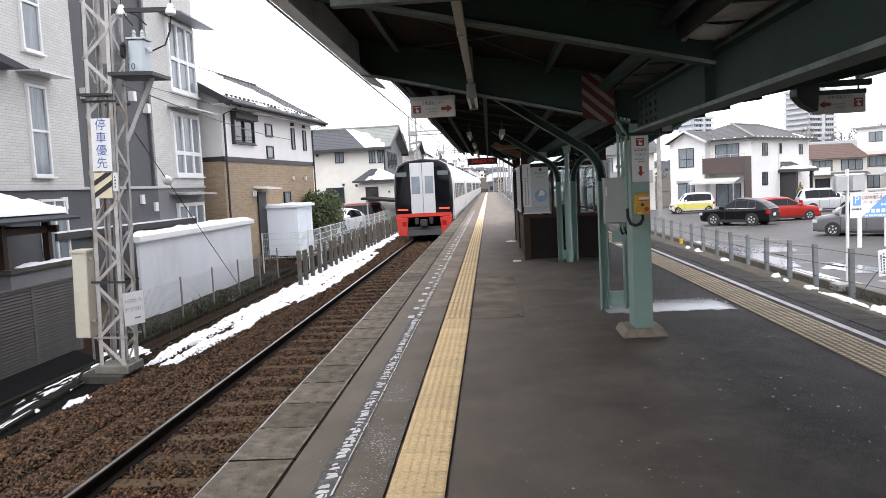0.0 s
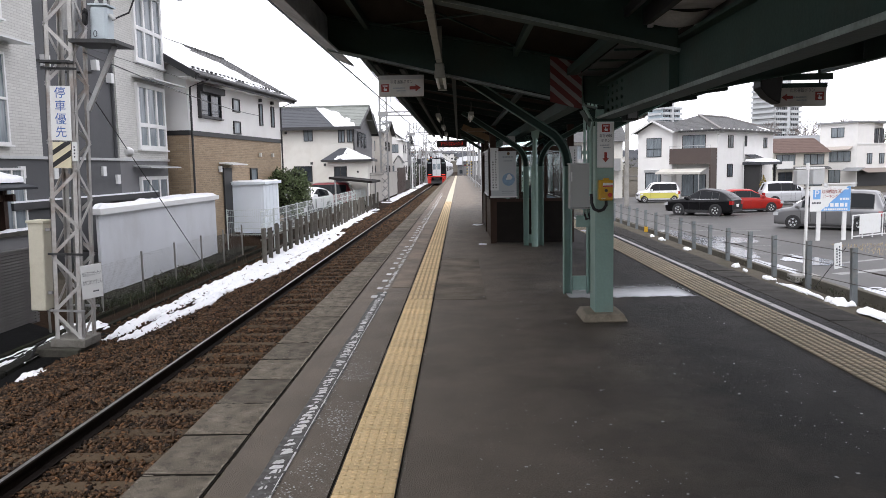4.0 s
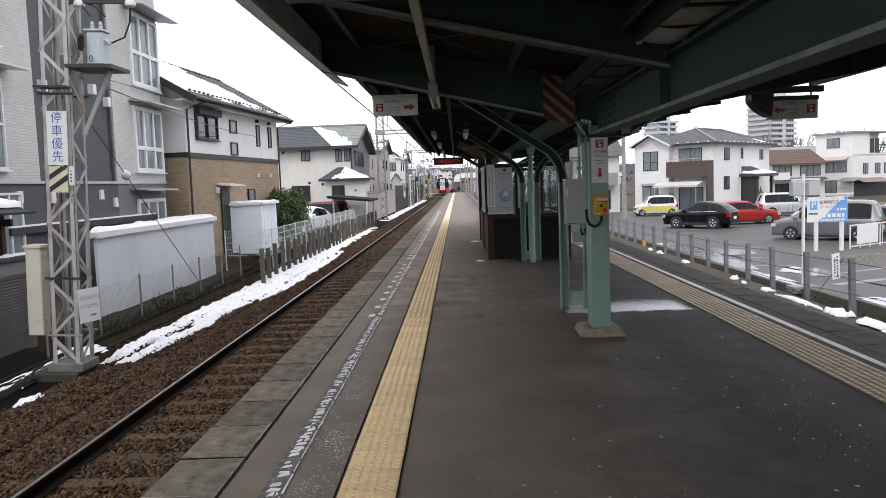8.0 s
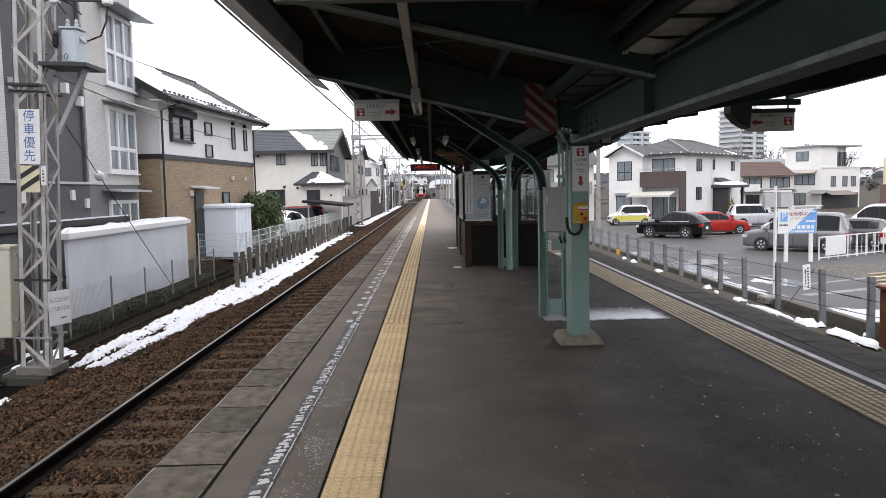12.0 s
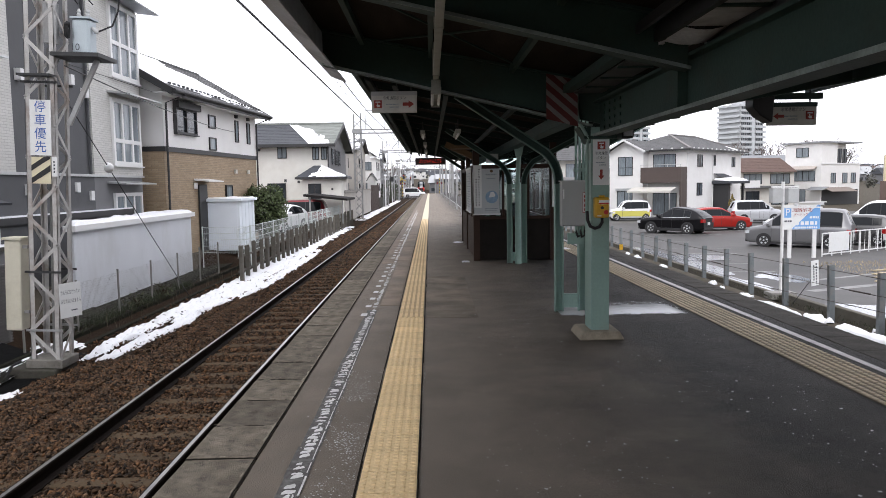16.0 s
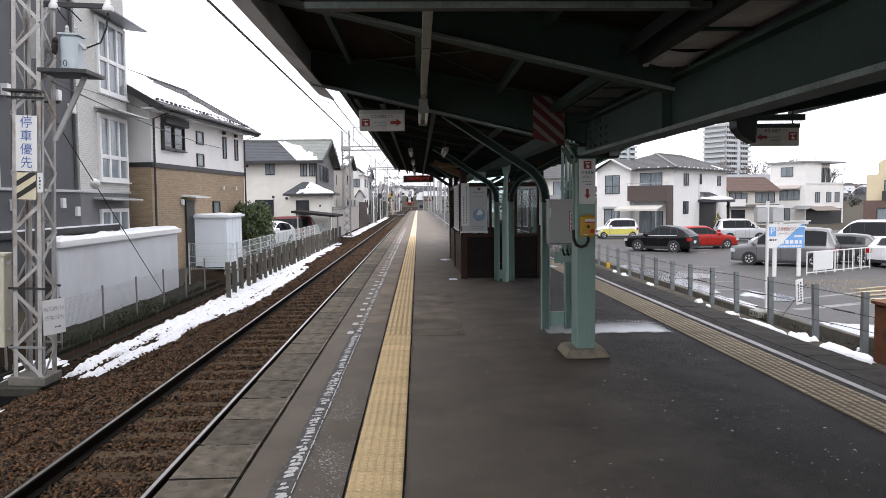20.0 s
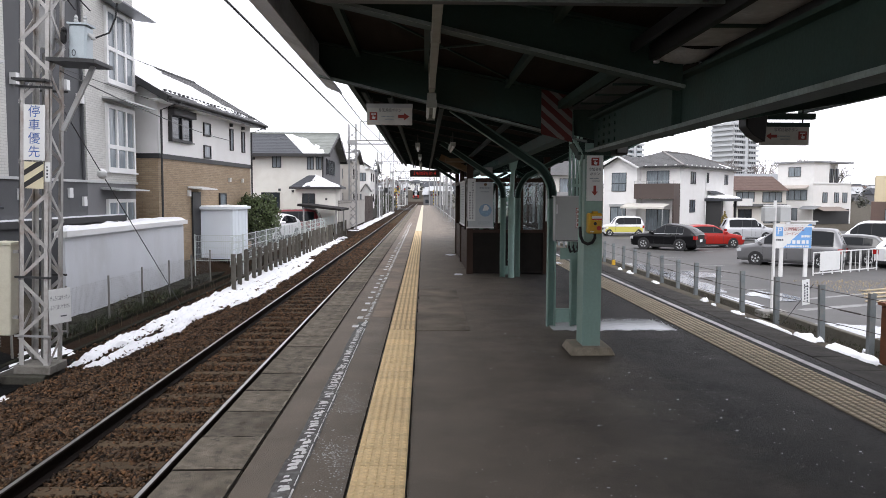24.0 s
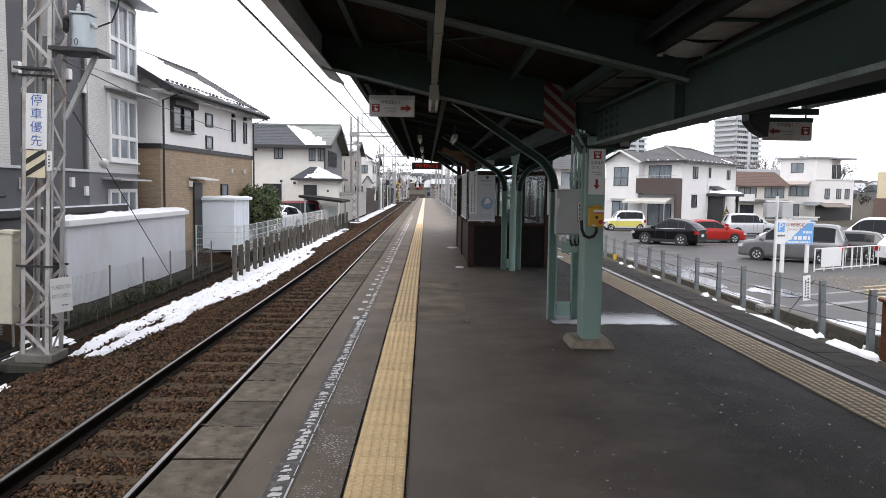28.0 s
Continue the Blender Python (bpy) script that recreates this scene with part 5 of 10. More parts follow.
    roof_snow("roof_snow", h, L(px0 + 0.8, py0, e), L(px1, py0, e), L(px0 + 1.6, py0 + 1.5, r), L(px1 - 1.9, py0 + 1.5, r), 4.4,
              lambda u, v: 0.9 * u - 0.12 - (0.3 if v > 0.9 else 0), 0.08, 60, 30)
    window(h, pose(*L(-8.0, py0 + 0.35, 0.8)), 0.85, 0.98, FRAME_BLK, PANE, 2, 1, 0.06)
    put("wall_vent", (-6.5, py0 + 0.29, 1.35, -6.38, py0 + 0.35, 1.47), TRIM_BLK)
    return h


house_cream()


def far_houses_left():
    """Smaller houses further down the line."""
    rows = (
        # x_right, y0, depth, eave, ridge, wall, roof, label
        (-8.0, 64.5, 8, 5.0, 6.6, BEIGE_W, ROOFTILE, "beige two-storey house with grey tiled roof"),
        (-7.4, 76.0, 9, 5.2, 6.6, BEIGE_W, ROOFTILE, "beige two-storey house beside the line"),
        (-6.5, 89.0, 8, 4.9, 6.3, RENDER_W, ROOFDARK, "tall white gabled house beside the line"),
        (-7.0, 103.0, 9, 5.0, 6.4, MIDGREY, ROOFDARK, "dark grey house beside the line"),
    )
    for xr, y0, d, ez, rz, wm, rm, lab in rows:
        G = -0.6
        W = 3.4 if wm is RENDER_W else 9.0
        h = thing("house", lab, "house", pose(xr, y0, G), "houses")
        boxpart("wall", (-W, 0, 0, 0, d, ez - G), wm, h)
        bm = B()
        if rm is ROOFDARK and wm is RENDER_W:
            prism(bm, [(-W, ez - G), (0, ez - G), (-W / 2, rz - G)], "y", 0.0, 0.2)
            part("gable", bm, wm, h)
            bm = B()
            courses(bm, (0.4, -0.4, ez - G), (0.4, d + 0.4, ez - G), (-W / 2, -0.4, rz - G), (-W / 2, d + 0.4, rz - G), 8)
            courses(bm, (-W - 0.4, -0.4, ez - G), (-W - 0.4, d + 0.4, ez - G), (-W / 2, -0.4, rz - G), (-W / 2, d + 0.4, rz - G), 8)
        else:
            prism(bm, [(0, ez - G), (d, ez - G), (d / 2, rz - G)], "x", -0.2, 0.0)
            part("gable", bm, wm, h)
            bm = B()
            courses(bm, (-9.4, -0.4, ez - G), (0.4, -0.4, ez - G), (-9.4, d / 2, rz - G), (0.4, d / 2, rz - G), 8)
            courses(bm, (-9.4, d + 0.4, ez - G), (0.4, d + 0.4, ez - G), (-9.4, d / 2, rz - G), (0.4, d / 2, rz - G), 8)
        part("roof", bm, rm, h)
        bm = B()
        bar(bm, (0.42, -0.4, ez - G - 0.08), (0.42, d / 2, rz - G - 0.08), 0.05, 0.18)
        bar(bm, (0.42, d + 0.4, ez - G - 0.08), (0.42, d / 2, rz - G - 0.08), 0.05, 0.18)
        part("barge_board", bm, TRIM_BLK, h)
        roof_snow("roof_snow", h, (-6, -0.4, ez - G), (0.3, -0.4, ez - G), (-6, d / 2, rz - G), (0.3, d / 2, rz - G), y0, lambda u, v: 0.25 - abs(v - 0.45) * 0.8, 0.07, 20, 10)
        for z in (0.9, 3.4):
            for x in ((-1.7, -4.2) if W > 5 else (-1.3, -2.8)):
                window(h, pose(x, 0, z - G), 0.8, 1.0, FRAME_BLK, PANELT, 2, 1, 0.06)
            for y in (1.2, 4.6):
                window(h, face_x(0, y, z - G), 0.9, 1.0, FRAME_BLK, PANELT, 2, 1, 0.06)
    # small pale outbuilding with a snowy roof and a dark timber fence
    s = thing("outbuilding", "narrow white gabled outbuilding behind the board fence", "shed", pose(-6.35, 85.6, -0.8))
    boxpart("wall", (-0.9, 0, 0, 0, 2.6, 3.0), RENDER_W, s)
    bm = B()
    prism(bm, [(-0.9, 3.0), (0.0, 3.0), (-0.45, 3.75)], "y", 0.0, 0.15)
    part("gable", bm, RENDER_W, s)
    bm = B()
    courses(bm, (0.14, -0.15, 2.95), (0.14, 2.75, 2.95), (-0.45, -0.15, 3.85), (-0.45, 2.75, 3.85), 4)
    courses(bm, (-1.04, -0.15, 2.95), (-1.04, 2.75, 2.95), (-0.45, -0.15, 3.85), (-0.45, 2.75, 3.85), 4)
    part("roof", bm, ROOFTILE, s)
    f = thing("timber_fence", "dark brown board fence beside the line", "fence", pose(-5.9, 73.2, -1.0))
    for k in range(37):
        boxpart("board", (0, 0.30 * k, 0, 0.03, 0.30 * k + 0.28, 2.65), WOOD, f)


far_houses_left()


# ---- trackside walls, fences, sheds ----
def garage():
    g = thing("garage", "low white rendered garage with snow on its flat roof", "garage", pose(-7.4, 15.2, -1.05))
    for nm, o, z0, z1, m, lab in (("wall", 0.0, 0, 1.80, WALLPAINT, ""), ("footing", 0.05, -0.3, 0.10, DARKCONC, ""), ("roof_edge", 0.10, 1.80, 1.92, FRAME_W, "pale metal roof edge")):
        bm = B()
        prism(bm, [(-0.06 - o, -o), (o, -o), (o, 7.5 + o), (-0.68 - o, 7.5 + o)], "z", z0, z1)
        part(nm, bm, m, g, lab)
    boxpart("back_edge", (-1.32, -0.9, 1.95, -1.22, 6.3, 2.10), TRIM_BLK, g, "dark edge of the roof behind")
    boxpart("back_edge_snow", (-1.40, -0.9, 2.10, -1.22, 6.2, 2.135), SNOW, g, "thin snow")
    snow_sheet("roof_snow", lambda u, v, h: Vector((-(0.13 + 0.61 * v) + (0.21 + 0.61 * v) * u, -0.06 + 7.62 * v, 1.92 + h)), 8, 44,
               lambda u, v: 0.7 + 0.12 * fbm(u * 3, v * 12, 2.0) - (0.5 if v < 0.02 else 0), 0.10, 2.0, SNOW, "thick snow", "snow", g)
    t = thing("tub_wall", "grey wall with a snowy coping beside the shelter", "wall", pose(-7.6, 11.2, -0.6), kind="")
    boxpart("wall", (-0.2, 0, 0, 0, 2.3, 1.15), MIDGREY, t)
    boxpart("coping", (-0.28, -0.06, 1.15, 0.06, 2.36, 1.22), DARKCONC, t)
    snow_sheet("coping_snow", lambda u, v, h: Vector((-0.25 + 0.28 * u, 0.3 + 2.0 * v, 1.22 + h)), 5, 26, lambda u, v: 0.4 - 1.2 * abs(u - 0.5) + 0.2 * fbm(u, v * 9, 1), 0.06, 5.0, SNOW, "snow", "snow", t)


garage()


def slat_fence():
    f = thing("slatted_fence", "weathered grey-brown fence of horizontal slats", "fence", pose(-6.9, 3.4, -1.0))
    mt = mat("fence_slat", (0.112, 0.107, 0.102), 0.75, var=0.18, scale=4, fine=60, bump=0.2, dirt=(0.09, 0.08, 0.075), dirt_amt=0.5, dirt_scale=3, objrand=0.1)
    bm = B()
    prism(bm, [(-0.012, 0.0), (0.014, 0.010), (0.014, 0.042), (-0.012, 0.034)], "y", 0, 8.5)
    me = mesh_of(bm, mt)
    for k in range(27):
        piece("slat", me, f, pose(0, 0, 0.10 + k * 0.048))
    boxpart("backing_board", (-0.022, 0, 0.09, -0.014, 8.5, 1.40), mt, f)
    for y in np.arange(0.0, 8.6, 1.2):
        boxpart("post", (-0.05, y, 0, 0.012, y + 0.06, 1.41), mt, f)
    boxpart("rail", (-0.03, 0, 1.40, 0.030, 8.5, 1.43), mt, f)
    boxpart("kerb", (-0.1, 0, -0.1, 0.12, 8.6, 0.09), DARKCONC, f)


slat_fence()


def shelter():
    s = thing("garden_shelter", "dark timber shelter with thick snow on its roof", "shelter", pose(-7.75, 10.0, -0.6))
    for x, y in ((-0.1, 0.2), (-0.1, 2.55), (-1.9, 0.2), (-1.9, 2.55), (-0.1, 1.3)):
        boxpart("post", (x, y, 0, x + 0.11, y + 0.11, 2.05), WOOD, s)
    for y in (0.25, 2.6):
        boxpart("beam", (-2.1, y, 1.75, 0.15, y + 0.08, 1.87), WOOD, s)
    boxpart("beam", (-0.08, -0.1, 1.75, 0.0, 2.9, 1.87), WOOD, s)
    bm = B()
    courses(bm, (0.35, -1.2, 1.98), (0.35, 3.05, 1.98), (-1.0, -0.2, 2.55), (-1.0, 2.0, 2.55), 5)
    courses(bm, (-2.4, 3.05, 1.98), (0.35, 3.05, 1.98), (-1.4, 2.0, 2.55), (-1.0, 2.0, 2.55), 5)
    part("roof", bm, ROOFDARK, s)
    roof_snow("roof_snow", s, (0.20, -1.1, 2.07), (0.20, 2.92, 2.07), (-1.0, -0.2, 2.57), (-1.0, 2.0, 2.57), 6.6, lambda u, v: 0.9, 0.07)
    boxpart("house_behind", (-2.2, -2.6, 0, -2.0, 2.9, 1.7), GREYWALL, s, "dark grey back panel")


shelter()


def storage_shed():
    s = thing("storage_shed", "pale blue-white steel storage shed with snowy roof", "shed", pose(-6.75, 26.0, -0.6))
    mt = mat("shed_steel", (0.82, 0.87, 0.92), 0.5, 0.0, var=0.05, scale=2, bump=0.05)
    bm = B()
    bx(bm, -1.38, 0, 0, 0, 2.2, 1.72)
    part("body", bm, mt, s, bevel=0.01)
    boxpart("panel_rib", (-0.10, -0.010, 0.05, -0.085, 0.0, 1.70), mt, s)
    for k in range(4):
        boxpart("panel_rib", (0.0, 0.3 + 0.5 * k, 0.05, 0.012, 0.33 + 0.5 * k, 1.70), mt, s)
    boxpart("roof", (-1.48, -0.1, 1.72, 0.1, 2.3, 1.82), mt, s, bevel=0.01)
    snow_sheet("roof_snow", lambda u, v, h: Vector((-1.44 + 1.50 * u, -0.06 + 2.3 * v, 1.82 + h)), 16, 16, lambda u, v: 0.5 + 0.2 * fbm(u * 5, v * 5, 4), 0.05, 4.0, SNOW, "snow", "snow", s)


storage_shed()


def concrete_fence():
    f = thing("concrete_post_fence", "row of weathered concrete sleeper posts beside the track", "fence", pose(-5.35, 20.4, -1.05))
    mt = mat("old_concrete_post", (0.115, 0.105, 0.088), 0.9, var=0.25, scale=5, fine=60, bump=0.5, dirt=(0.055, 0.05, 0.038), dirt_amt=0.6, dirt_scale=3, objrand=0.25)
    rnd = random.Random(12)
    meshes = []
    for k in range(4):
        bm = B()
        v = bx(bm, -0.055, -0.06, 0, 0.055, 0.06, 1.04)
        for q in v[4:]:
            q.co.x += rnd.uniform(-0.02, 0.02)
            q.co.y += rnd.uniform(-0.02, 0.02)
            q.co.z += rnd.uniform(-0.04, 0.04)
        meshes.append(mesh_of(bm, mt, 0.012))
    y, k = 0.0, 0
    while y < 30:
        piece("post", meshes[k % 4], f, pose(rnd.uniform(-.03, .03), y, rnd.uniform(-0.05, 0.03), rnd.uniform(-2, 2), rnd.uniform(-2, 2), rnd.uniform(-5, 5)))
        y += 0.86 + rnd.uniform(-0.05, 0.05)
        k += 1
    for z in (0.32, 0.72):
        bm = B()
        bar(bm, (-0.07, 0, z), (-0.07, 30, z), 0.03, 0.05)
        part("rail", bm, mt, f)
    # wire mesh fence behind the posts and its nearer stretch along the wall
    g = thing("mesh_fence", "pale green-grey wire mesh fence on thin posts", "fence", pose(-5.95, 11.5, -1.0))
    wire = mat("fence_wire", (0.58, 0.62, 0.60), 0.6, 0.1, var=0.1, bump=0.0)
    dull = mat("dull_fence_wire", (0.20, 0.195, 0.18), 0.7, 0.1, var=0.15, bump=0.0)
    y = 0.0
    while y <= 44:
        x = -0.55 if y < 11 else 0.0
        tubepart("post", ((x, y, 0), (x, y, 0.98 if y < 11 else 1.38)), 0.022, dull if y < 11 else wire, g, seg=6)
        y += 1.8
    bm = B()
    for k in range(5):
        z = 0.55 + 0.2 * k
        tube(bm, ((0, 11, z), (0, 44, z)), 0.010, 4, False)
    for k in range(230):
        yy = 11 + 33 * k / 230
        tube(bm, ((0, yy, 0.5), (0, yy, 1.36)), 0.006, 3, False)
    part("mesh_panel", bm, wire, g)
    bm = B()
    for k in range(5):
        tube(bm, ((-1.42, 12.2, 0.55 + 0.2 * k), (0, 12.2, 0.55 + 0.2 * k)), 0.006, 4, False)
    for k in range(24):
        tube(bm, ((-1.42 + 0.06 * k, 12.2, 0.5), (-1.42 + 0.06 * k, 12.2, 1.36)), 0.003, 3, False)
    part("cross_panel", bm, wire, g)["kind"] = "stuff"
    tubepart("post", ((-1.42, 12.2, 0), (-1.42, 12.2, 1.38)), 0.022, wire, g, seg=6)
    bm = B()
    for k in range(20):
        z = 0.05 + 0.045 * k
        tube(bm, ((-0.55, 1, z), (-0.55, 10.8, z)), 0.0010, 3, False)
    for k in range(196):
        yy = 1 + 0.05 * k
        tube(bm, ((-0.55, yy, 0.02), (-0.55, yy, 0.92)), 0.0009, 3, False)
    part("mesh_panel", bm, dull, g, "fine dull wire mesh")["kind"] = "stuff"
    # low retaining kerb and gutter
    k = thing("track_gutter", "dark concrete drainage channel beside the ballast", "gutter", pose(-5.85, 2, -1.0), kind="structure")
    mossy = mat("mossy_channel", (0.019, 0.018, 0.013), 0.9, spec=0.1, var=0.45, scale=4, fine=50, bump=0.7, dirt=(0.022, 0.026, 0.012), dirt_amt=0.8, dirt_scale=2.2)
    boxpart("channel_side", (-0.10, 0, -0.2, 0.0, 30, 0.04), mossy, k)
    boxpart("channel_side", (-0.55, 0, -0.2, -0.47, 30, 0.08), mossy, k)
    w = thing("retaining_wall", "low mossy concrete retaining wall below the garage", "wall", pose(-6.75, 11.9, -1.1), kind="structure")
    for k in range(9):
        boxpart("wall_block", (-0.55, 1.25 * k, 0, 0.05 - 0.012 * (k % 2), 1.25 * k + 1.235, 0.20 + 0.012 * (k % 3)), mossy, w, bevel=0.015)
    boxpart("wall_foot", (-0.50, 11.25, 0, 0.05, 22, 0.20), mossy, w)


concrete_fence()


def weeds(name, n, area, h, seed, material, label):
    """Loose dry blades and stems, each a thin bent strip."""
    rnd = random.Random(seed)
    verts, faces = [], []
    for _ in range(n):
        x, y, z = area(rnd)
        a, L, w = rnd.uniform(0, 6.28), h * rnd.uniform(0.3, 1.0), rnd.uniform(0.004, 0.012)
        lean = rnd.uniform(0.1, 0.7)
        dx, dy = math.cos(a), math.sin(a)
        i = len(verts)
        for t in (0, 0.5, 1.0):
            r = lean * L * t * t
            ww = w * (1 - 0.8 * t)
            verts += [(x + dx * r - dy * ww, y + dy * r + dx * ww, z + L * t * (1 - 0.25 * t * lean)), (x + dx * r + dy * ww, y + dy * r - dx * ww, z + L * t * (1 - 0.25 * t * lean))]
        faces += [(i, i + 1, i + 3, i + 2), (i + 2, i + 3, i + 5, i + 4)]
    tagged(new(name, from_arrays(name, verts, faces, material)), label, "weeds", "", "stuff")


WEED = mat("dry_weeds", (0.085, 0.072, 0.045), 0.9, var=0.3, scale=4, bump=0.0, island=0.4)
MOSS = mat("green_weeds", (0.034, 0.042, 0.020), 0.9, var=0.3, scale=4, bump=0.0, island=0.4)
weeds("dry_weeds", 140, lambda r: (r.gauss(-6.35, 0.22), 12.5 + abs(r.gauss(0, 5)) + r.choice((0, 1.2, 3.5, 7)), -1.02), 0.34, 1, WEED, "dry yellow weeds along the wall foot")
weeds("green_weeds", 2600, lambda r: (r.gauss(-6.55, 0.12), 14.0 + r.choice((0, 0.7, 1.9, 2.6, 3.3, 4.9)) + r.gauss(0, 0.35), -0.93), 0.15, 2, MOSS, "low green weeds along the wall foot")


def lerp_line(pts, x):
    if x <= pts[0][0]:
        return pts[0][1]
    for (xa, za), (xb, zb) in zip(pts, pts[1:]):
        if x <= xb:
            return za + (zb - za) * (x - xa) / (xb - xa)
    return pts[-1][1]


def track_snow():
    # ragged bank of snow between track and fence
    def strip(name, xa, xb, y0, y1, nu, nv, seed, bias, z, depth, label):
        def mask(u, v):
            y = y0 + (y1 - y0) * v
            return (bias(u, v) + 0.38 * fbm(u * 3.1 + seed, y * 0.55, seed, 5) + 0.27 * fbm(u * 9 + y * 0.9, y * 1.3 - u * 3, seed + 4, 3)
                    - 0.45 * max(0.0, fbm(u * 14 + y * 0.5, y * 2.2, seed + 8, 3) - 0.15))
        snow_sheet(name, lambda u, v, h: (xa(v) + (xb(v) - xa(v)) * u, y0 + (y1 - y0) * v, z + h * (0.6 + 0.5 * fbm(u * 12, v * (y1 - y0) * 3, seed))), nu, nv, mask, depth, seed, SNOW, label)
    left = ((10.9, -5.42), (12.1, -5.60), (14.5, -5.70), (16, -5.62), (19.2, -5.62), (22, -5.75), (30, -5.85))
    right = ((10.9, -4.98), (13.2, -4.84), (14.0, -4.66), (15.2, -4.86), (17.0, -4.62), (19.3, -4.22), (22, -4.20), (26, -4.28), (30, -4.5))

    def ridge(u, v):
        """Piled smooth on both sides, with a dirty furrow along the middle of the near end."""
        y = 10.9 + 19.1 * v
        furrow = 0.85 * max(0.0, 1 - abs(u - 0.44 - 0.08 * math.sin(y * 1.1)) / 0.26) * max(0.0, min(1.0, (16.2 - y) / 3))
        return 0.47 - 3.2 * max(0.0, abs(u - 0.5) - 0.36) - furrow - 2.5 * max(0, 0.04 - v)
    strip("snow_bank", lambda v: lerp_line(left, 10.9 + 19.1 * v), lambda v: lerp_line(right, 10.9 + 19.1 * v), 10.9, 30.0, 44, 480, 2.7,
          ridge, -0.985, 0.11, "ragged bank of melting snow beside the ballast")
    strip("snow_bank", lambda v: -6.0, lambda v: -4.75, 30.0, 48.0, 24, 200, 5.9,
          lambda u, v: 0.50 - 1.35 * abs(u - 0.52) - 0.25 * v, -0.985, 0.09, "ragged bank of melting snow beside the ballast")
    # drain kerb beside the wall, snow lying along it
    kerb = thing("drain_kerb", "low dark concrete kerb of the drainage channel", "kerb", pose(0, 0, 0), kind="structure")
    for k in range(4):
        bm = B()
        y = 5.6 + 1.15 * k
        bar(bm, (-5.42 - 0.12 * (y - 5.6), y, -0.985), (-5.42 - 0.12 * (y + 1.13 - 5.6), y + 1.13, -0.985), 0.20, 0.15)
        part("kerb_stone", bm, mat("black_kerb", (0.016, 0.016, 0.013), 0.8, spec=0.1, var=0.4, scale=4, fine=50, bump=0.6), kerb, bevel=0.01)
    wet = mat("wet_drain", (0.007, 0.007, 0.007), 0.8, var=0.4, scale=3, fine=40, bump=0.3, spec=0.06)
    bm = B()
    prism(bm, [(-5.50, -1.10), (-5.50, -0.972), (-6.42, -0.962), (-7.25, -0.655), (-7.60, -0.535), (-7.60, -1.10)], "y", 3.5, 11.6)
    part("drain_bed", bm, wet, kerb, "black wet bed of the drain")
    strip("snow_bank", lambda v: -5.32 - 0.55 * v, lambda v: -5.66 - 0.55 * v, 5.7, 10.4, 18, 130, 4.2, lambda u, v: 0.07 - 0.7 * abs(u - 0.4), -0.914, 0.022, "snow lying along the drain kerb")
    strip("snow_bank", lambda v: -6.45, lambda v: -5.95, 8.6, 11.4, 18, 80, 1.9, lambda u, v: 0.10 - 0.8 * abs(u - 0.5), -0.968, 0.045, "scraps of snow behind the mast")
    strip("snow_bank", lambda v: -5.52, lambda v: -5.25, 8.75, 9.3, 10, 20, 5.5, lambda u, v: 0.5 - 0.9 * abs(u - 0.5) - 0.7 * abs(v - 0.5), -0.965, 0.09, "lump of snow on the ballast")
    strip("snow_bank", lambda v: -6.75, lambda v: -5.72, 11.25, 12.55, 22, 36, 8.8, lambda u, v: 0.62 - 1.5 * math.hypot(u - 0.5, v - 0.5), -0.97, 0.12, "thin melting snow in the drainage channel")
    strip("snow_bank", lambda v: -5.9, lambda v: -4.9, 56.0, 125.0, 10, 160, 6.1, lambda u, v: 0.42 - 0.9 * abs(u - 0.5), -1.0, 0.10, "bank of snow further along the line")
    strip("snow_patch", lambda v: -3.3, lambda v: -2.55, 40.0, 100.0, 8, 200, 9.4, lambda u, v: -0.15 - 0.4 * abs(u - 0.5), -0.985, 0.03, "scraps of snow between the rails")


track_snow()


def wall_foot_bush(x, y, z, h, seed):
    """A tangle of thin twigs with some dull leaves."""
    b = thing("bush", "straggly winter bush with dull green leaves at the wall foot", "bush", pose(x, y, z), "wall-foot bushes")
    rnd = random.Random(seed)
    for k in range(9):
        a, lean = rnd.uniform(0, 6.28), rnd.uniform(0.15, 0.6)
        p = [(lean * h * t * t * math.cos(a) + rnd.uniform(-.02, .02), lean * h * t * t * math.sin(a) * 1.4 + rnd.uniform(-.02, .02), h * t * rnd.uniform(0.8, 1.0)) for t in (0.0, 0.35, 0.7, 1.0)]
        bm = B()
        tube(bm, p, [0.010, 0.008, 0.006, 0.003], 5)
        part("twig", bm, SOIL, b)
    rng = np.random.default_rng(seed)
    n = 130
    c = rng.normal(size=(n, 3)) * np.array([0.16, 0.34, 0.20]) * h / 0.7 + np.array([0, 0, 0.52 * h])
    c[:, 2] = np.abs(c[:, 2])
    u, v = rng.normal(size=(n, 3)) * 0.028, rng.normal(size=(n, 3)) * 0.014
    quad = np.stack([c - u, c + v, c + u, c - v], 1).reshape(-1, 3)
    ob = new("leaves", from_arrays("leaves", quad.tolist(), np.arange(4 * n).reshape(-1, 4).tolist(), BUSHLEAF))
    ob.parent = b
    ob["kind"] = "stuff"


BUSHLEAF = mat("bush_leaf", (0.055, 0.060, 0.028), 0.8, var=0.3, scale=6, bump=0.0, island=0.55)
for k, (x, y, h) in enumerate(((-6.45, 15.9, 0.34), (-6.4, 17.3, 0.40))):
    wall_foot_bush(x, y, -1.0, h, 40 + k)


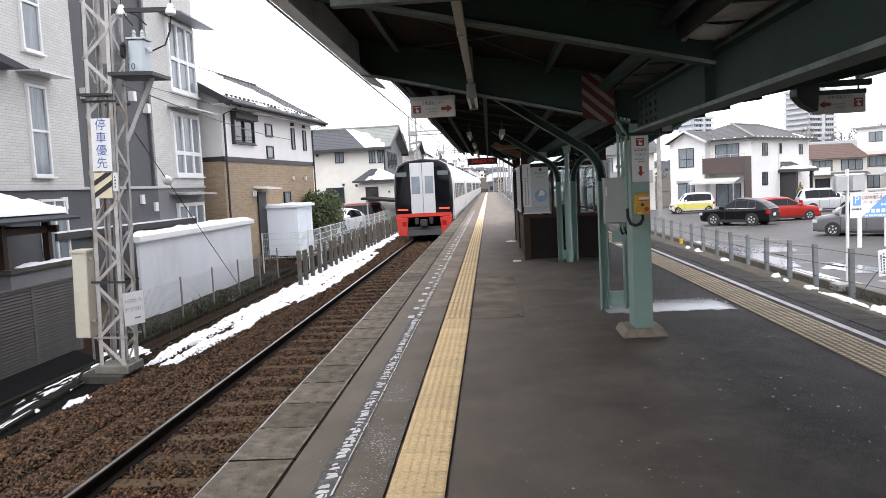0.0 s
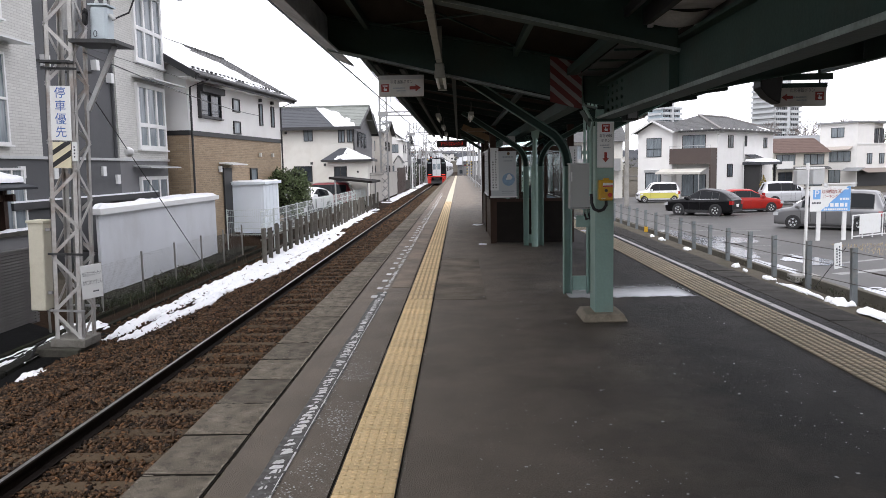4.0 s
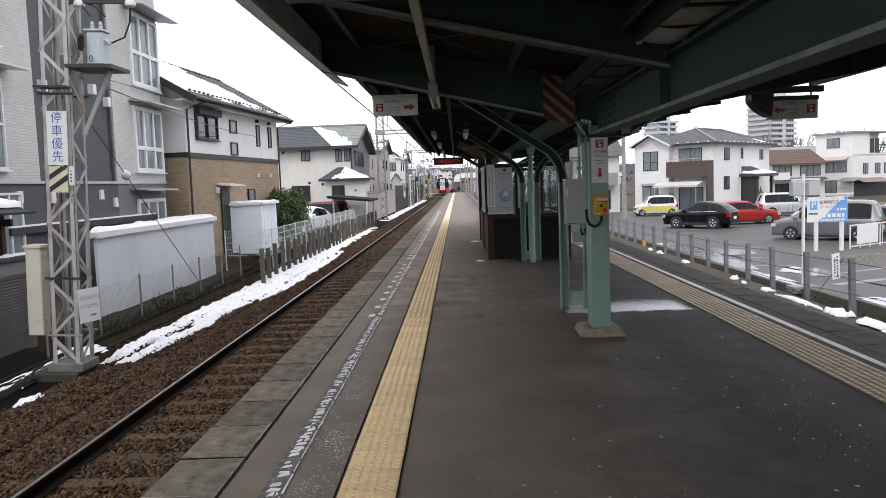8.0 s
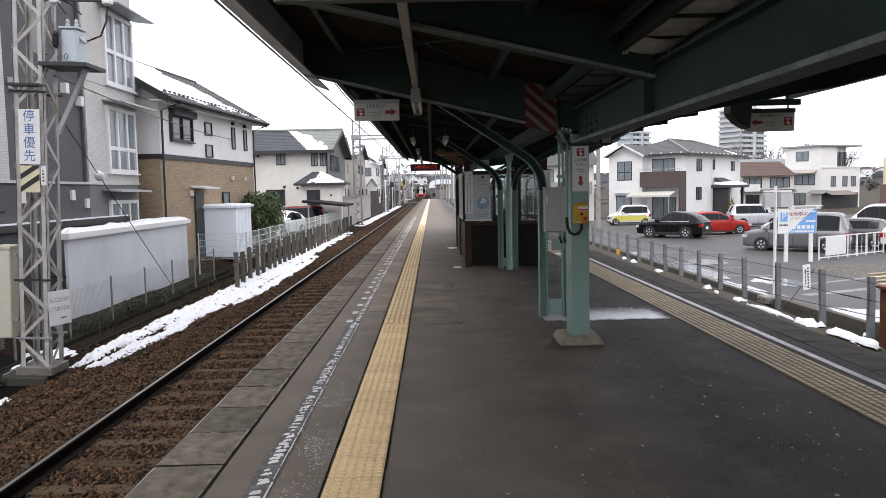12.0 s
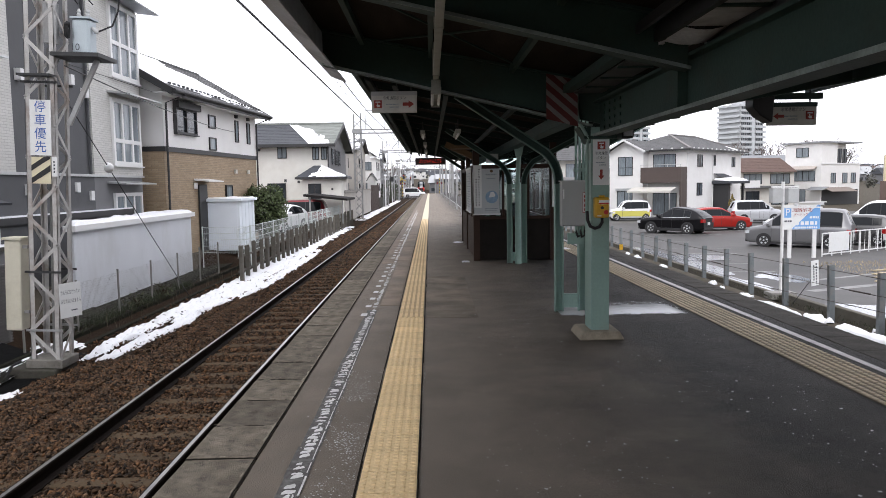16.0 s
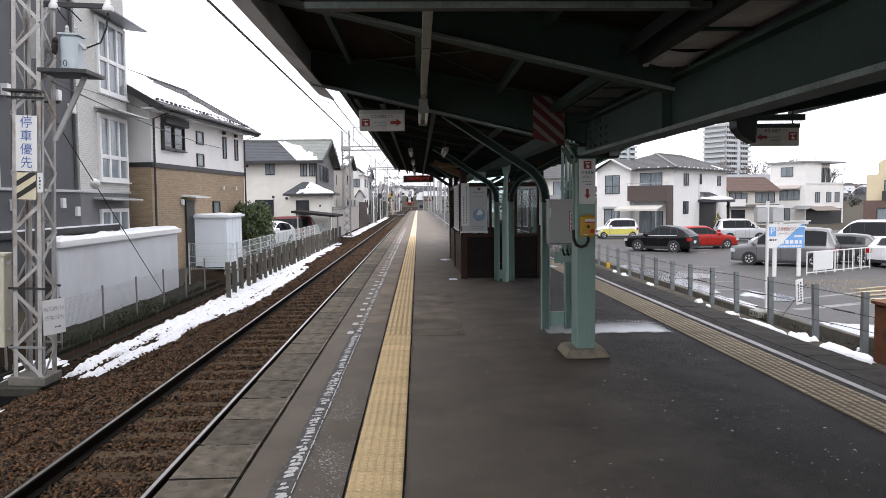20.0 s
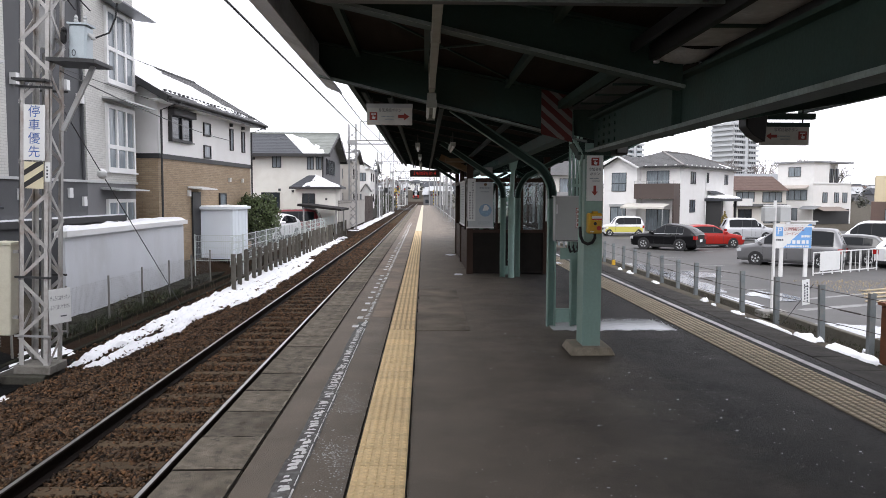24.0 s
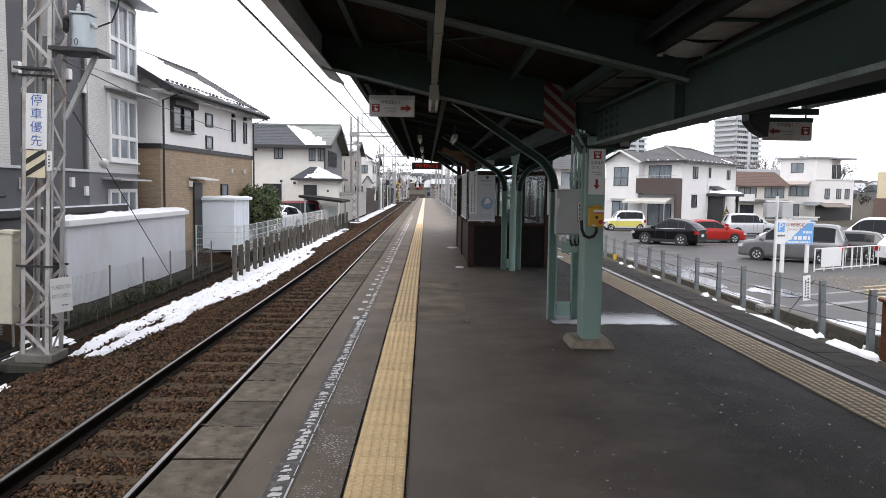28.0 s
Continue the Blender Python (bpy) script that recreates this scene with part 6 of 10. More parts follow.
# ---- masts and wires ----
def lattice(parent, x0, x1, y0, y1, z0, z1, pitch, leg, lace, material):
    """Four angle legs with zigzag lacing on every side."""
    for x, sx in ((x0, 1), (x1, -1)):
        for y, sy in ((y0, 1), (y1, -1)):
            bm = B()
            bx(bm, x, y, z0, x + sx * leg, y + sy * 0.008, z1)
            bx(bm, x, y, z0, x + sx * 0.008, y + sy * leg, z1)
            part("leg", bm, material, parent)
    n = int((z1 - z0) / pitch)
    for side in range(4):
        for i in range(n):
            za, zb = z0 + i * pitch, z0 + (i + 1) * pitch
            f = (i + side) % 2
            if side < 2:
                y = (y0, y1)[side]
                p, q = ((x0, y, za), (x1, y, zb)) if f else ((x1, y, za), (x0, y, zb))
                up = (0, 1, 0)
            else:
                x = (x0, x1)[side - 2]
                p, q = ((x, y0, za), (x, y1, zb)) if f else ((x, y1, za), (x, y0, zb))
                up = (1, 0, 0)
            bm = B()
            bar(bm, p, q, lace, 0.008, up)
            part("lacing_bar", bm, material, parent)


def near_mast():
    ox, oy = -5.385, 10.35
    t = thing("lattice_mast", "galvanised steel lattice mast on a concrete footing", "mast", pose(ox - 0.10, oy, -1.05, 0, 2.2, 0))
    G = 1.05
    bm = B()
    bx(bm, -0.46, -0.34, -0.1, 0.20, 0.30, 0.19)
    part("footing", bm, DARKCONC, t, "weathered concrete footing", 0.015)
    bm = B()
    bx(bm, -0.25, -0.25, 0.19, 0.25, 0.25, 0.31)
    part("base_block", bm, mat("mast_base_concrete", (0.19, 0.18, 0.16), 0.85, var=0.35, scale=6, fine=60, bump=0.4, dirt=(0.08, 0.07, 0.055), dirt_amt=0.7, dirt_scale=4), t, bevel=0.01)
    lattice(t, -0.20, 0.20, -0.20, 0.20, 0.30, 10.5, 0.40, 0.065, 0.045, mat("mast_paint", (0.45, 0.44, 0.425), 0.6, 0.15, var=0.16, scale=5, fine=50, bump=0.15, dirt=(0.20, 0.13, 0.085), dirt_amt=0.75, dirt_scale=2.2, objrand=0.14))
    for z in (0.72, 1.53, 4.10):
        for y in (-0.215, 0.215):
            bm = B()
            bar(bm, (-0.25, y, z), (0.25, y, z), 0.02, 0.03)
            part("strap", bm, STEELDK if z > 1 else GALV, t)
    # plates on the mast
    boxpart("bracket_plate", (-0.24, -0.34, 4.17, 0.20, -0.12, 4.20), STEELDK, t)
    p = boxpart("sign_plate", (-0.115, -0.255, 3.12, 0.165, -0.245, 3.86), SIGNWHITE, t, "white plate with blue characters")
    for k, ch in enumerate("停車優先"):
        writing(ch, 0.165, BLUE, p, pose(0.025, -0.258, 3.77 - 0.178 * k - 0.01, 90), "blue character")
    p = boxpart("hazard_plate", (-0.105, -0.255, 2.74, 0.15, -0.245, 3.10), CREAMPAINT, t, "cream plate with black diagonal stripes")
    for k in range(2):
        bm = B()
        zz = 2.76 + 0.15 * k
        prism(bm, [(-0.105, zz - 0.02), (-0.105, zz + 0.055), (0.15, zz + 0.235), (0.15, zz + 0.15)] if k < 1 else
              [(-0.105, zz - 0.0), (-0.105, zz + 0.075), (0.065, zz + 0.19), (0.15, zz + 0.19), (0.15, zz + 0.17)], "y", -0.259, -0.256)
        part("stripe", bm, BLACK, p)
    boxpart("tag", (0.165, -0.25, 2.84, 0.235, -0.24, 3.10), SIGNWHITE, t, "narrow white tag")
    bars("tag_print", t, pose(0.20, -0.252, 0), [(-0.012, 0.012, 2.90 + 0.045 * k, 0.025) for k in range(4)], INK, 3)
    # small notice board near the foot, slightly turned
    nb = boxpart("notice_board", (0.0, -0.012, 0.0, 0.32, 0.0, 0.48), SIGNWHITE, t, "white notice with handwritten print")
    nb.matrix_basis = pose(0.25, -0.27, 0.895, 0, -3, 60)
    writing("せんろにはぜったい", 0.075, INK, nb, pose(0.16, -0.014, 0.35, 90), "handwritten characters", 0.29)
    writing("おりてはいけません", 0.075, INK, nb, pose(0.16, -0.014, 0.225, 90), "handwritten characters", 0.29)
    bars("notice_print", nb, pose(0, -0.013, 0), [(0.16, 0.25, 0.095, 0.018)], INK, 8)
    # beige equipment cabinet
    bm = B()
    bx(bm, -0.50, -0.26, 0.72, -0.285, 0.02, 1.97)
    c = part("equipment_cabinet", bm, BEIGEBOX, t, "tall beige equipment cabinet", 0.012)
    boxpart("lid", (-0.52, -0.28, 1.965, -0.265, 0.04, 2.0), BEIGEBOX, c)
    boxpart("hinge", (-0.285, -0.2, 1.85, -0.22, -0.16, 1.89), GALV, c)
    boxpart("hinge", (-0.285, -0.2, 0.95, -0.22, -0.16, 0.99), GALV, c)
    # transformer on a shelf
    s = boxpart("shelf", (0.20, -0.32, 4.44, 0.84, 0.28, 4.49), STEELDK, t, "dark steel shelf")
    for y in (-0.02,):
        bm = B()
        bar(bm, (0.30, y, 3.55), (0.70, y, 4.44), 0.05, 0.06)
        part("shelf_strut", bm, GALV, t)
    tank = mat("transformer_paint", (0.44, 0.50, 0.53), 0.5, 0.1, var=0.08, scale=4, bump=0.05)
    bm = B()
    bx(bm, 0.40, -0.12, 4.50, 0.64, 0.12, 4.97)
    tr = part("transformer", bm, tank, t, "pale blue-grey transformer tank", 0.03)
    boxpart("lid", (0.385, -0.135, 4.97, 0.655, 0.135, 4.995), tank, tr)
    for x in (0.45, 0.57):
        bm = B()
        tube(bm, ((x, 0, 4.99), (x, 0, 5.04), (x, 0, 5.06), (x, 0, 5.08), (x, 0, 5.12)), [0.02, 0.032, 0.02, 0.030, 0.012], 10)
        part("bushing", bm, GREYPAINT, tr, "grey porcelain bushing", smooth=True)
    bm = B()
    tube(bm, ((0.64, -0.04, 4.86), (0.69, -0.05, 4.83), (0.72, -0.05, 4.79)), [0.022, 0.035, 0.022], 10)
    part("side_bushing", bm, GREYPAINT, tr, "grey porcelain bushing", smooth=True)
    writing("10", 0.13, INK, tr, pose(0.46, -0.153, 4.58, 90), "painted number")
    bm = B()
    for k, r in enumerate((0.09, 0.11, 0.10)):
        tube(bm, [(0.36 + 0.02 * k, -0.2 + r * math.cos(a) * 0.3, 4.80 + r * math.sin(a)) for a in np.linspace(0, 6.28, 14)], 0.012, 5)
    part("cable_coil", bm, RUBBER, t, "black cable coil")
    boxpart("cross_arm", (0.1, -0.03, 5.36, 1.05, 0.03, 5.42), STEELDK, t)
    for x in (0.28, 1.0):
        bm = B()
        tube(bm, ((x, 0, 5.30), (x, 0, 5.33), (x, 0, 5.37), (x, 0, 5.42), (x, 0, 5.47)), [0.03, 0.07, 0.075, 0.05, 0.03], 12)
        part("insulator", bm, SIGNWHITE, t, "white porcelain insulator", smooth=True)
    bm = B()
    tube(bm, ((1.0, 0, 5.34), (0.98, 0, 5.1), (0.90, 0, 4.9), (0.66, 0, 4.80)), 0.012, 6)
    tube(bm, ((0.64, 0, 5.18), (0.5, 0.0, 5.32), (0.3, 0, 5.40)), 0.010, 6)
    tube(bm, ((0.44, 0, 5.18), (0.36, -0.05, 5.30), (0.28, 0, 5.42), (0.24, 0.1, 6.2)), 0.010, 6)
    tube(bm, ((1.0, 0, 5.47), (0.98, 0.1, 6.2), (0.9, 0.3, 7.2)), 0.012, 6)
    part("lead_wire", bm, RUBBER, t)
    boxpart("switch_box", (-0.02, -0.05, 4.65, 0.12, 0.12, 5.2), GALV, t)
    bm = B()
    tube(bm, ((-0.02, 0.1, 0.3), (-0.02, 0.1, 4.6)), 0.03, 8)
    tube(bm, ((0.06, 0.12, 0.3), (0.06, 0.12, 4.4)), 0.02, 8)
    part("conduit", bm, mat("dull_conduit", (0.16, 0.16, 0.155), 0.7, var=0.15, bump=0.05), t)
    bm = B()
    tube(bm, ((-0.30, -0.28, 0.3), (-0.34, -0.42, 0.27), (-0.40, -0.5, 0.1), (-0.42, -0.52, -0.1)), 0.018, 6)
    part("earth_cable", bm, RUBBER, t)
    # guy wire with its strain insulator
    g = thing("guy_wire", "thin steel guy wire with a white strain insulator", "wire", pose(0, 0, 0))
    a, b = Vector((-5.1, 10.5, 2.75)), Vector((-5.86, 17.6, -1.0))
    tubepart("wire", (a, b), 0.008, STEELDK, g, seg=5)
    mid = a.lerp(b, 0.215)
    d = (b - a).normalized()
    bm = B()
    tube(bm, [mid + d * q for q in (-0.10, -0.07, 0.0, 0.06, 0.10)], [0.025, 0.06, 0.08, 0.065, 0.025], 12)
    part("insulator", bm, SIGNWHITE, g, "white porcelain ball", smooth=True)


near_mast()


def portal_mast(y, x=-5.55, top=7.05, beam=5.57, w=0.60):
    t = thing("catenary_mast", "galvanised lattice catenary mast with a portal beam over the track", "mast", pose(x, y, -1.0), "catenary masts")
    boxpart("footing", (-0.42, -0.42, -0.1, 0.42, 0.42, 0.10), CONCRETE, t)
    lattice(t, -w / 2, w / 2, -w / 2, w / 2, 0.1, top + 1, 0.62, 0.07, 0.06, GALV)
    for z in (beam + 1, beam + 1.27):
        bm = B()
        for yy in (-0.2, 0.2):
            bar(bm, (0, yy, z), (8.2, yy, z), 0.07, 0.07)
        part("portal_beam", bm, GALV, t)
    for k in range(10):
        bm = B()
        xa, xb = 0.3 + 0.79 * k, 0.3 + 0.79 * (k + 1)
        za, zb = (beam + 1, beam + 1.27) if k % 2 else (beam + 1.27, beam + 1)
        bar(bm, (xa, -0.2, za), (xb, -0.2, zb), 0.03, 0.03)
        part("brace", bm, GALV, t)
    # light frame above the beam that carries the feeders
    for x1 in (0.62, 2.05):
        tubepart("feeder_post", ((x1, 0, beam + 1.27), (x1, 0, beam + 2.75)), 0.03, GALV, t, seg=6)
    tubepart("feeder_bar", ((0.62, 0, beam + 2.7), (2.05, 0, beam + 2.7)), 0.03, GALV, t, seg=6)
    tubepart("far_post", ((8.2, 0, 0), (8.2, 0, top + 1)), 0.13, GALV, t)
    bm = B()
    tube(bm, ((3.1, 0, beam + 1), (3.1, 0, beam + 0.4), (2.6, 0, beam - 0.2)), 0.03, 6)
    tube(bm, ((3.1, 0, beam + 0.5), (3.15, 0, beam - 0.55)), 0.02, 6)
    part("registration_arm", bm, STEELDK, t)
    boxpart("gantry_box", (-0.36, -0.33, beam + 0.97, 0.36, 0.33, beam + 1.30), GALV, t)


for yy in (57.2, 92.0, 128.0, 165.0, 205.0):
    portal_mast(yy)


def wires():
    w = thing("overhead_wires", "dark overhead line: messenger, contact wire and feeders", "wires")
    def sag(name, pts, r, drop=0.0):
        line = []
        for (x0, y0, z0), (x1, y1, z1) in zip(pts, pts[1:]):
            for i in range(8):
                t = i / 8
                line.append((x0 + (x1 - x0) * t, y0 + (y1 - y0) * t, z0 + (z1 - z0) * t - drop * 4 * t * (1 - t)))
        line.append(pts[-1])
        tubepart(name, line, r, STEELDK, w, seg=5)
    ys = (-30.0, 10.3, 57.2, 92.0, 128.0, 165.0, 205.0, 260.0)
    sag("messenger_wire", [(TRACK_X, y, 5.55) for y in ys], 0.020, 0.5)
    sag("contact_wire", [(TRACK_X + 0.05, y, 4.36) for y in ys], 0.020)
    bm = B()
    for y in np.arange(45, 200, 5.0):
        tube(bm, ((TRACK_X, y, 5.3), (TRACK_X + 0.04, y, 4.37)), 0.006, 4)
    part("dropper", bm, STEELDK, w)["kind"] = "stuff"
    sag("feeder_wire", [(-5.2, y, 9.4 if y < 20 else 7.0) for y in ys], 0.013, 0.4)
    sag("feeder_wire", [(-3.6, y, 9.2 if y < 20 else 7.0) for y in ys], 0.013, 0.4)
    sag("service_wire", [(-5.1, 10.4, 3.3), (-8.2, 34.0, 4.0)], 0.010, 0.2)
    sag("service_wire", [(-8.7, 18.0, 4.6), (-6.2, 57.0, 5.2)], 0.008, 0.4)


wires()


# ---- cars ----
CAR_GLASS = mat("car_glass", (0.010, 0.012, 0.014), 0.04, 0.0, var=0.1, bump=0.0, spec=0.22)
TYRE = mat("tyre_rubber", (0.02, 0.02, 0.021), 0.8, var=0.15, scale=20, bump=0.1)
ALLOY = mat("alloy_rim", (0.58, 0.59, 0.60), 0.35, 0.2, var=0.08, bump=0.0)
TAIL = mat("tail_lamp_red", (0.33, 0.012, 0.012), 0.15, var=0.05, bump=0.0)
LAMP = mat("head_lamp_lens", (0.62, 0.64, 0.66), 0.1, 0.3, var=0.08, bump=0.0)
PLASTIC = mat("black_plastic", (0.022, 0.022, 0.023), 0.6, var=0.1, bump=0.05)


def paint(name, color, metal=0.2, spec=0.2):
    return mat(name, color, 0.30, metal, var=0.03, scale=2, fine=8, bump=0.0, spec=spec, coat=0.3)


def wheel_parts(parent, x, y, r, side):
    w = 0.21
    prof = [(r * 0.62, -w / 2), (r * 0.93, -w / 2), (r, -w * 0.34), (r, w * 0.34), (r * 0.93, w / 2), (r * 0.62, w / 2)]
    bm = B()
    n = 22
    rings = [[bm.verts.new((x + rr * math.cos(a), y + t, r + rr * math.sin(a))) for rr, t in prof] for a in (k * math.tau / n for k in range(n))]
    for i in range(n):
        for k in range(len(prof)):
            a, b = rings[i], rings[(i + 1) % n]
            bm.faces.new((a[k], b[k], b[(k + 1) % 6], a[(k + 1) % 6]))
    wh = part("wheel", bm, TYRE, parent, "black tyre", smooth=True)
    bm = B()
    yo = y + side * (w / 2 - 0.035)
    tube(bm, ((x, yo - side * 0.05, r), (x, yo - side * 0.045, r)), r * 0.63, 20)
    part("brake_dish", bm, STEELDK, wh, "dark wheel well")
    bm = B()
    tube(bm, ((x, yo - side * 0.04, r), (x, yo + side * 0.03, r)), r * 0.14, 10)
    for k in range(5):
        a = k * math.tau / 5 + 0.3
        p = Vector((x + math.cos(a) * r * 0.1, yo, r + math.sin(a) * r * 0.1))
        q = Vector((x + math.cos(a) * r * 0.60, yo + side * 0.012, r + math.sin(a) * r * 0.60))
        bar(bm, p, q, 0.075, 0.03, (0, 1, 0))
    ringp = [(x + r * 0.61 * math.cos(a), yo + side * 0.01, r + r * 0.61 * math.sin(a)) for a in np.linspace(0, math.tau, 25)]
    tube(bm, ringp, 0.016, 5, False)
    part("rim", bm, ALLOY, wh, "silver alloy rim")


def car(label, m, body, L, W, belt, roof, side_win, wheels, r=0.31, clear=0.20, lower=None, two_tone=None, group="parked cars", name="car", front_low=0.40, category="car"):
    """A parked car. belt: shoulder line (x, z) from tail to nose; roof: cabin line from rear glass foot to windscreen foot;
    side_win: (x0, x1) of each side pane; wheels: rear and front axle."""
    c = thing(name, label, category, m, group)
    hw = W / 2
    roof_x0, roof_x1 = roof[0][0], roof[-1][0]
    xs = [-L / 2 + L * (0.5 - 0.5 * math.cos(math.pi * k / 44)) for k in range(45)]

    def soft(line, x, w=0.13):
        """The line with its corners rounded off."""
        return sum(lerp_line(line, x + w * q) * g for q, g in ((-1, 1), (-0.5, 2), (0, 3), (0.5, 2), (1, 1))) / 9

    def taper(x):
        e = abs(2 * x / L)
        return 1 - 0.05 * e ** 2 - 0.13 * e ** 9

    def section(x):
        """Half a cross section from the sill to the middle of the roof: bowed flank, shoulder, leaning side glass, arched roof."""
        t = taper(x)
        zb = soft(belt, x)
        inside = roof_x0 < x < roof_x1
        zr = max(zb + 0.015, soft(roof, x)) if inside else zb + 0.02
        f = min(1.0, (zr - zb) / 0.45)
        end = max(0, abs(2 * x / L) - 0.90) / 0.10
        z0 = clear + 0.12 * end * end
        wr = hw * t * (0.92 - 0.17 * f)
        w = hw * t
        return [(w * 0.90, z0), (w * 0.965, z0 + 0.06), (w * 0.985, z0 + 0.16), (w * 0.992, z0 + 0.6 * (zb - z0)), (w, zb - 0.17), (w * 0.985, zb - 0.06), (w * 0.945, zb),
                (wr, zr - 0.075 * f - 0.006), (wr * 0.95, zr - 0.028 * f - 0.003), (wr * 0.80, zr), (wr * 0.4, zr + 0.022), (0, zr + 0.028)]
    bm = B()
    rings = []
    for x in xs:
        s = section(x)
        pts = [(x, y, z) for y, z in s] + [(x, -y, z) for y, z in s[-2::-1]]
        rings.append([bm.verts.new(p) for p in pts])
    n = len(rings[0])
    for a, b in zip(rings, rings[1:]):
        for k in range(n):
            bm.faces.new((a[k], a[(k + 1) % n], b[(k + 1) % n], b[k]))
    bm.faces.new(rings[0][::-1]), bm.faces.new(rings[-1])
    part("body", bm, body, c, smooth=True)

    def side_pt(x, t, sgn, off=0.006):
        s = section(x)
        (ya, za), (yb, zb) = s[6], s[7]
        return (x, sgn * (ya + (yb - ya) * t + off), za + (zb - za) * t + off * 0.4)

    def strip(xa, xb, t0, t1, sgn, off, k=8):
        bm = B()
        lo = [bm.verts.new(side_pt(xa + (xb - xa) * i / k, t0, sgn, off)) for i in range(k + 1)]
        hi = [bm.verts.new(side_pt(xa + (xb - xa) * i / k, t1, sgn, off)) for i in range(k + 1)]
        for i in range(k):
            bm.faces.new((lo[i], lo[i + 1], hi[i + 1], hi[i]))
        return bm
    for sgn in (-1, 1):
        part("window_band", strip(side_win[0][0] - 0.03, side_win[-1][1] + 0.03, 0.06, 0.97, sgn, 0.004, 24), PLASTIC, c, "black window surround")
        for i, (xa, xb) in enumerate(side_win):
            xa = xa if i == 0 else (xa + side_win[i - 1][1]) / 2 + 0.018
            xb = xb if i == len(side_win) - 1 else (xb + side_win[i + 1][0]) / 2 - 0.018
            part("side_window", strip(xa, xb, 0.11, 0.93, sgn, 0.009), CAR_GLASS, c, "dark side window")
        part("belt_trim", strip(side_win[0][0] - 0.03, side_win[-1][1] + 0.03, 0.02, 0.07, sgn, 0.008, 24), ALLOY if body is P_BLACK else PLASTIC, c)
    for nm, xf, xt in (("windscreen", roof[-1][0], roof[-2][0]), ("rear_window", roof[0][0], roof[1][0])):
        bm = B()
        k = 7
        rows_ = []
        for i in range(k + 1):
            t = 0.06 + 0.84 * i / k
            x = xf + (xt - xf) * t
            s = section(x)
            y, z = s[8][0], max(s[9][1], soft(belt, x) + 0.02)
            dx = 0.012 if xf > xt else -0.012
            rows_.append([bm.verts.new((x + dx - dx * 2.5 * abs(q), q * y * 0.97, z + 0.030 - 0.035 * q * q)) for q in (-1, -0.75, -0.4, 0, 0.4, 0.75, 1)])
        for a, b in zip(rows_, rows_[1:]):
            for q in range(6):
                bm.faces.new((a[q], a[q + 1], b[q + 1], b[q]))
        part(nm, bm, CAR_GLASS, c, "dark glass", smooth=True)
    for x in wheels:
        for sgn in (-1, 1):
            bm = B()
            tube(bm, ((x, sgn * hw * 0.80, r), (x, sgn * (hw * taper(x) + 0.006), r)), r * 1.12, 24)
            part("wheel_arch", bm, PLASTIC, c)
            wheel_parts(c, x, sgn * (hw * taper(x) - 0.085), r, sgn)
    for sgn in (-1, 1):
        # door seams and a dark sill
        for xa in [side_win[0][1]] + [w[1] for w in side_win[1:]]:
            y0, y1 = sorted((sgn * (hw * taper(xa) - 0.02), sgn * (hw * taper(xa) + 0.003)))
            boxpart("door_seam", (xa + 0.03, y0, clear + 0.16, xa + 0.042, y1, lerp_line(belt, xa) - 0.10), PLASTIC, c)
        y0, y1 = sorted((sgn * hw * 0.90, sgn * (hw * 0.985)))
        boxpart("rocker", (wheels[0] + r, y0, clear - 0.04, wheels[1] - r, y1, clear + 0.05), PLASTIC, c)
    if lower:
        for sgn in (-1, 1):
            boxpart("sill", (wheels[0] + r * 1.2, sgn * hw * 0.97 - 0.02, clear + 0.0, wheels[1] - r * 1.2, sgn * hw * 0.97 + 0.025, clear + 0.14), lower, c)
    if two_tone:
        for sgn in (-1, 1):
            bm = B()
            k = 10
            xa, xb = -L / 2 * 0.93, L / 2 * 0.93
            zt = two_tone[1]
            pts = [xa + (xb - xa) * i / k for i in range(k + 1)]
            lo = [bm.verts.new((x, sgn * (hw * taper(x) + 0.004), clear + 0.16)) for x in pts]
            hi = [bm.verts.new((x, sgn * (hw * taper(x) + 0.004), zt)) for x in pts]
            for i in range(k):
                bm.faces.new((lo[i], lo[i + 1], hi[i + 1], hi[i]))
            part("lower_panel", bm, two_tone[0], c, "yellow lower body")
    zb0, zb1 = lerp_line(belt, -L / 2 + 0.1), lerp_line(belt, L / 2 - 0.1)
    for sgn in (-1, 1):
        y0, y1 = sorted((sgn * hw * 0.52, sgn * hw * 0.90))
        boxpart("tail_lamp", (-L / 2 - 0.012, y0, zb0 - 0.30, -L / 2 + 0.16, y1, zb0 - 0.08), TAIL, c, "red tail lamp")
        boxpart("head_lamp", (L / 2 - 0.22, y0, zb1 - 0.19, L / 2 + 0.008, y1, zb1 - 0.04), LAMP, c, "clear head lamp")
        y0, y1 = sorted((sgn * (hw * 0.93), sgn * (hw + 0.17)))
        bm = B()
        bx(bm, roof[-1][0] - 0.42, y0, lerp_line(belt, roof[-1][0]) + 0.02, roof[-1][0] - 0.27, y1, lerp_line(belt, roof[-1][0]) + 0.17)
        part("mirror", bm, body, c, bevel=0.03)
        for xa in [s[1] for s in side_win[:-1]][:2]:
            y0, y1 = sorted((sgn * hw * 0.975, sgn * (hw + 0.012)))
            boxpart("door_handle", (xa + 0.12, y0, lerp_line(belt, xa) - 0.16, xa + 0.30, y1, lerp_line(belt, xa) - 0.12), body, c)
    boxpart("front_bumper", (L / 2 - 0.10, -hw * 0.72, clear + 0.02, L / 2 + 0.015, hw * 0.72, clear + 0.16), PLASTIC, c)
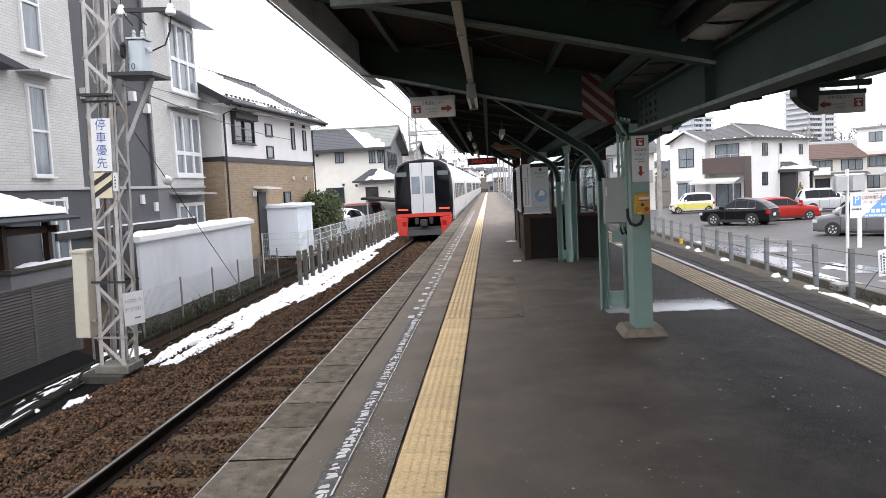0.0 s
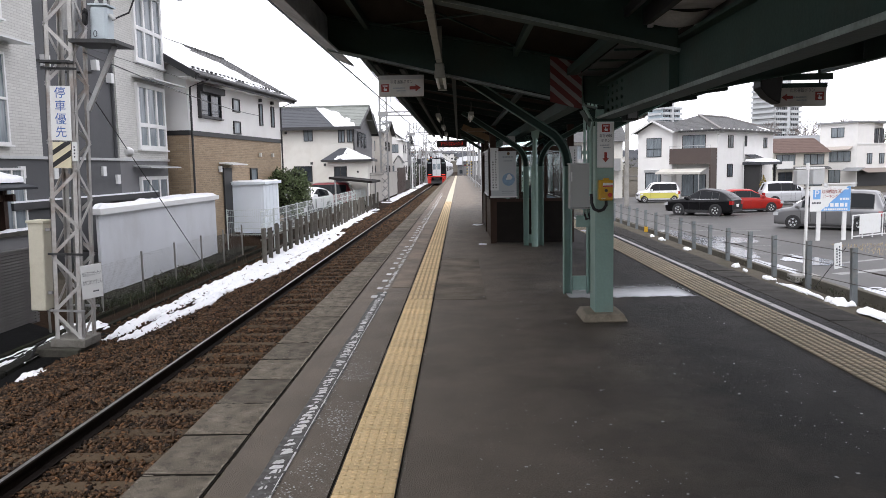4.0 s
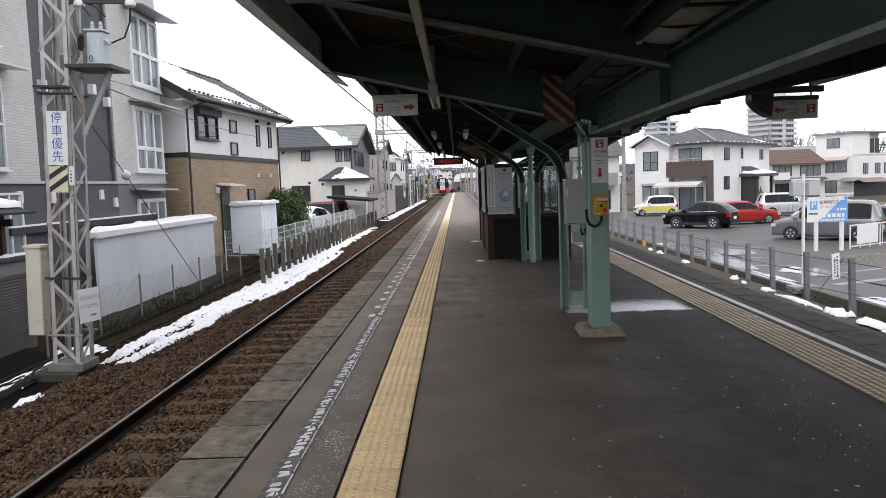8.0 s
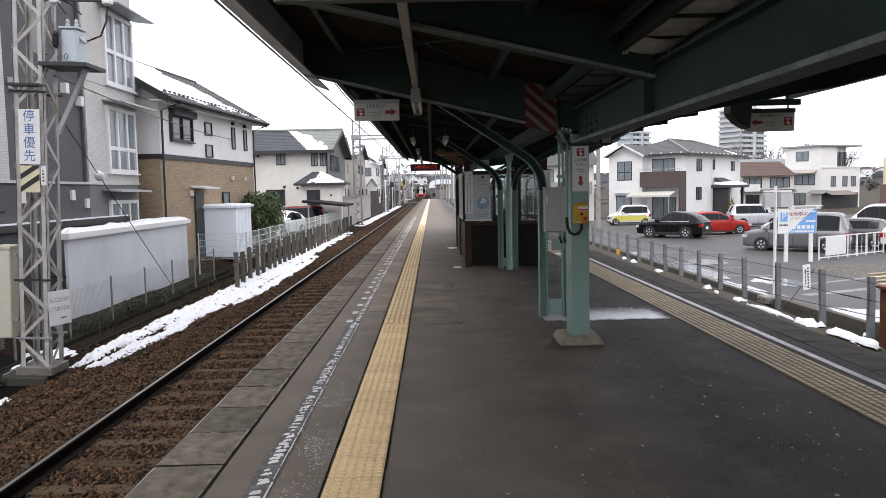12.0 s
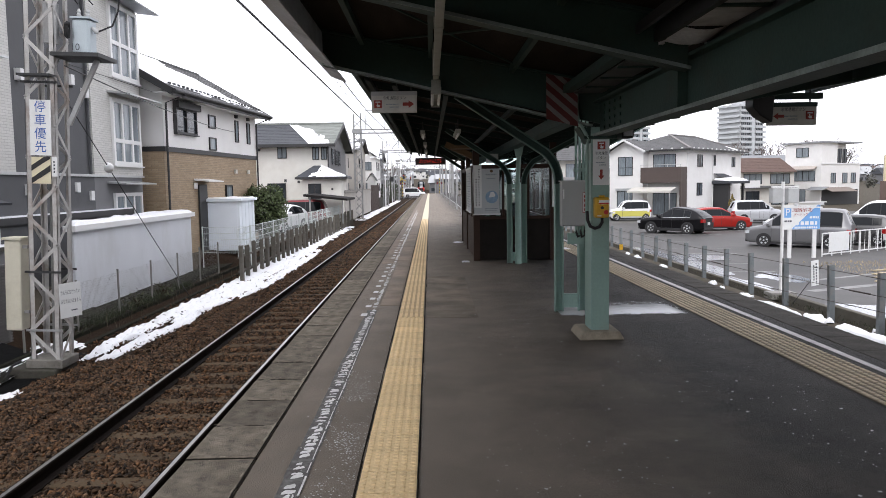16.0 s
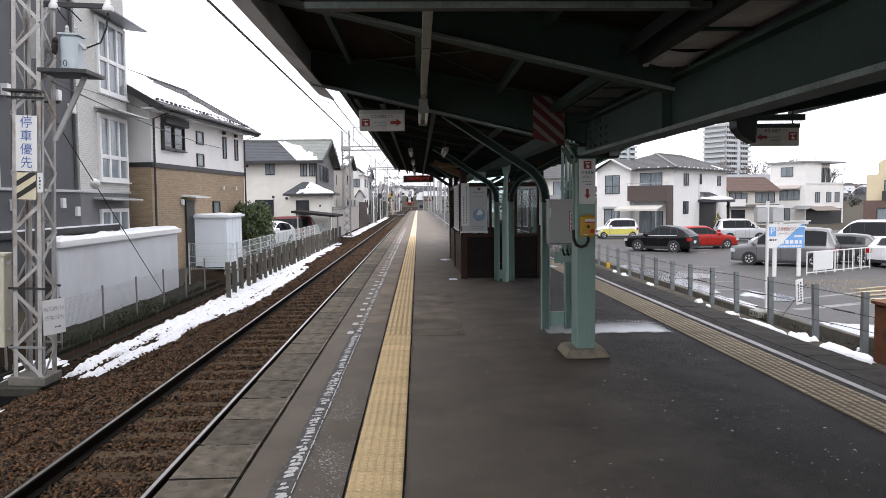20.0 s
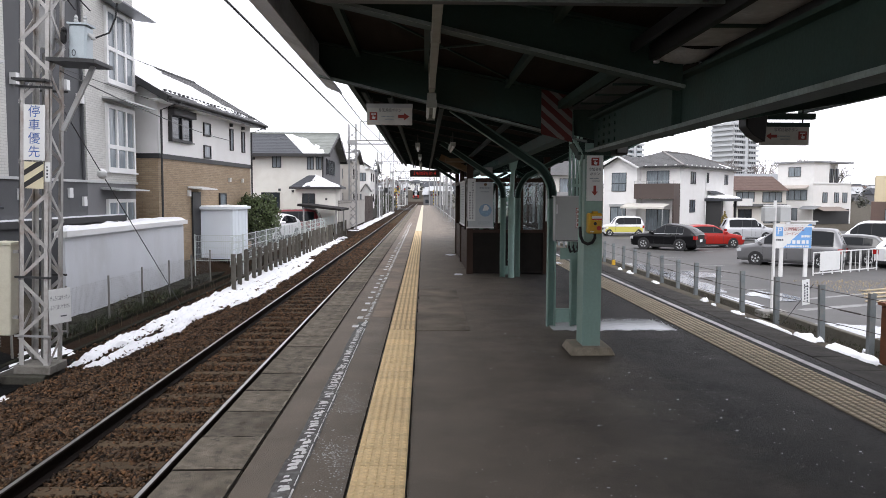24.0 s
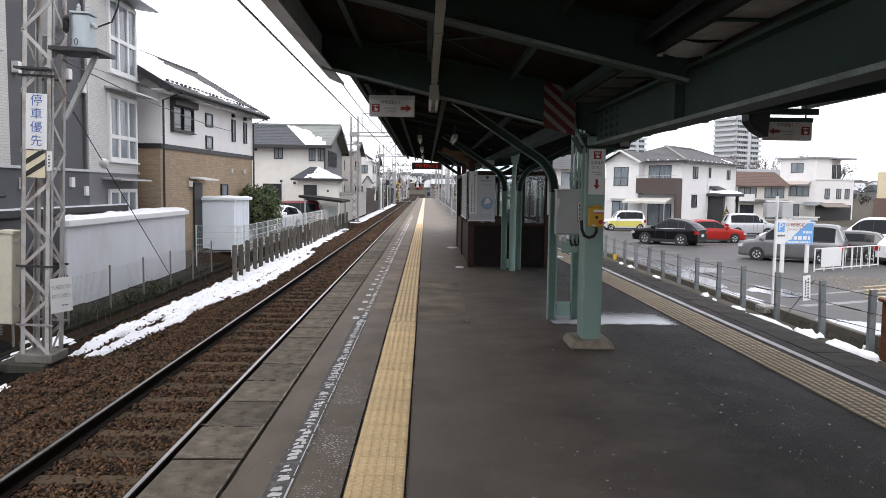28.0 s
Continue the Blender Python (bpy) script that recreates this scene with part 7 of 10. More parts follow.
    boxpart("rear_bumper", (-L / 2 - 0.015, -hw * 0.72, clear + 0.02, -L / 2 + 0.10, hw * 0.72, clear + 0.17), PLASTIC, c)
    boxpart("grille", (L / 2 - 0.06, -hw * 0.45, zb1 - 0.26, L / 2 + 0.012, hw * 0.45, zb1 - 0.10), PLASTIC, c)
    boxpart("rear_plate", (-L / 2 - 0.024, -0.165, clear + 0.32, -L / 2 + 0.0, 0.165, clear + 0.49), SIGNWHITE, c, "blank white number plate")
    boxpart("front_plate", (L / 2 + 0.0, -0.165, clear + 0.12, L / 2 + 0.026, 0.165, clear + 0.29), SIGNWHITE, c, "blank white number plate")
    return c


def head(dx, dy):
    return math.degrees(math.atan2(dy, dx))


def minivan(label, m, body, L=4.7, W=1.72, H=1.85):
    q = L / 2
    return car(label, m, body, L, W, [(-q, 0.95), (-q + 0.1, 1.0), (q - 1.0, 1.02), (q - 0.22, 0.92), (q - 0.06, 0.80), (q, 0.62)],
               [(-q + 0.02, 1.0), (-q + 0.30, H - 0.05), (-q + 0.9, H), (0.4, H - 0.02), (q - 1.65, H - 0.14), (q - 0.78, 1.0)],
               ((-q + 0.38, -q + 1.25), (-q + 1.36, -0.05), (0.05, q - 1.75), (q - 1.62, q - 1.30)), (-q + 0.85, q - 0.92), 0.32)


def suv(label, m, body, L=4.65, W=1.85, H=1.64):
    q = L / 2
    return car(label, m, body, L, W, [(-q, 0.93), (-q + 0.15, 1.06), (-0.3, 1.00), (q - 1.3, 1.02), (q - 0.3, 0.93), (q - 0.07, 0.82), (q, 0.62)],
               [(-q + 0.12, 1.08), (-q + 0.50, H - 0.26), (-q + 0.95, H - 0.09), (-q + 1.75, H), (-0.1, H), (q - 2.1, H - 0.10), (q - 1.15, 0.99)],
               ((-q + 0.82, -q + 1.20), (-q + 1.27, -0.22), (-0.12, q - 1.72)), (-q + 0.98, q - 0.97), 0.36, 0.24, PLASTIC)


def hatch(label, m, body, L=4.1, W=1.70, H=1.50, two=None):
    q = L / 2
    return car(label, m, body, L, W, [(-q, 0.86), (-q + 0.12, 0.98), (q - 1.2, 0.94), (q - 0.28, 0.82), (q - 0.07, 0.72), (q, 0.55)],
               [(-q + 0.06, 0.97), (-q + 0.50, H - 0.07), (-q + 1.2, H), (0.1, H - 0.02), (q - 1.9, H - 0.10), (q - 1.0, 0.93)],
               ((-q + 0.62, -q + 0.95), (-q + 1.02, -0.15), (-0.05, q - 1.55)), (-q + 0.72, q - 0.82), 0.31, two_tone=two)


def kei(label, m, body, two=None):
    L, W, H = 3.4, 1.48, 1.67
    q = L / 2
    return car(label, m, body, L, W, [(-q, 0.92), (-q + 0.08, 1.0), (q - 0.9, 0.98), (q - 0.15, 0.88), (q, 0.62)],
               [(-q + 0.02, 0.99), (-q + 0.22, H - 0.06), (-q + 0.7, H), (0.3, H), (q - 1.15, H - 0.08), (q - 0.72, 0.97)],
               ((-q + 0.28, -q + 0.62), (-q + 0.70, -0.02), (0.06, q - 0.98)), (-q + 0.5, q - 0.48), 0.28, two_tone=two)


P_BLACK, P_RED, P_GREY = paint("black_car_paint", (0.005, 0.005, 0.006), 0.0, 0.12), paint("red_car_paint", (0.36, 0.022, 0.016), 0.1), paint("grey_car_paint", (0.21, 0.21, 0.215), 0.5)
P_SILVER, P_WHITE, P_YELLOW = paint("silver_car_paint", (0.52, 0.53, 0.55), 0.3), paint("white_car_paint", (0.74, 0.74, 0.75), 0.0), paint("yellow_car_paint", (0.60, 0.55, 0.13), 0.0)
P_DARKRED, P_DKGREY = paint("maroon_car_paint", (0.15, 0.018, 0.022), 0.2), paint("dark_grey_car_paint", (0.105, 0.105, 0.105), 0.4)

suv("glossy black sport utility car parked on the asphalt lot", pose(15.4, 46.9, LOT_Z, 0, 0, head(-0.727, 0.686)), P_BLACK, 4.35)
hatch("bright red hatchback parked behind the black car", pose(19.0, 49.2, LOT_Z, 0, 0, 3), P_RED)
minivan("silver minivan parked before the white house", pose(25.1, 57.2, LOT_Z, 0, 0, -6), P_SILVER, 4.0, 1.69, 1.72)
minivan("grey minivan parked behind the parking sign", pose(17.9, 35.95, LOT_Z, 0, 0, head(-0.773, 0.634)), P_GREY)
hatch("dark grey hatchback parked beside the minivan", pose(20.9, 37.0, LOT_Z, 0, 0, head(-0.773, 0.634)), P_DKGREY, 4.3, 1.74, 1.48)
minivan("white van parked at the back of the lot", pose(26.6, 43.5, LOT_Z, 0, 0, head(-0.773, 0.634)), P_WHITE, 4.8, 1.7, 1.95)
hatch("white hatchback parked behind the grey minivan", pose(22.6, 45.0, LOT_Z, 0, 0, head(-0.773, 0.634)), P_WHITE, 4.2, 1.72, 1.50)
hatch("white car parked at the end of the row", pose(23.5, 34.6, LOT_Z, 0, 0, head(0.90, 0.30)), P_WHITE, 4.4, 1.74, 1.47)
kei("small white and yellow boxy car parked by the house", pose(16.9, 63.4, LOT_Z, 0, 0, 178), P_WHITE, (P_YELLOW, 0.82))
suv("white car parked inside the fence by the houses", pose(-8.6, 42.2, -0.95, 0, 0, head(-0.25, -0.97)), P_WHITE, 4.4, 1.78, 1.55)
minivan("white van parked beside the evergreen bush", pose(-9.6, 39.2, -0.95, 0, 0, head(0.2, -0.98)), P_WHITE, 3.4, 1.5, 1.85)
minivan("maroon minivan parked before the cream house", pose(-8.6, 47.0, -0.98, 0, 0, head(-1, 0.05)), P_DARKRED, 4.2, 1.7, 1.75)


# ---- parking lot and fence ----
def right_fence():
    f = thing("steel_post_fence", "grey-blue steel channel posts strung with rusty wire", "fence", pose(8.3, 13.55, 0))
    mt = mat("fence_post_paint", (0.165, 0.185, 0.192), 0.6, 0.2, var=0.15, scale=4, fine=50, bump=0.15, dirt=(0.25, 0.23, 0.20), dirt_amt=0.7, dirt_scale=2.2, objrand=0.18)
    rust = mat("rusty_wire", (0.055, 0.045, 0.04), 0.8, 0.3, var=0.4, scale=9, bump=0.1)
    rnd = random.Random(31)
    ys = [11.6, 13.55, 15.3, 17.3, 19.2, 20.9, 22.6, 24.2] + [25.9 + 1.68 * k for k in range(24)]
    tops = []
    for k, y in enumerate(ys):
        zb = -1.42 + 0.28 * max(0, min(1, (19 - y) / 7))
        zt = -0.14 - 0.30 * max(0, min(1, (y - 12) / 12))
        bm = B()
        bx(bm, -0.055, -0.05, zb - 0.2, 0.055, -0.042, zt)
        bx(bm, -0.055, -0.042, zb - 0.2, -0.047, 0.05, zt)
        bx(bm, 0.047, -0.042, zb - 0.2, 0.055, 0.05, zt)
        ob = part("post", bm, mt, f)
        lean = rnd.uniform(-2.0, 2.0)
        ob.matrix_basis = pose(0, y - 13.55, 0, rnd.uniform(-1, 1), 0, 0) @ Matrix.Translation((0, 0, zb)) @ pose(0, 0, 0, 0, lean) @ Matrix.Translation((0, 0, -zb))
        tops.append((y - 13.55, zt, zb))
    for frac in (0.90, 0.58, 0.28):
        pts = [(-0.06, y, zb + (zt - zb) * frac + rnd.uniform(-0.015, 0.015)) for y, zt, zb in tops]
        tubepart("wire", pts, 0.007, rust, f, seg=5)
    for k in range(1, 8, 2):
        y, zt, zb = tops[k]
        y2, zt2, zb2 = tops[k + 1]
        a = Vector((-0.06, y, zb + (zt - zb) * 0.58))
        b = Vector((-0.06, y2, zb2 + (zt2 - zb2) * 0.58))
        tubepart("wire_splice", (a.lerp(b, 0.15), a.lerp(b, 0.55)), 0.016, rust, f, "taped rusty splice", 6)
    boxpart("post_band", (-0.065, 32.55 - 13.55, -1.40, 0.065, 32.69 - 13.55, -1.16), YELLOW, f, "yellow band round a post foot")
    k = thing("kerb_wall", "low weathered concrete kerb behind the fence", "kerb", pose(8.62, 10, 0), kind="structure")
    bm = B()
    for i in range(22):
        y = 2.0 * i
        z = -1.45 + 0.22 * max(0, min(1, (9 - y) / 7))
        bx(bm, 0, y, z - 0.3, 0.14, y + 1.985, z + 0.12)
    part("kerb_block", bm, mat("old_kerb", (0.13, 0.12, 0.10), 0.9, var=0.35, scale=4, fine=50, bump=0.4, dirt=(0.06, 0.055, 0.04), dirt_amt=0.6, dirt_scale=2, spec=0.2), k, bevel=0.012)
    # rusty cabinet at the lot's edge
    c = thing("rusty_cabinet", "rusty brown steel cabinet beside the fence", "cabinet", pose(7.80, 12.40, -1.25))
    rs = mat("rust_brown_paint", (0.17, 0.062, 0.028), 0.75, 0.2, var=0.3, scale=5, fine=50, bump=0.3, dirt=(0.05, 0.03, 0.02), dirt_amt=0.6, dirt_scale=4)
    bm = B()
    bx(bm, -0.05, -0.85, 0, 0.75, 0.0, 1.02)
    part("body", bm, rs, c, bevel=0.02)
    boxpart("lid", (-0.09, -0.9, 1.02, 0.8, 0.04, 1.07), rs, c)


right_fence()


def lot_things():
    s = thing("parking_sign", "white and blue car park sign board on two white posts", "sign", pose(14.45, 30.6, LOT_Z))
    for x in (0.32, 1.36):
        boxpart("post", (x, 0.0, 0, x + 0.14, 0.10, 1.30), FRAME_W, s)
    b = boxpart("board", (0, -0.03, 1.20, 1.62, 0.0, 2.22), SIGNWHITE, s)
    bm = B()
    prism(bm, [(0.42, 1.21), (1.61, 1.21), (1.61, 2.21), (1.50, 2.21)], "y", -0.036, -0.031)
    part("blue_field", bm, LTBLUE, b, "pale blue lower corner")
    boxpart("p_field", (0.10, -0.038, 1.70, 0.40, -0.033, 2.12), LTBLUE, b, "blue square with a white letter")
    writing("P", 0.40, SIGNWHITE, b, pose(0.25, -0.040, 1.91, 90), "white letter")
    writing("加納駅北", 0.24, DULLRED, b, pose(0.86, -0.037, 2.02, 90), "red characters", 0.84)
    writing("パーキング", 0.15, DULLRED, b, pose(0.80, -0.037, 1.80, 90), "red characters", 0.60)
    bars("small_print", b, pose(0, -0.038, 0), [(0.06, 0.42, 1.55, 0.07)], INK, 4)
    bars("white_print", b, pose(0, -0.040, 0), [(0.80, 1.50, 1.46, 0.15), (1.18, 1.56, 1.70, 0.09), (0.55, 1.50, 1.28, 0.08)], SIGNWHITE, 5)
    bm = B()
    tube(bm, ((0.66, -0.040, 1.46), (0.66, -0.033, 1.46)), 0.085, 16)
    part("emblem", bm, SIGNWHITE, b)
    boxpart("lamp_rail", (0.5, -0.35, 2.32, 1.7, -0.28, 2.36), FRAME_W, s)
    for x in (0.55, 1.6):
        boxpart("lamp_arm", (x, -0.3, 2.2, x + 0.03, 0.0, 2.34), FRAME_W, s)
    # tall thin pole with paired grey boxes
    p = thing("signal_pole", "thin white pole with two grey boxes on top", "pole", pose(8.75, 18.5, -1.42))
    boxpart("footing", (-0.32, -0.2, 0, 0.32, 0.25, 0.16), CONCRETE, p, "snowy concrete footing")
    tubepart("pole", ((0, 0, 0.1), (0, 0, 2.95)), 0.04, FRAME_W, p)
    for x in (-0.30, 0.10):
        boxpart("box", (x, -0.08, 2.42, x + 0.28, 0.12, 2.78), GREYPAINT, p, "grey metal box", 0.01)
    boxpart("cross_bar", (-0.3, -0.02, 2.80, 0.4, 0.02, 2.84), FRAME_W, p)
    boxpart("cross_bar", (0.05, -0.03, 2.28, 1.0, 0.0, 2.31), FRAME_W, p)
    # narrow white notice tied to the fence
    n = thing("fence_notice", "narrow white notice tied to the wire fence", "sign", pose(8.22, 15.95, -0.76))
    b = boxpart("board", (-0.01, 0, 0, 0.0, 0.25, 0.56), SIGNWHITE, n)
    b.matrix_basis = pose(0, 0, 0, 4, 0, -62)
    for k in range(13):
        lo = (0.145, 0.045, 0.06 + 0.065 * k) if k < 7 else (0.06, 0.04, 0.12 + 0.06 * (k - 7))
        boxpart("print_mark", (0.0005, lo[0], lo[2], 0.003, lo[0] + lo[1], lo[2] + 0.042), INK, b)
    st = thing("fence_stay", "thin dark stay leaning against the fence", "stay", pose(0, 0, 0))
    tubepart("rod", ((8.15, 16.7, -1.3), (8.5, 16.05, -0.30)), 0.008, STEELDK, st, seg=5)
    # low white barrier
    w = thing("white_barrier", "low white steel barrier with a blank panel", "barrier", pose(16.4, 31.0, LOT_Z, 0, 0, head(4.35, 2.6)))
    for z in (0.10, 0.98):
        bm = B()
        bar(bm, (0, 0, z), (5.1, 0, z), 0.045, 0.045)
        part("rail", bm, FRAME_W, w)
    for k in range(8):
        boxpart("post", (0.72 * k, -0.02, 0, 0.72 * k + 0.04, 0.02, 1.0), FRAME_W, w)
    for k in range(44):
        if not 4 < k < 17 and k % 4 == 0:
            boxpart("picket", (0.05 + 0.115 * k, -0.008, 0.12, 0.062 + 0.115 * k, 0.008, 0.97), FRAME_W, w)
    boxpart("panel", (0.45, -0.05, 0.18, 1.95, -0.03, 0.98), SIGNWHITE, w, "blank white panel")
    # markings and wet patches
    pk = thing("lot_markings", "worn white bay lines on the car park asphalt", "road marking", pose(0, 0, LOT_Z), kind="structure")
    for x0, y0, x1, y1, wd in ((13.2, 45.6, 17.6, 45.0, 0.12), (17.5, 47.6, 22.5, 48.6, 0.12), (10.4, 36.5, 14.5, 35.6, 0.10), (10.2, 33.5, 13.6, 33.0, 0.10), (10.6, 41.0, 14.0, 40.2, 0.10), (12.0, 23.6, 16.2, 25.6, 0.20), (11.0, 21.4, 14.4, 22.8, 0.35), (12.6, 19.4, 15.6, 20.6, 0.2), (10.2, 26.6, 12.2, 26.2, 0.1), (10.2, 29.4, 12.6, 28.9, 0.1)):
        bm = B()
        bar(bm, (x0, y0, 0.003), (x1, y1, 0.003), wd, 0.004)
        part("bay_line", bm, FAINT, pk)
    wet = mat("wet_slush", (0.24, 0.255, 0.275), 0.12, var=0.2, scale=1.5, fine=10, bump=0.02)
    for k, (x, y, a, b, sd) in enumerate(((9.7, 24.0, 0.6, 4.4, 1), (10.0, 31, 0.9, 6.0, 2), (11.6, 24.5, 0.8, 1.6, 7), (11.5, 31.5, 1.2, 1.5, 3), (10.6, 17.6, 1.2, 1.6, 4))):
        snow_sheet("puddle", lambda u, v, h: (x + a * (u - 0.5) * 2, y + b * (v - 0.5) * 2, LOT_Z + 0.006 + 0.004 * k), 24, 60, lambda u, v: 0.5 - 1.2 * math.hypot(u - 0.5, v - 0.5) + 0.3 * fbm(u * 3, v * 4, sd), 0.0, sd, wet, "shallow meltwater on the asphalt", "puddle")
    for k in range(4):
        pl = thing("plank", "dry yellowish wooden plank lying on the lot", "plank", pose(14.0 + 0.5 * k, 23.0 + 0.9 * k, LOT_Z + 0.012, 0, 0, head(5, 1.3 + 0.35 * k)), "planks")
        boxpart("board", (0, 0, 0, 4.2 + 0.6 * k, 0.16, 0.03), mat("dry_straw_wood", (0.46, 0.38, 0.25), 0.8, var=0.25, scale=4, bump=0.2, objrand=0.25), pl)


lot_things()
weeds("dry_weeds", 420, lambda r: (r.gauss(8.42, 0.10), 11 + r.choice((0.5, 2, 2.6, 4.5, 6, 7.7, 9.6, 12)) + r.gauss(0, 0.8), -1.36), 0.06, 21, WEED, "dry weeds and litter along the fence foot")
weeds("green_weeds", 500, lambda r: (r.gauss(8.42, 0.10), 11 + r.choice((0.5, 2.2, 3.1, 5.3, 7.1)) + r.gauss(0, 0.4), -1.32), 0.05, 22, MOSS, "green weeds along the fence foot")
weeds("straw", 1500, lambda r: (r.uniform(14.5, 20.0), r.uniform(24.5, 29.0), LOT_Z), 0.10, 23, mat("straw", (0.42, 0.33, 0.19), 0.9, var=0.3, bump=0.0, island=0.3), "dry straw on the lot")
for k, (cx, cy, rx, ry, hh, lab) in enumerate(((7.98, 17.0, 0.10, 1.15, 0.030, "thin streak of old snow below the fence"), (8.04, 15.35, 0.20, 0.42, 0.085, "rounded lump of old snow below the fence"),
                                              (7.98, 13.55, 0.22, 0.85, 0.05, "flat heap of old snow below the fence"), (8.4, 13.75, 0.09, 0.12, 0.05, "small lump of old snow"), (8.0, 21.1, 0.10, 0.16, 0.08, "small lump of old snow"),
                                              (7.95, 20.2, 0.07, 0.14, 0.04, "small lump of old snow"), (7.98, 18.8, 0.12, 0.24, 0.05, "small lump of old snow"), (7.98, 25.6, 0.12, 0.30, 0.05, "small lump of old snow"),
                                              (8.0, 28.9, 0.10, 0.22, 0.09, "small lump of old snow"), (8.0, 30.4, 0.10, 0.2, 0.06, "small lump of old snow"))):
    snow_sheet("snow_lump", lambda u, v, h: (cx + rx * (2 * u - 1), cy + ry * (2 * v - 1), -1.385 + (0.06 if cy < 14 else 0.02) + h), 22, 40,
               lambda u, v: 0.50 - 1.05 * math.hypot(u - 0.5, v - 0.5) + 0.45 * fbm(u * 2.2, v * 2.6, 3.1 * k + 1, 4), hh, 5.5 + k, SNOW, lab)
snow_sheet("snow_bank", lambda u, v, h: (8.78 + 0.5 * u, 14 + 26 * v, LOT_Z + 0.25 * (1 - u) + h), 8, 200, lambda u, v: 0.20 - 0.9 * abs(u - 0.4) + 0.42 * fbm(u * 2, v * 14, 7.5, 4), 0.08, 7.5, SNOW, "thin line of snow along the kerb")


def thin_snow():
    """Snow thinning to bare asphalt: dense along its near edge, fading away behind and to the side."""
    m = bpy.data.materials.new("thinning_snow")
    m.use_nodes = True
    n, l = m.node_tree.nodes, m.node_tree.links
    b = n["Principled BSDF"]
    b.inputs["Base Color"].default_value, b.inputs["Roughness"].default_value = (0.90, 0.92, 0.95, 1), 0.5
    tc, sep, nz, ad = n.new("ShaderNodeTexCoord"), n.new("ShaderNodeSeparateXYZ"), n.new("ShaderNodeTexNoise"), n.new("ShaderNodeMath")
    nz.inputs["Scale"].default_value, nz.inputs["Detail"].default_value, nz.inputs["Roughness"].default_value = 7.0, 8, 0.7
    l.new(tc.outputs["Object"], sep.inputs[0]), l.new(tc.outputs["Object"], nz.inputs["Vector"])
    ad.operation = "MULTIPLY_ADD"
    ad.inputs[1].default_value = 0.42
    l.new(nz.outputs["Fac"], ad.inputs[0]), l.new(sep.outputs[1], ad.inputs[2])
    out = None
    for src, p, q, r, t in ((ad.outputs[0], 8.86, 8.96, 0, 1), (ad.outputs[0], 9.02, 9.95, 1, 0), (sep.outputs[0], 1.6, 2.5, 0.55, 1.0), (sep.outputs[0], 2.82, 3.02, 1, 0)):
        mr = n.new("ShaderNodeMapRange")
        mr.interpolation_type = "SMOOTHSTEP"
        for key, v in zip(("From Min", "From Max", "To Min", "To Max"), (p, q, r, t)):
            mr.inputs[key].default_value = v
        l.new(src, mr.inputs["Value"])
        if out is None:
            out = mr.outputs[0]
        else:
            mul = n.new("ShaderNodeMath")
            mul.operation = "MULTIPLY"
            l.new(out, mul.inputs[0]), l.new(mr.outputs[0], mul.inputs[1])
            out = mul.outputs[0]
    l.new(out, b.inputs["Alpha"])
    return m


snow_sheet("platform_slush", lambda u, v, h: (1.45 + 1.60 * u, 8.40 + 1.75 * v, 0.004 + h * 0.05), 60, 60, lambda u, v: 1.0, 0.01, 3.5, thin_snow(), "melting patch of snow thinning out on the platform")


# ---- beyond the car park: houses, towers, trees ----
def face_left(x, y, z):
    """Pose on a wall that looks along -x of its house."""
    return pose(x, y, z, 0, 0, -90)


DIMPANE = mat("dim_window_pane", (0.09, 0.105, 0.12), 0.08, 0.0, gain=1.3, var=0.6, scale=0.9, fine=4, bump=0.0, spec=0.5, stretch=(2, 2, 0.5))
RIDGE = mat("pale_ridge_tile", (0.24, 0.225, 0.215), 0.85, var=0.15, scale=4, bump=0.15)


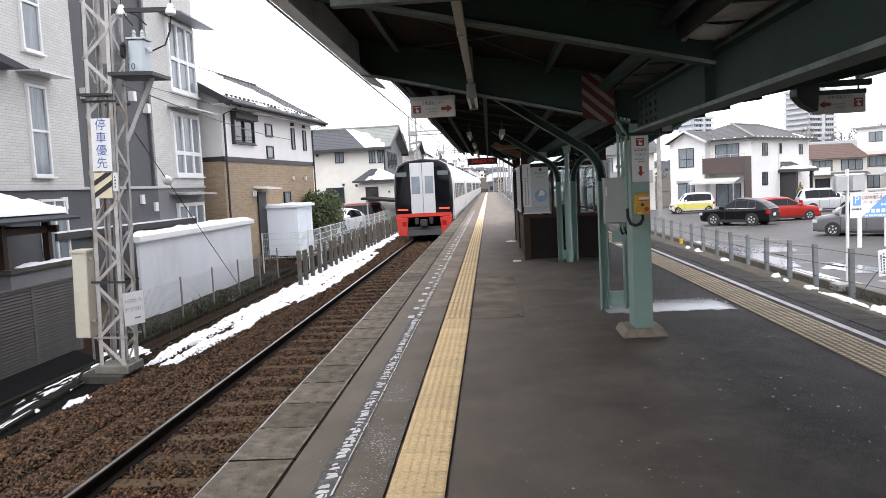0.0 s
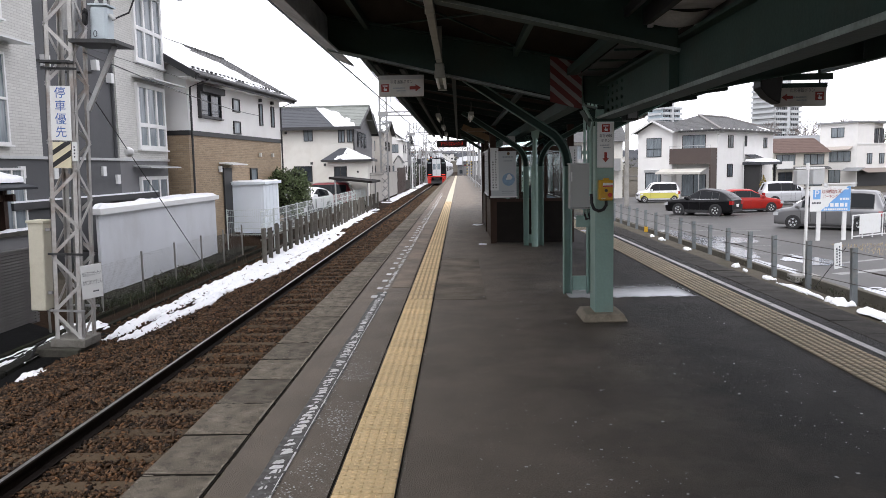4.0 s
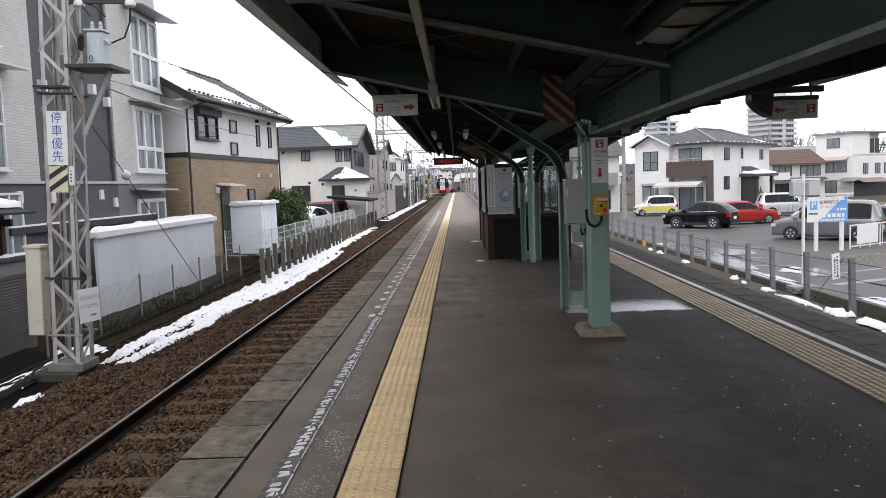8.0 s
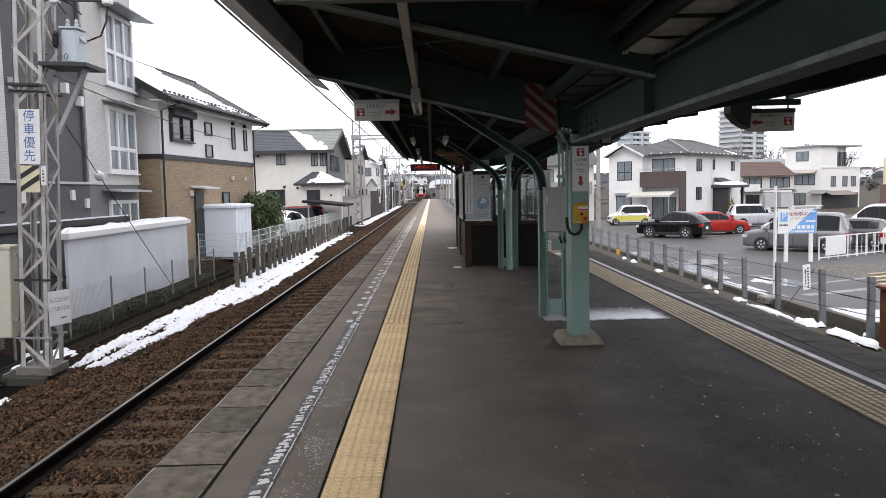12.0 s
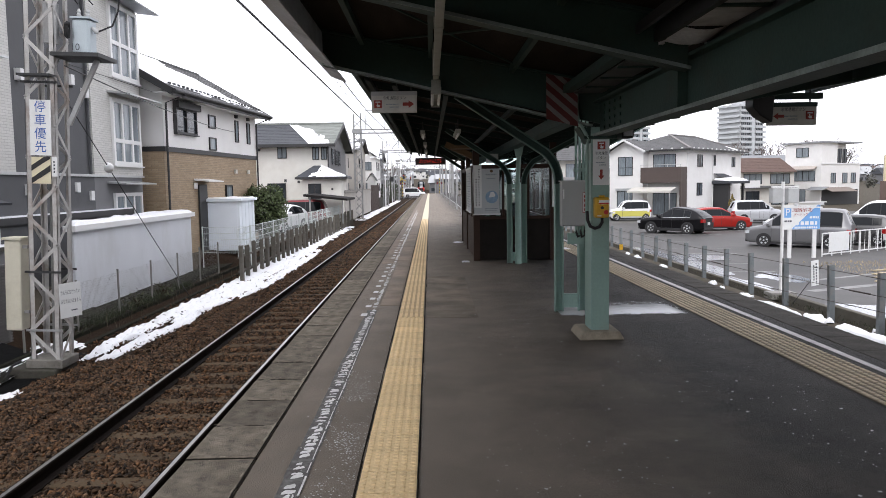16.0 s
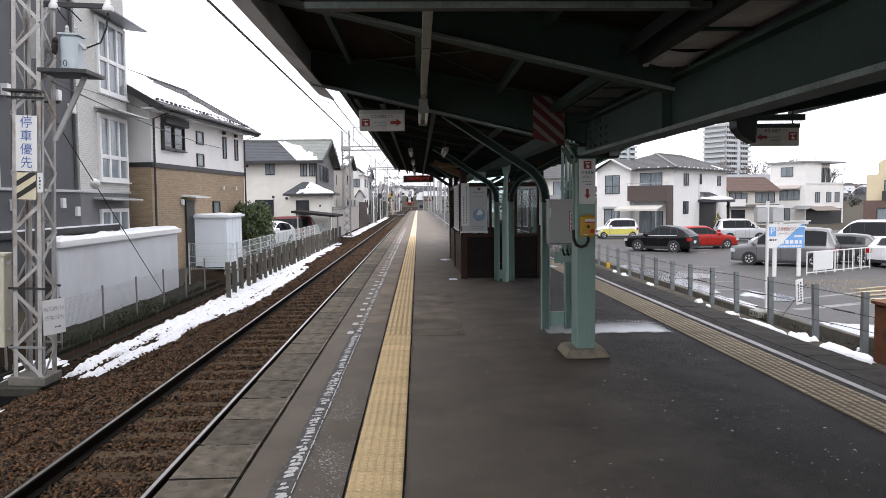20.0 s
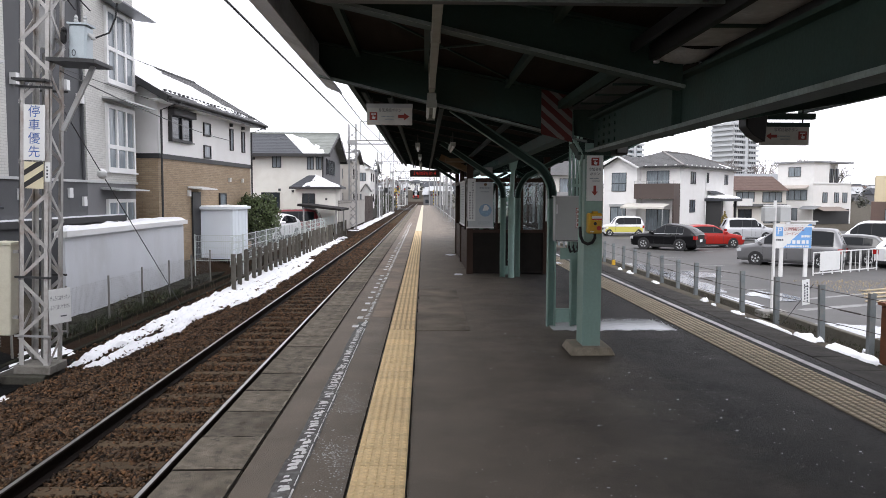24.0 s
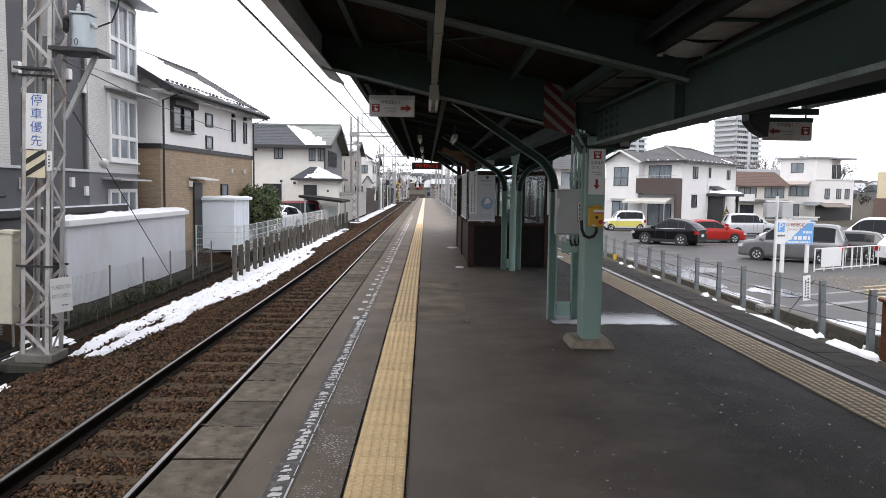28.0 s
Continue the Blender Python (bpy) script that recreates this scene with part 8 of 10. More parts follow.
def house_corner():
    """White two-storey house with hipped tile roof, taupe balcony and tiled porch."""
    h = thing("house", "white two-storey house with hipped grey tile roof and taupe balcony", "house", pose(23.0, 67.0, LOT_Z, 0, 0, 47.7), "houses")
    E, R = 6.15, 7.75
    boxpart("wall", (0, 0, 0, 13.5, 7.2, E), RENDER_W, h)
    boxpart("wing_wall", (-0.9, 3.75, 0, 0.0, 7.2, E), RENDER_W, h)
    bm = B()
    o = 0.6
    courses(bm, (-o, -o, E), (13.5 + o, -o, E), (4.2, 3.6, R), (10.4, 3.6, R), 12)
    courses(bm, (13.5 + o, -o, E), (13.5 + o, 7.8, E), (10.4, 3.6, R), (10.4, 3.6, R), 12)
    courses(bm, (-o, 7.8, E), (-o, -o, E), (4.2, 3.6, R), (4.2, 3.6, R), 12)
    courses(bm, (13.5 + o, 7.8, E), (-o, 7.8, E), (10.4, 3.6, R), (4.2, 3.6, R), 12)
    part("roof", bm, ROOFTILE, h, "grey-brown roof tiles in courses")
    bm = B()
    for a, b in (((-o, -o, E), (4.2, 3.6, R)), ((4.2, 3.6, R), (10.4, 3.6, R)), ((13.5 + o, -o, E), (10.4, 3.6, R))):
        bar(bm, Vector(a) + Vector((0, 0, 0.05)), Vector(b) + Vector((0, 0, 0.05)), 0.22, 0.10)
    part("ridge_cap", bm, RIDGE, h, "paler ridge tiles")
    for k in range(13):
        boxpart("snow_guard", (0.1 + 1.05 * k, -o - 0.02, E + 0.03, 0.26 + 1.05 * k, -o + 0.05, E + 0.13), FRAME_W, h, "small white snow guard")
    for k in range(4):
        boxpart("snow_guard", (-o - 0.02, 0.1 + 0.95 * k, E + 0.03, -o + 0.05, 0.26 + 0.95 * k, E + 0.13), FRAME_W, h, "small white snow guard")
    for x in (5.95, 0.03):
        tubepart("roof_downpipe", ((x, -0.07, 0.1), (x, -0.07, E - 0.5), (x, -o, E - 0.12)), 0.045, FRAME_W, h, seg=6)
    bm = B()
    for a, b in (((-o, -o), (13.5 + o, -o)), ((-o, 3.3), (-o, -o))):
        bar(bm, (*a, E - 0.06), (*b, E - 0.06), 0.06, 0.16)
    part("gutter", bm, TRIM_BLK, h)
    # front gable of the wing
    bm = B()
    prism(bm, [(3.75, E - 0.02), (7.2, E - 0.02), (5.47, E + 0.95)], "x", -0.9, -0.7)
    part("gable", bm, RENDER_W, h)
    bm = B()
    courses(bm, (-1.5, 3.3, E - 0.1), (3.0, 3.3, E - 0.1), (-1.5, 5.47, E + 1.05), (3.0, 5.47, E + 1.05), 7)
    courses(bm, (-1.5, 7.65, E - 0.1), (3.0, 7.65, E - 0.1), (-1.5, 5.47, E + 1.05), (3.0, 5.47, E + 1.05), 7)
    part("wing_roof", bm, ROOFTILE, h)
    bm = B()
    bar(bm, (-1.5, 3.3, E - 0.15), (-1.5, 5.47, E + 0.98), 0.05, 0.16)
    bar(bm, (-1.5, 7.65, E - 0.15), (-1.5, 5.47, E + 0.98), 0.05, 0.16)
    part("barge_board", bm, FRAME_W, h)
    # balcony
    b = boxpart("balcony", (-1.25, -0.05, 3.15, 0.0, 3.85, 4.55), TAUPE, h, "taupe panelled balcony")
    boxpart("handrail", (-1.28, -0.08, 4.75, -1.22, 3.88, 4.79), ALU, b)
    for y in (0.0, 1.2, 2.5, 3.8):
        boxpart("baluster", (-1.27, y, 4.55, -1.23, y + 0.04, 4.76), ALU, b)
    boxpart("side_wall", (-1.2, -0.06, 0, 0.0, 0.12, 3.15), TAUPE, h)
    bm = B()
    prism(bm, [(-1.2, 2.75), (-2.4, 2.45), (-2.4, 2.40), (-1.2, 2.68)], "y", 0.4, 4.6)
    part("terrace_roof", bm, mat("cream_terrace_sheet", (0.62, 0.60, 0.54), 0.5, var=0.08, scale=2, bump=0.05), h, "pale cream terrace roof")
    boxpart("terrace_valance", (-2.43, 0.4, 2.28, -2.38, 4.6, 2.46), mat("cream_terrace_sheet", (0.62, 0.60, 0.54)), h)
    for y in (0.5, 4.4):
        boxpart("terrace_post", (-2.38, y, 0, -2.32, y + 0.06, 2.42), ALU, h)
    window(h, face_left(-0.9, 6.3, 3.85), 1.5, 1.75, FRAME_BLK, PANELT, 2, 2, 0.06, split=0.42)
    window(h, face_left(-0.9, 6.4, 0.6), 1.6, 1.8, FRAME_BLK, PANELT, 2, 1, 0.06)
    boxpart("shutter_box", (-1.05, 4.6, 2.42, -0.9, 6.5, 2.66), ALU, h)
    window(h, face_left(0, 3.2, 4.0), 2.2, 1.75, FRAME_BLK, PANELT, 2, 1, 0.06)
    window(h, face_left(0, 3.2, 0.2), 2.3, 2.0, FRAME_BLK, PANELT, 2, 1, 0.06)
    for x, z, w, hh in ((2.4, 4.55, 1.15, 1.15), (6.2, 4.7, 0.5, 1.0), (10.9, 4.6, 0.9, 1.0), (2.3, 1.9, 1.2, 1.2)):
        window(h, pose(x, 0, z), w, hh, FRAME_BLK, DIMPANE, 2, 1, 0.06, bar_w=0.09)
    # porch
    # flat panel on the wall: shade of the entrance recess painted black
    boxpart("porch_recess", (6.2, -0.04, 0, 10.6, 0.0, 3.0), TRIM_BLK, h, "flat black panel, shade of the entrance recess in its colour")
    boxpart("porch_post", (10.4, -1.4, 0, 10.6, -1.2, 3.0), TRIM_BLK, h)
    boxpart("front_door", (7.6, -0.09, 0.1, 8.6, -0.04, 2.3), ALU, h, "pale entrance door")
    boxpart("porch_roof", (5.8, -1.75, 2.95, 11.2, 0.0, 3.22), ROOFDARK, h, "flat dark porch roof", 0.03)
    boxpart("porch_wall", (6.2, -1.5, 0, 6.4, 0.0, 2.95), TRIM_BLK, h)
    bm = B()
    courses(bm, (6.1, -0.7, 3.62), (9.2, -0.7, 3.62), (6.4, 0.0, 3.95), (8.9, 0.0, 3.95), 3)
    part("pent_roof", bm, ROOFDARK, h)
    roof_snow("roof_snow", h, (5.9, -1.7, 3.21), (11.1, -1.7, 3.21), (5.9, -0.1, 3.30), (11.1, -0.1, 3.42), 2.2, lambda u, v: 0.9 - 0.6 * abs(v - 0.5), 0.22, 24, 10)
    roof_snow("roof_snow", h, (9.5, -o, E), (13.5, -o, E), (9.5, 2.5, R - 0.4), (12.5, 1.5, E + 0.8), 8.1, lambda u, v: 0.1 - 1.0 * abs(v - 0.35) - 0.6 * abs(u - 0.6), 0.06, 24, 12)
    sh = thing("garden_shrub", "small yellowish conical garden shrub", "shrub", pose(28.6, 70.4, LOT_Z))
    leaf_ball("foliage", sh, 0.6, 0.6, 1.9, 500, 0.09, mat("yellow_leaf", (0.24, 0.19, 0.05), 0.8, var=0.3, bump=0.0, island=0.4), 3, cone=True)


def leaf_ball(name, parent, rx, ry, h, n, size, material, seed, cone=False, lift=0.0):
    """A crown of many small tilted leaves with an uneven outline."""
    rng = np.random.default_rng(seed)
    d = rng.normal(size=(n, 3))
    d /= np.linalg.norm(d, axis=1)[:, None]
    rad = rng.uniform(0.45, 1.0, n) ** 0.5
    lump = 1 + 0.22 * np.sin(d[:, 0] * 5 + seed) * np.cos(d[:, 1] * 4 + d[:, 2] * 6)
    p = d * (rad * lump)[:, None]
    t = (p[:, 2] + 1) / 2
    k = np.clip(1.15 - t, 0.1, 1) if cone else np.ones(n)
    c = np.stack([p[:, 0] * rx * k, p[:, 1] * ry * k, np.clip(t, 0, 1.2) * h + lift], 1)
    u, v = rng.normal(size=(n, 3)), rng.normal(size=(n, 3))
    u /= np.linalg.norm(u, axis=1)[:, None]
    v -= (u * v).sum(1)[:, None] * u
    v /= np.linalg.norm(v, axis=1)[:, None]
    s = rng.uniform(0.6, 1.3, n)[:, None] * size
    quad = np.stack([c - u * s, c + v * s * 0.45, c + u * s, c - v * s * 0.45], 1).reshape(-1, 3)
    me = from_arrays(name, quad.tolist(), (np.arange(4 * n).reshape(-1, 4)).tolist(), material)
    ob = new(name, me)
    ob.parent = parent
    ob["kind"] = "stuff"
    return ob


house_corner()


def house_three():
    h = thing("house", "white three-storey building with balcony and flat roof", "house", pose(48.4, 92.0, LOT_Z, 0, 0, 25.5) @ Matrix.Diagonal((0.82, 0.82, 1.0, 1.0)), "houses")
    boxpart("wall", (0, 0, 0, 9.0, 6.4, 5.1), RENDER_W, h)
    boxpart("upper_wall", (0, 0, 5.1, 3.6, 6.4, 7.7), RENDER_W, h)
    boxpart("upper_wall", (3.6, 2.0, 5.1, 8.4, 6.4, 7.7), RENDER_W, h)
    boxpart("flat_roof", (-0.4, -0.4, 7.7, 8.9, 6.8, 7.9), SHEET, h)
    boxpart("ledge", (-0.1, -0.1, 5.05, 9.1, 0.0, 5.2), FRAME_W, h)
    for k in range(24):
        boxpart("baluster", (3.7 + 0.22 * k, 0.0, 5.2, 3.73 + 0.22 * k, 0.03, 6.2), TRIM_BLK, h)
    boxpart("handrail", (3.6, 0.0, 6.2, 9.0, 0.04, 6.26), TRIM_BLK, h)
    window(h, face_left(0, 4.4, 6.0), 2.2, 1.2, FRAME_BLK, PANELT, 2, 1, 0.08)
    window(h, face_left(0, 5.4, 3.0), 4.4, 1.3, FRAME_BLK, PANELT, 4, 1, 0.08)
    awning(h, face_left(0, 5.7, 4.9), 5.0, 0.8, 0.4, mat("striped_awning", (0.45, 0.40, 0.36), 0.7, var=0.1, bump=0.05))
    window(h, face_left(0, 5.6, 0.4), 3.0, 1.6, FRAME_BLK, PANELT, 3, 1, 0.08)
    for x in (4.0, 6.4, 7.6):
        window(h, pose(x, 2.0, 5.3), 0.9, 1.8, FRAME_BLK, PANE, 2, 1, 0.08)
    for x in (2.2, 4.9, 6.9):
        window(h, pose(x, 0, 2.7), 1.1, 1.3, FRAME_BLK, PANELT, 2, 1, 0.08)
    awning(h, pose(0.4, 0, 2.2), 6.0, 1.6, 0.5, mat("brownish_awning", (0.24, 0.20, 0.175), 0.7, var=0.1, bump=0.05))
    boxpart("shop_front", (0.2, -0.04, 0, 8.6, 0.0, 1.9), TRIM_BLK, h, "dark ground-floor shopfront")
    awning(h, face_left(0, 1.6, 2.3), 3.0, 1.4, 0.4, SHEET)
    # older tiled house to its side
    g = thing("house", "older two-storey house with brown tiled roof", "house", pose(37.6, 90.0, LOT_Z, 0, 0, 8), "houses")
    boxpart("wall", (0, 0, 0, 7.0, 6, 4.3), RENDER_CREAM, g)
    bm = B()
    courses(bm, (-0.5, -0.6, 4.2), (7.0, -0.6, 4.2), (1.0, 3.0, 6.0), (7.0, 3.0, 6.0), 9)
    part("roof", bm, ROOFBROWN, g)
    bm = B()
    courses(bm, (-0.5, -0.7, 2.25), (7.0, -0.7, 2.25), (-0.5, 0.0, 2.55), (7.0, 0.0, 2.55), 3)
    part("pent_roof", bm, ROOFTILE, g)
    window(g, pose(3.8, 0, 2.75), 2.6, 1.25, FRAME_BLK, PANELT, 3, 1, 0.08)
    window(g, pose(0.3, 0, 2.75), 2.4, 1.25, FRAME_BLK, PANELT, 3, 1, 0.08)
    boxpart("balcony_panel", (0.2, -0.5, 2.3, 2.2, -0.44, 3.2), FRAME_W, g)
    window(g, pose(0.6, 0, 0.2), 1.8, 1.7, FRAME_BLK, PANE, 2, 1, 0.08)
    window(g, pose(4.0, 0, 0.2), 2.2, 1.7, FRAME_BLK, PANELT, 2, 1, 0.08)
    # long grey roof behind, seen between the houses
    k = thing("house", "low house with long grey roof behind the others", "house", pose(36, 104, LOT_Z), "houses")
    boxpart("wall", (0, 0, 0, 16, 8, 5.0), RENDER_CREAM, k)
    bm = B()
    courses(bm, (-0.5, -0.6, 5.0), (16.5, -0.6, 5.0), (-0.5, 4, 6.8), (16.5, 4, 6.8), 9)
    part("roof", bm, SHEET, k)
    # beige building at the edge of view
    b = thing("house", "beige building with dark windows and reddish brown ground floor", "house", pose(45.7, 75.3, LOT_Z, 0, 0, -31), "houses")
    boxpart("ground_floor_wall", (0, -0.4, 0, 12, 8, 2.95), mat("red_brown_tile", (0.12, 0.078, 0.064), 0.7, var=0.12, scale=2, bump=0.1), b)
    boxpart("upper_wall", (0.3, 0, 2.95, 12, 8, 5.6), RENDER_BEIGE, b)
    bm = B()
    prism(bm, [(1.4, 5.6), (12, 5.6), (12, 9.6), (5.6, 9.0), (3.4, 7.9), (1.4, 6.9)], "y", 0, 8)
    part("top_wall", bm, RENDER_BEIGE, b)
    boxpart("balcony_rail", (1.6, -0.5, 2.95, 12, -0.45, 3.9), TRIM_BLK, b)
    window(b, pose(1.8, 0, 3.1), 4.2, 1.9, FRAME_BLK, PANELT, 3, 1, 0.1)
    window(b, pose(3.0, 0, 6.1), 3.4, 1.6, FRAME_BLK, PANE, 3, 1, 0.1)
    boxpart("flower_rail", (2.8, -0.5, 5.9, 6.8, -0.1, 6.4), TRIM_BLK, b)
    window(b, pose(1.2, -0.4, 0.1), 2.0, 2.1, FRAME_BLK, PANELT, 2, 1, 0.1)
    window(b, pose(5.0, -0.4, 0.1), 3.0, 2.1, FRAME_BLK, PANE, 2, 1, 0.1)


house_three()


def left_neighbour():
    """The neighbour of the corner house, half hidden by the platform post, and a utility pole."""
    h = thing("house", "pale two-storey house with grey roof behind the yellow car", "house", pose(9.4, 72.0, LOT_Z), "houses")
    boxpart("wall", (0, 0, 0, 6.4, 7, 5.4), RENDER_CREAM, h)
    bm = B()
    courses(bm, (-0.5, -0.6, 5.4), (6.9, -0.6, 5.4), (-0.5, 3.5, 7.3), (6.9, 3.5, 7.3), 9)
    part("roof", bm, ROOFTILE, h)
    boxpart("balcony", (0.6, -1.0, 2.6, 6.0, 0, 3.8), mat("grey_panel", (0.26, 0.26, 0.26), 0.6, bump=0.05), h)
    for x in (0.8, 3.6):
        window(h, pose(x, 0, 3.3), 1.7, 1.8, FRAME_BLK, PANELT, 2, 1, 0.08)
        window(h, pose(x, 0, 0.3), 1.9, 1.9, FRAME_BLK, PANE, 2, 1, 0.08)
    p = thing("utility_pole", "pale concrete utility pole beside the car park", "pole", pose(13.1, 58.0, LOT_Z))
    tubepart("pole", ((0, 0, 0), (0, 0, 10)), [0.19, 0.13], CONCRETE, p, seg=12)
    for z in (8.2, 9.0):
        boxpart("cross_arm", (-0.9, -0.05, z, 0.9, 0.05, z + 0.1), GALV, p)


left_neighbour()


def apartment_tower(x, y, w, d, floors, label, glassy=False):
    t = thing("apartment_tower", label, "apartment tower", pose(x, y, 0, 0, 0, 28), "apartment towers")
    H = 3.0
    wall = mat("tower_wall", (0.50, 0.52, 0.53), 0.8, var=0.06, scale=0.3, fine=4, bump=0.0)
    boxpart("core", (0, 0, -2, w, d, floors * H), GREYPAINT if not glassy else LTGLASS, t)
    boxpart("stair_shaft", (w * 0.42, -1.2, -2, w * 0.55, 0.5, floors * H + 3), wall, t)
    boxpart("roof_house", (w * 0.25, d * 0.3, floors * H, w * 0.75, d * 0.7, floors * H + 3), wall, t)
    bm = B()
    bx(bm, 0, 0, 0, 1, 1, 1)
    slab = mesh_of(bm, wall)
    for k in range(1, floors + 1):
        for nm, dims in (("balcony", (-0.2, -1.6, k * H - 1.35, w * 0.41, -0.1, k * H - 0.1)), ("balcony", (w * 0.56, -1.6, k * H - 1.35, w + 0.2, -0.1, k * H - 0.1)), ("side_balcony", (-1.6, 0.3, k * H - 1.35, -0.1, d - 0.3, k * H - 0.1))):
            x0, y0, z0, x1, y1, z1 = dims
            o = piece(nm, slab, t, Matrix.Translation((x0, y0, z0)) @ Matrix.Diagonal((x1 - x0, y1 - y0, z1 - z0, 1)))
    bm = B()
    for k in range(floors):
        for i in range(5):
            for xa in (0.02 * w, 0.58 * w):
                bx(bm, xa + i * w * 0.078, -0.06, k * H + 0.3, xa + i * w * 0.078 + w * 0.06, 0.0, k * H + 2.4)
    part("glazing", bm, PANE, t)["kind"] = "stuff"


LTGLASS = mat("pale_glass_facade", (0.42, 0.50, 0.54), 0.3, var=0.1, scale=0.3, bump=0.0)
apartment_tower(179.0, 430, 19.5, 16, 15, "tall grey apartment tower with banded balconies far off")
apartment_tower(116, 430, 13, 12, 11, "pale bluish apartment tower behind the houses", True)


def bare_tree(m, height, seed, label="bare winter tree with fine branches"):
    rnd = random.Random(seed)
    t = thing("tree", label, "tree", m, "bare trees")
    bark = mat("tree_bark", (0.15, 0.125, 0.115), 0.9, var=0.25, scale=5, bump=0.3)
    verts, faces = [], []

    def limb(p, d, L, r, depth):
        q = p + d * L
        i = len(verts)
        a = d.orthogonal().normalized()
        b = d.cross(a)
        for c, rr in ((p, r), (q, r * 0.62)):
            for k in range(4):
                verts.append(c + (a * math.cos(k * 1.5708) + b * math.sin(k * 1.5708)) * rr)
        for k in range(4):
            faces.append((i + k, i + (k + 1) % 4, i + 4 + (k + 1) % 4, i + 4 + k))
        if depth:
            for _ in range(3 if depth > 1 else 4):
                nd = (d + Vector((rnd.uniform(-1, 1), rnd.uniform(-1, 1), rnd.uniform(-0.25, 0.7))) * 0.75).normalized()
                limb(p + d * L * rnd.uniform(0.55, 1.0), nd, L * rnd.uniform(0.55, 0.8), r * 0.55, depth - 1)
    tubepart("trunk", ((0, 0, 0), (0, 0, height * 0.25)), [height * 0.03, height * 0.022], bark, t)
    limb(Vector((0, 0, height * 0.22)), Vector((0.05, 0, 1)).normalized(), height * 0.25, height * 0.018, 6)
    ob = new("crown", from_arrays("crown", verts, faces, bark))
    ob.parent = t
    ob["kind"] = "stuff"


for k, (x, y, hh) in enumerate(((53.5, 131, 11.5), (55.5, 136, 12.0), (58, 130, 11.5), (61.5, 134, 12.5), (65, 130, 13.0), (68.5, 133, 12.5), (72, 129, 11.5))):
    bare_tree(pose(x, y, LOT_Z), hh, 40 + k)
for k, (x, y, hh) in enumerate(((-8.6, 112, 7.5), (-9.5, 120, 8.0), (-6.6, 170, 9.0), (-9.0, 182, 9.5), (-7.2, 132, 6.0), (-6.6, 140, 5.0), (7, 150, 8), (9, 172, 9))):
    bare_tree(pose(x, y, -0.8), hh, 60 + k)

bush = thing("evergreen_bush", "dark green rounded evergreen bush beside the shed", "bush", pose(-6.95, 30.4, -0.6))
tubepart("trunk", ((0, 0, 0), (0, 0, 0.9)), [0.07, 0.04], mat("bush_bark", (0.10, 0.075, 0.05), 0.9, bump=0.2), bush)
leaf_ball("foliage", bush, 1.05, 1.15, 2.05, 7200, 0.06, mat("hedge_leaf", (0.085, 0.115, 0.045), 0.6, var=0.3, bump=0.0, island=0.5), 5, lift=0.25)
leaf_ball("foliage_core", bush, 0.75, 0.85, 1.65, 1100, 0.14, mat("bush_core", (0.02, 0.026, 0.012), 0.9, bump=0.0), 6, lift=0.35)


def carport():
    c = thing("carport", "dark flat carport roof on thin posts", "carport", pose(-7.5, 43.6, -0.6))
    bm = B()
    prism(bm, [(0, 1.62), (2.55, 1.34), (2.55, 1.46), (0.0, 1.76)], "y", 0, 4.6)
    part("roof", bm, mat("carport_sheet", (0.014, 0.012, 0.011), 0.7, spec=0.15, var=0.15, bump=0.1), c)
    for x, y in ((0.3, 0.2), (2.2, 0.2), (2.2, 4.3)):
        boxpart("post", (x, y, 0, x + 0.08, y + 0.08, 1.6 - 0.11 * x), GALV, c)
    w = thing("garden_wall", "pale grey garden wall before the cream house", "wall", pose(-9.6, 48.0, -0.6))
    boxpart("wall", (0, 0, 0, 1.6, 0.15, 1.25), CONCRETE, w)
    boxpart("coping", (-0.05, -0.04, 1.25, 1.65, 0.19, 1.31), CONCRETE, w)
    w2 = thing("garden_wall", "pale rendered wall beside the line", "wall", pose(-5.75, 49.6, -0.8))
    boxpart("wall", (-0.15, 0, 0, 0, 21.5, 2.05), BEIGE_W, w2)
    boxpart("return_wall", (-1.25, 0, 0, -0.15, 0.15, 2.05), BEIGE_W, w2)
    boxpart("coping", (-0.20, -0.03, 2.05, 0.05, 21.5, 2.11), CONCRETE, w2)
    boxpart("coping", (-1.45, -0.05, 1.9, 0.05, 8.6, 1.98), CONCRETE, w2)


carport()
for k, (x, y, w, h) in enumerate(((-6.9, 97.0, 1.1, 2.6), (-6.6, 114.0, 1.3, 3.4), (-6.8, 125.0, 1.5, 3.0), (-6.4, 136.0, 1.2, 2.8))):
    sh = thing("lineside_shrub", "dark evergreen shrub beside the line", "shrub", pose(x, y, -0.9), "lineside shrubs")
    leaf_ball("foliage", sh, w, w, h, 900, 0.14, mat("dark_leaf", (0.045, 0.055, 0.03), 0.8, var=0.3, bump=0.0, island=0.5), 30 + k)


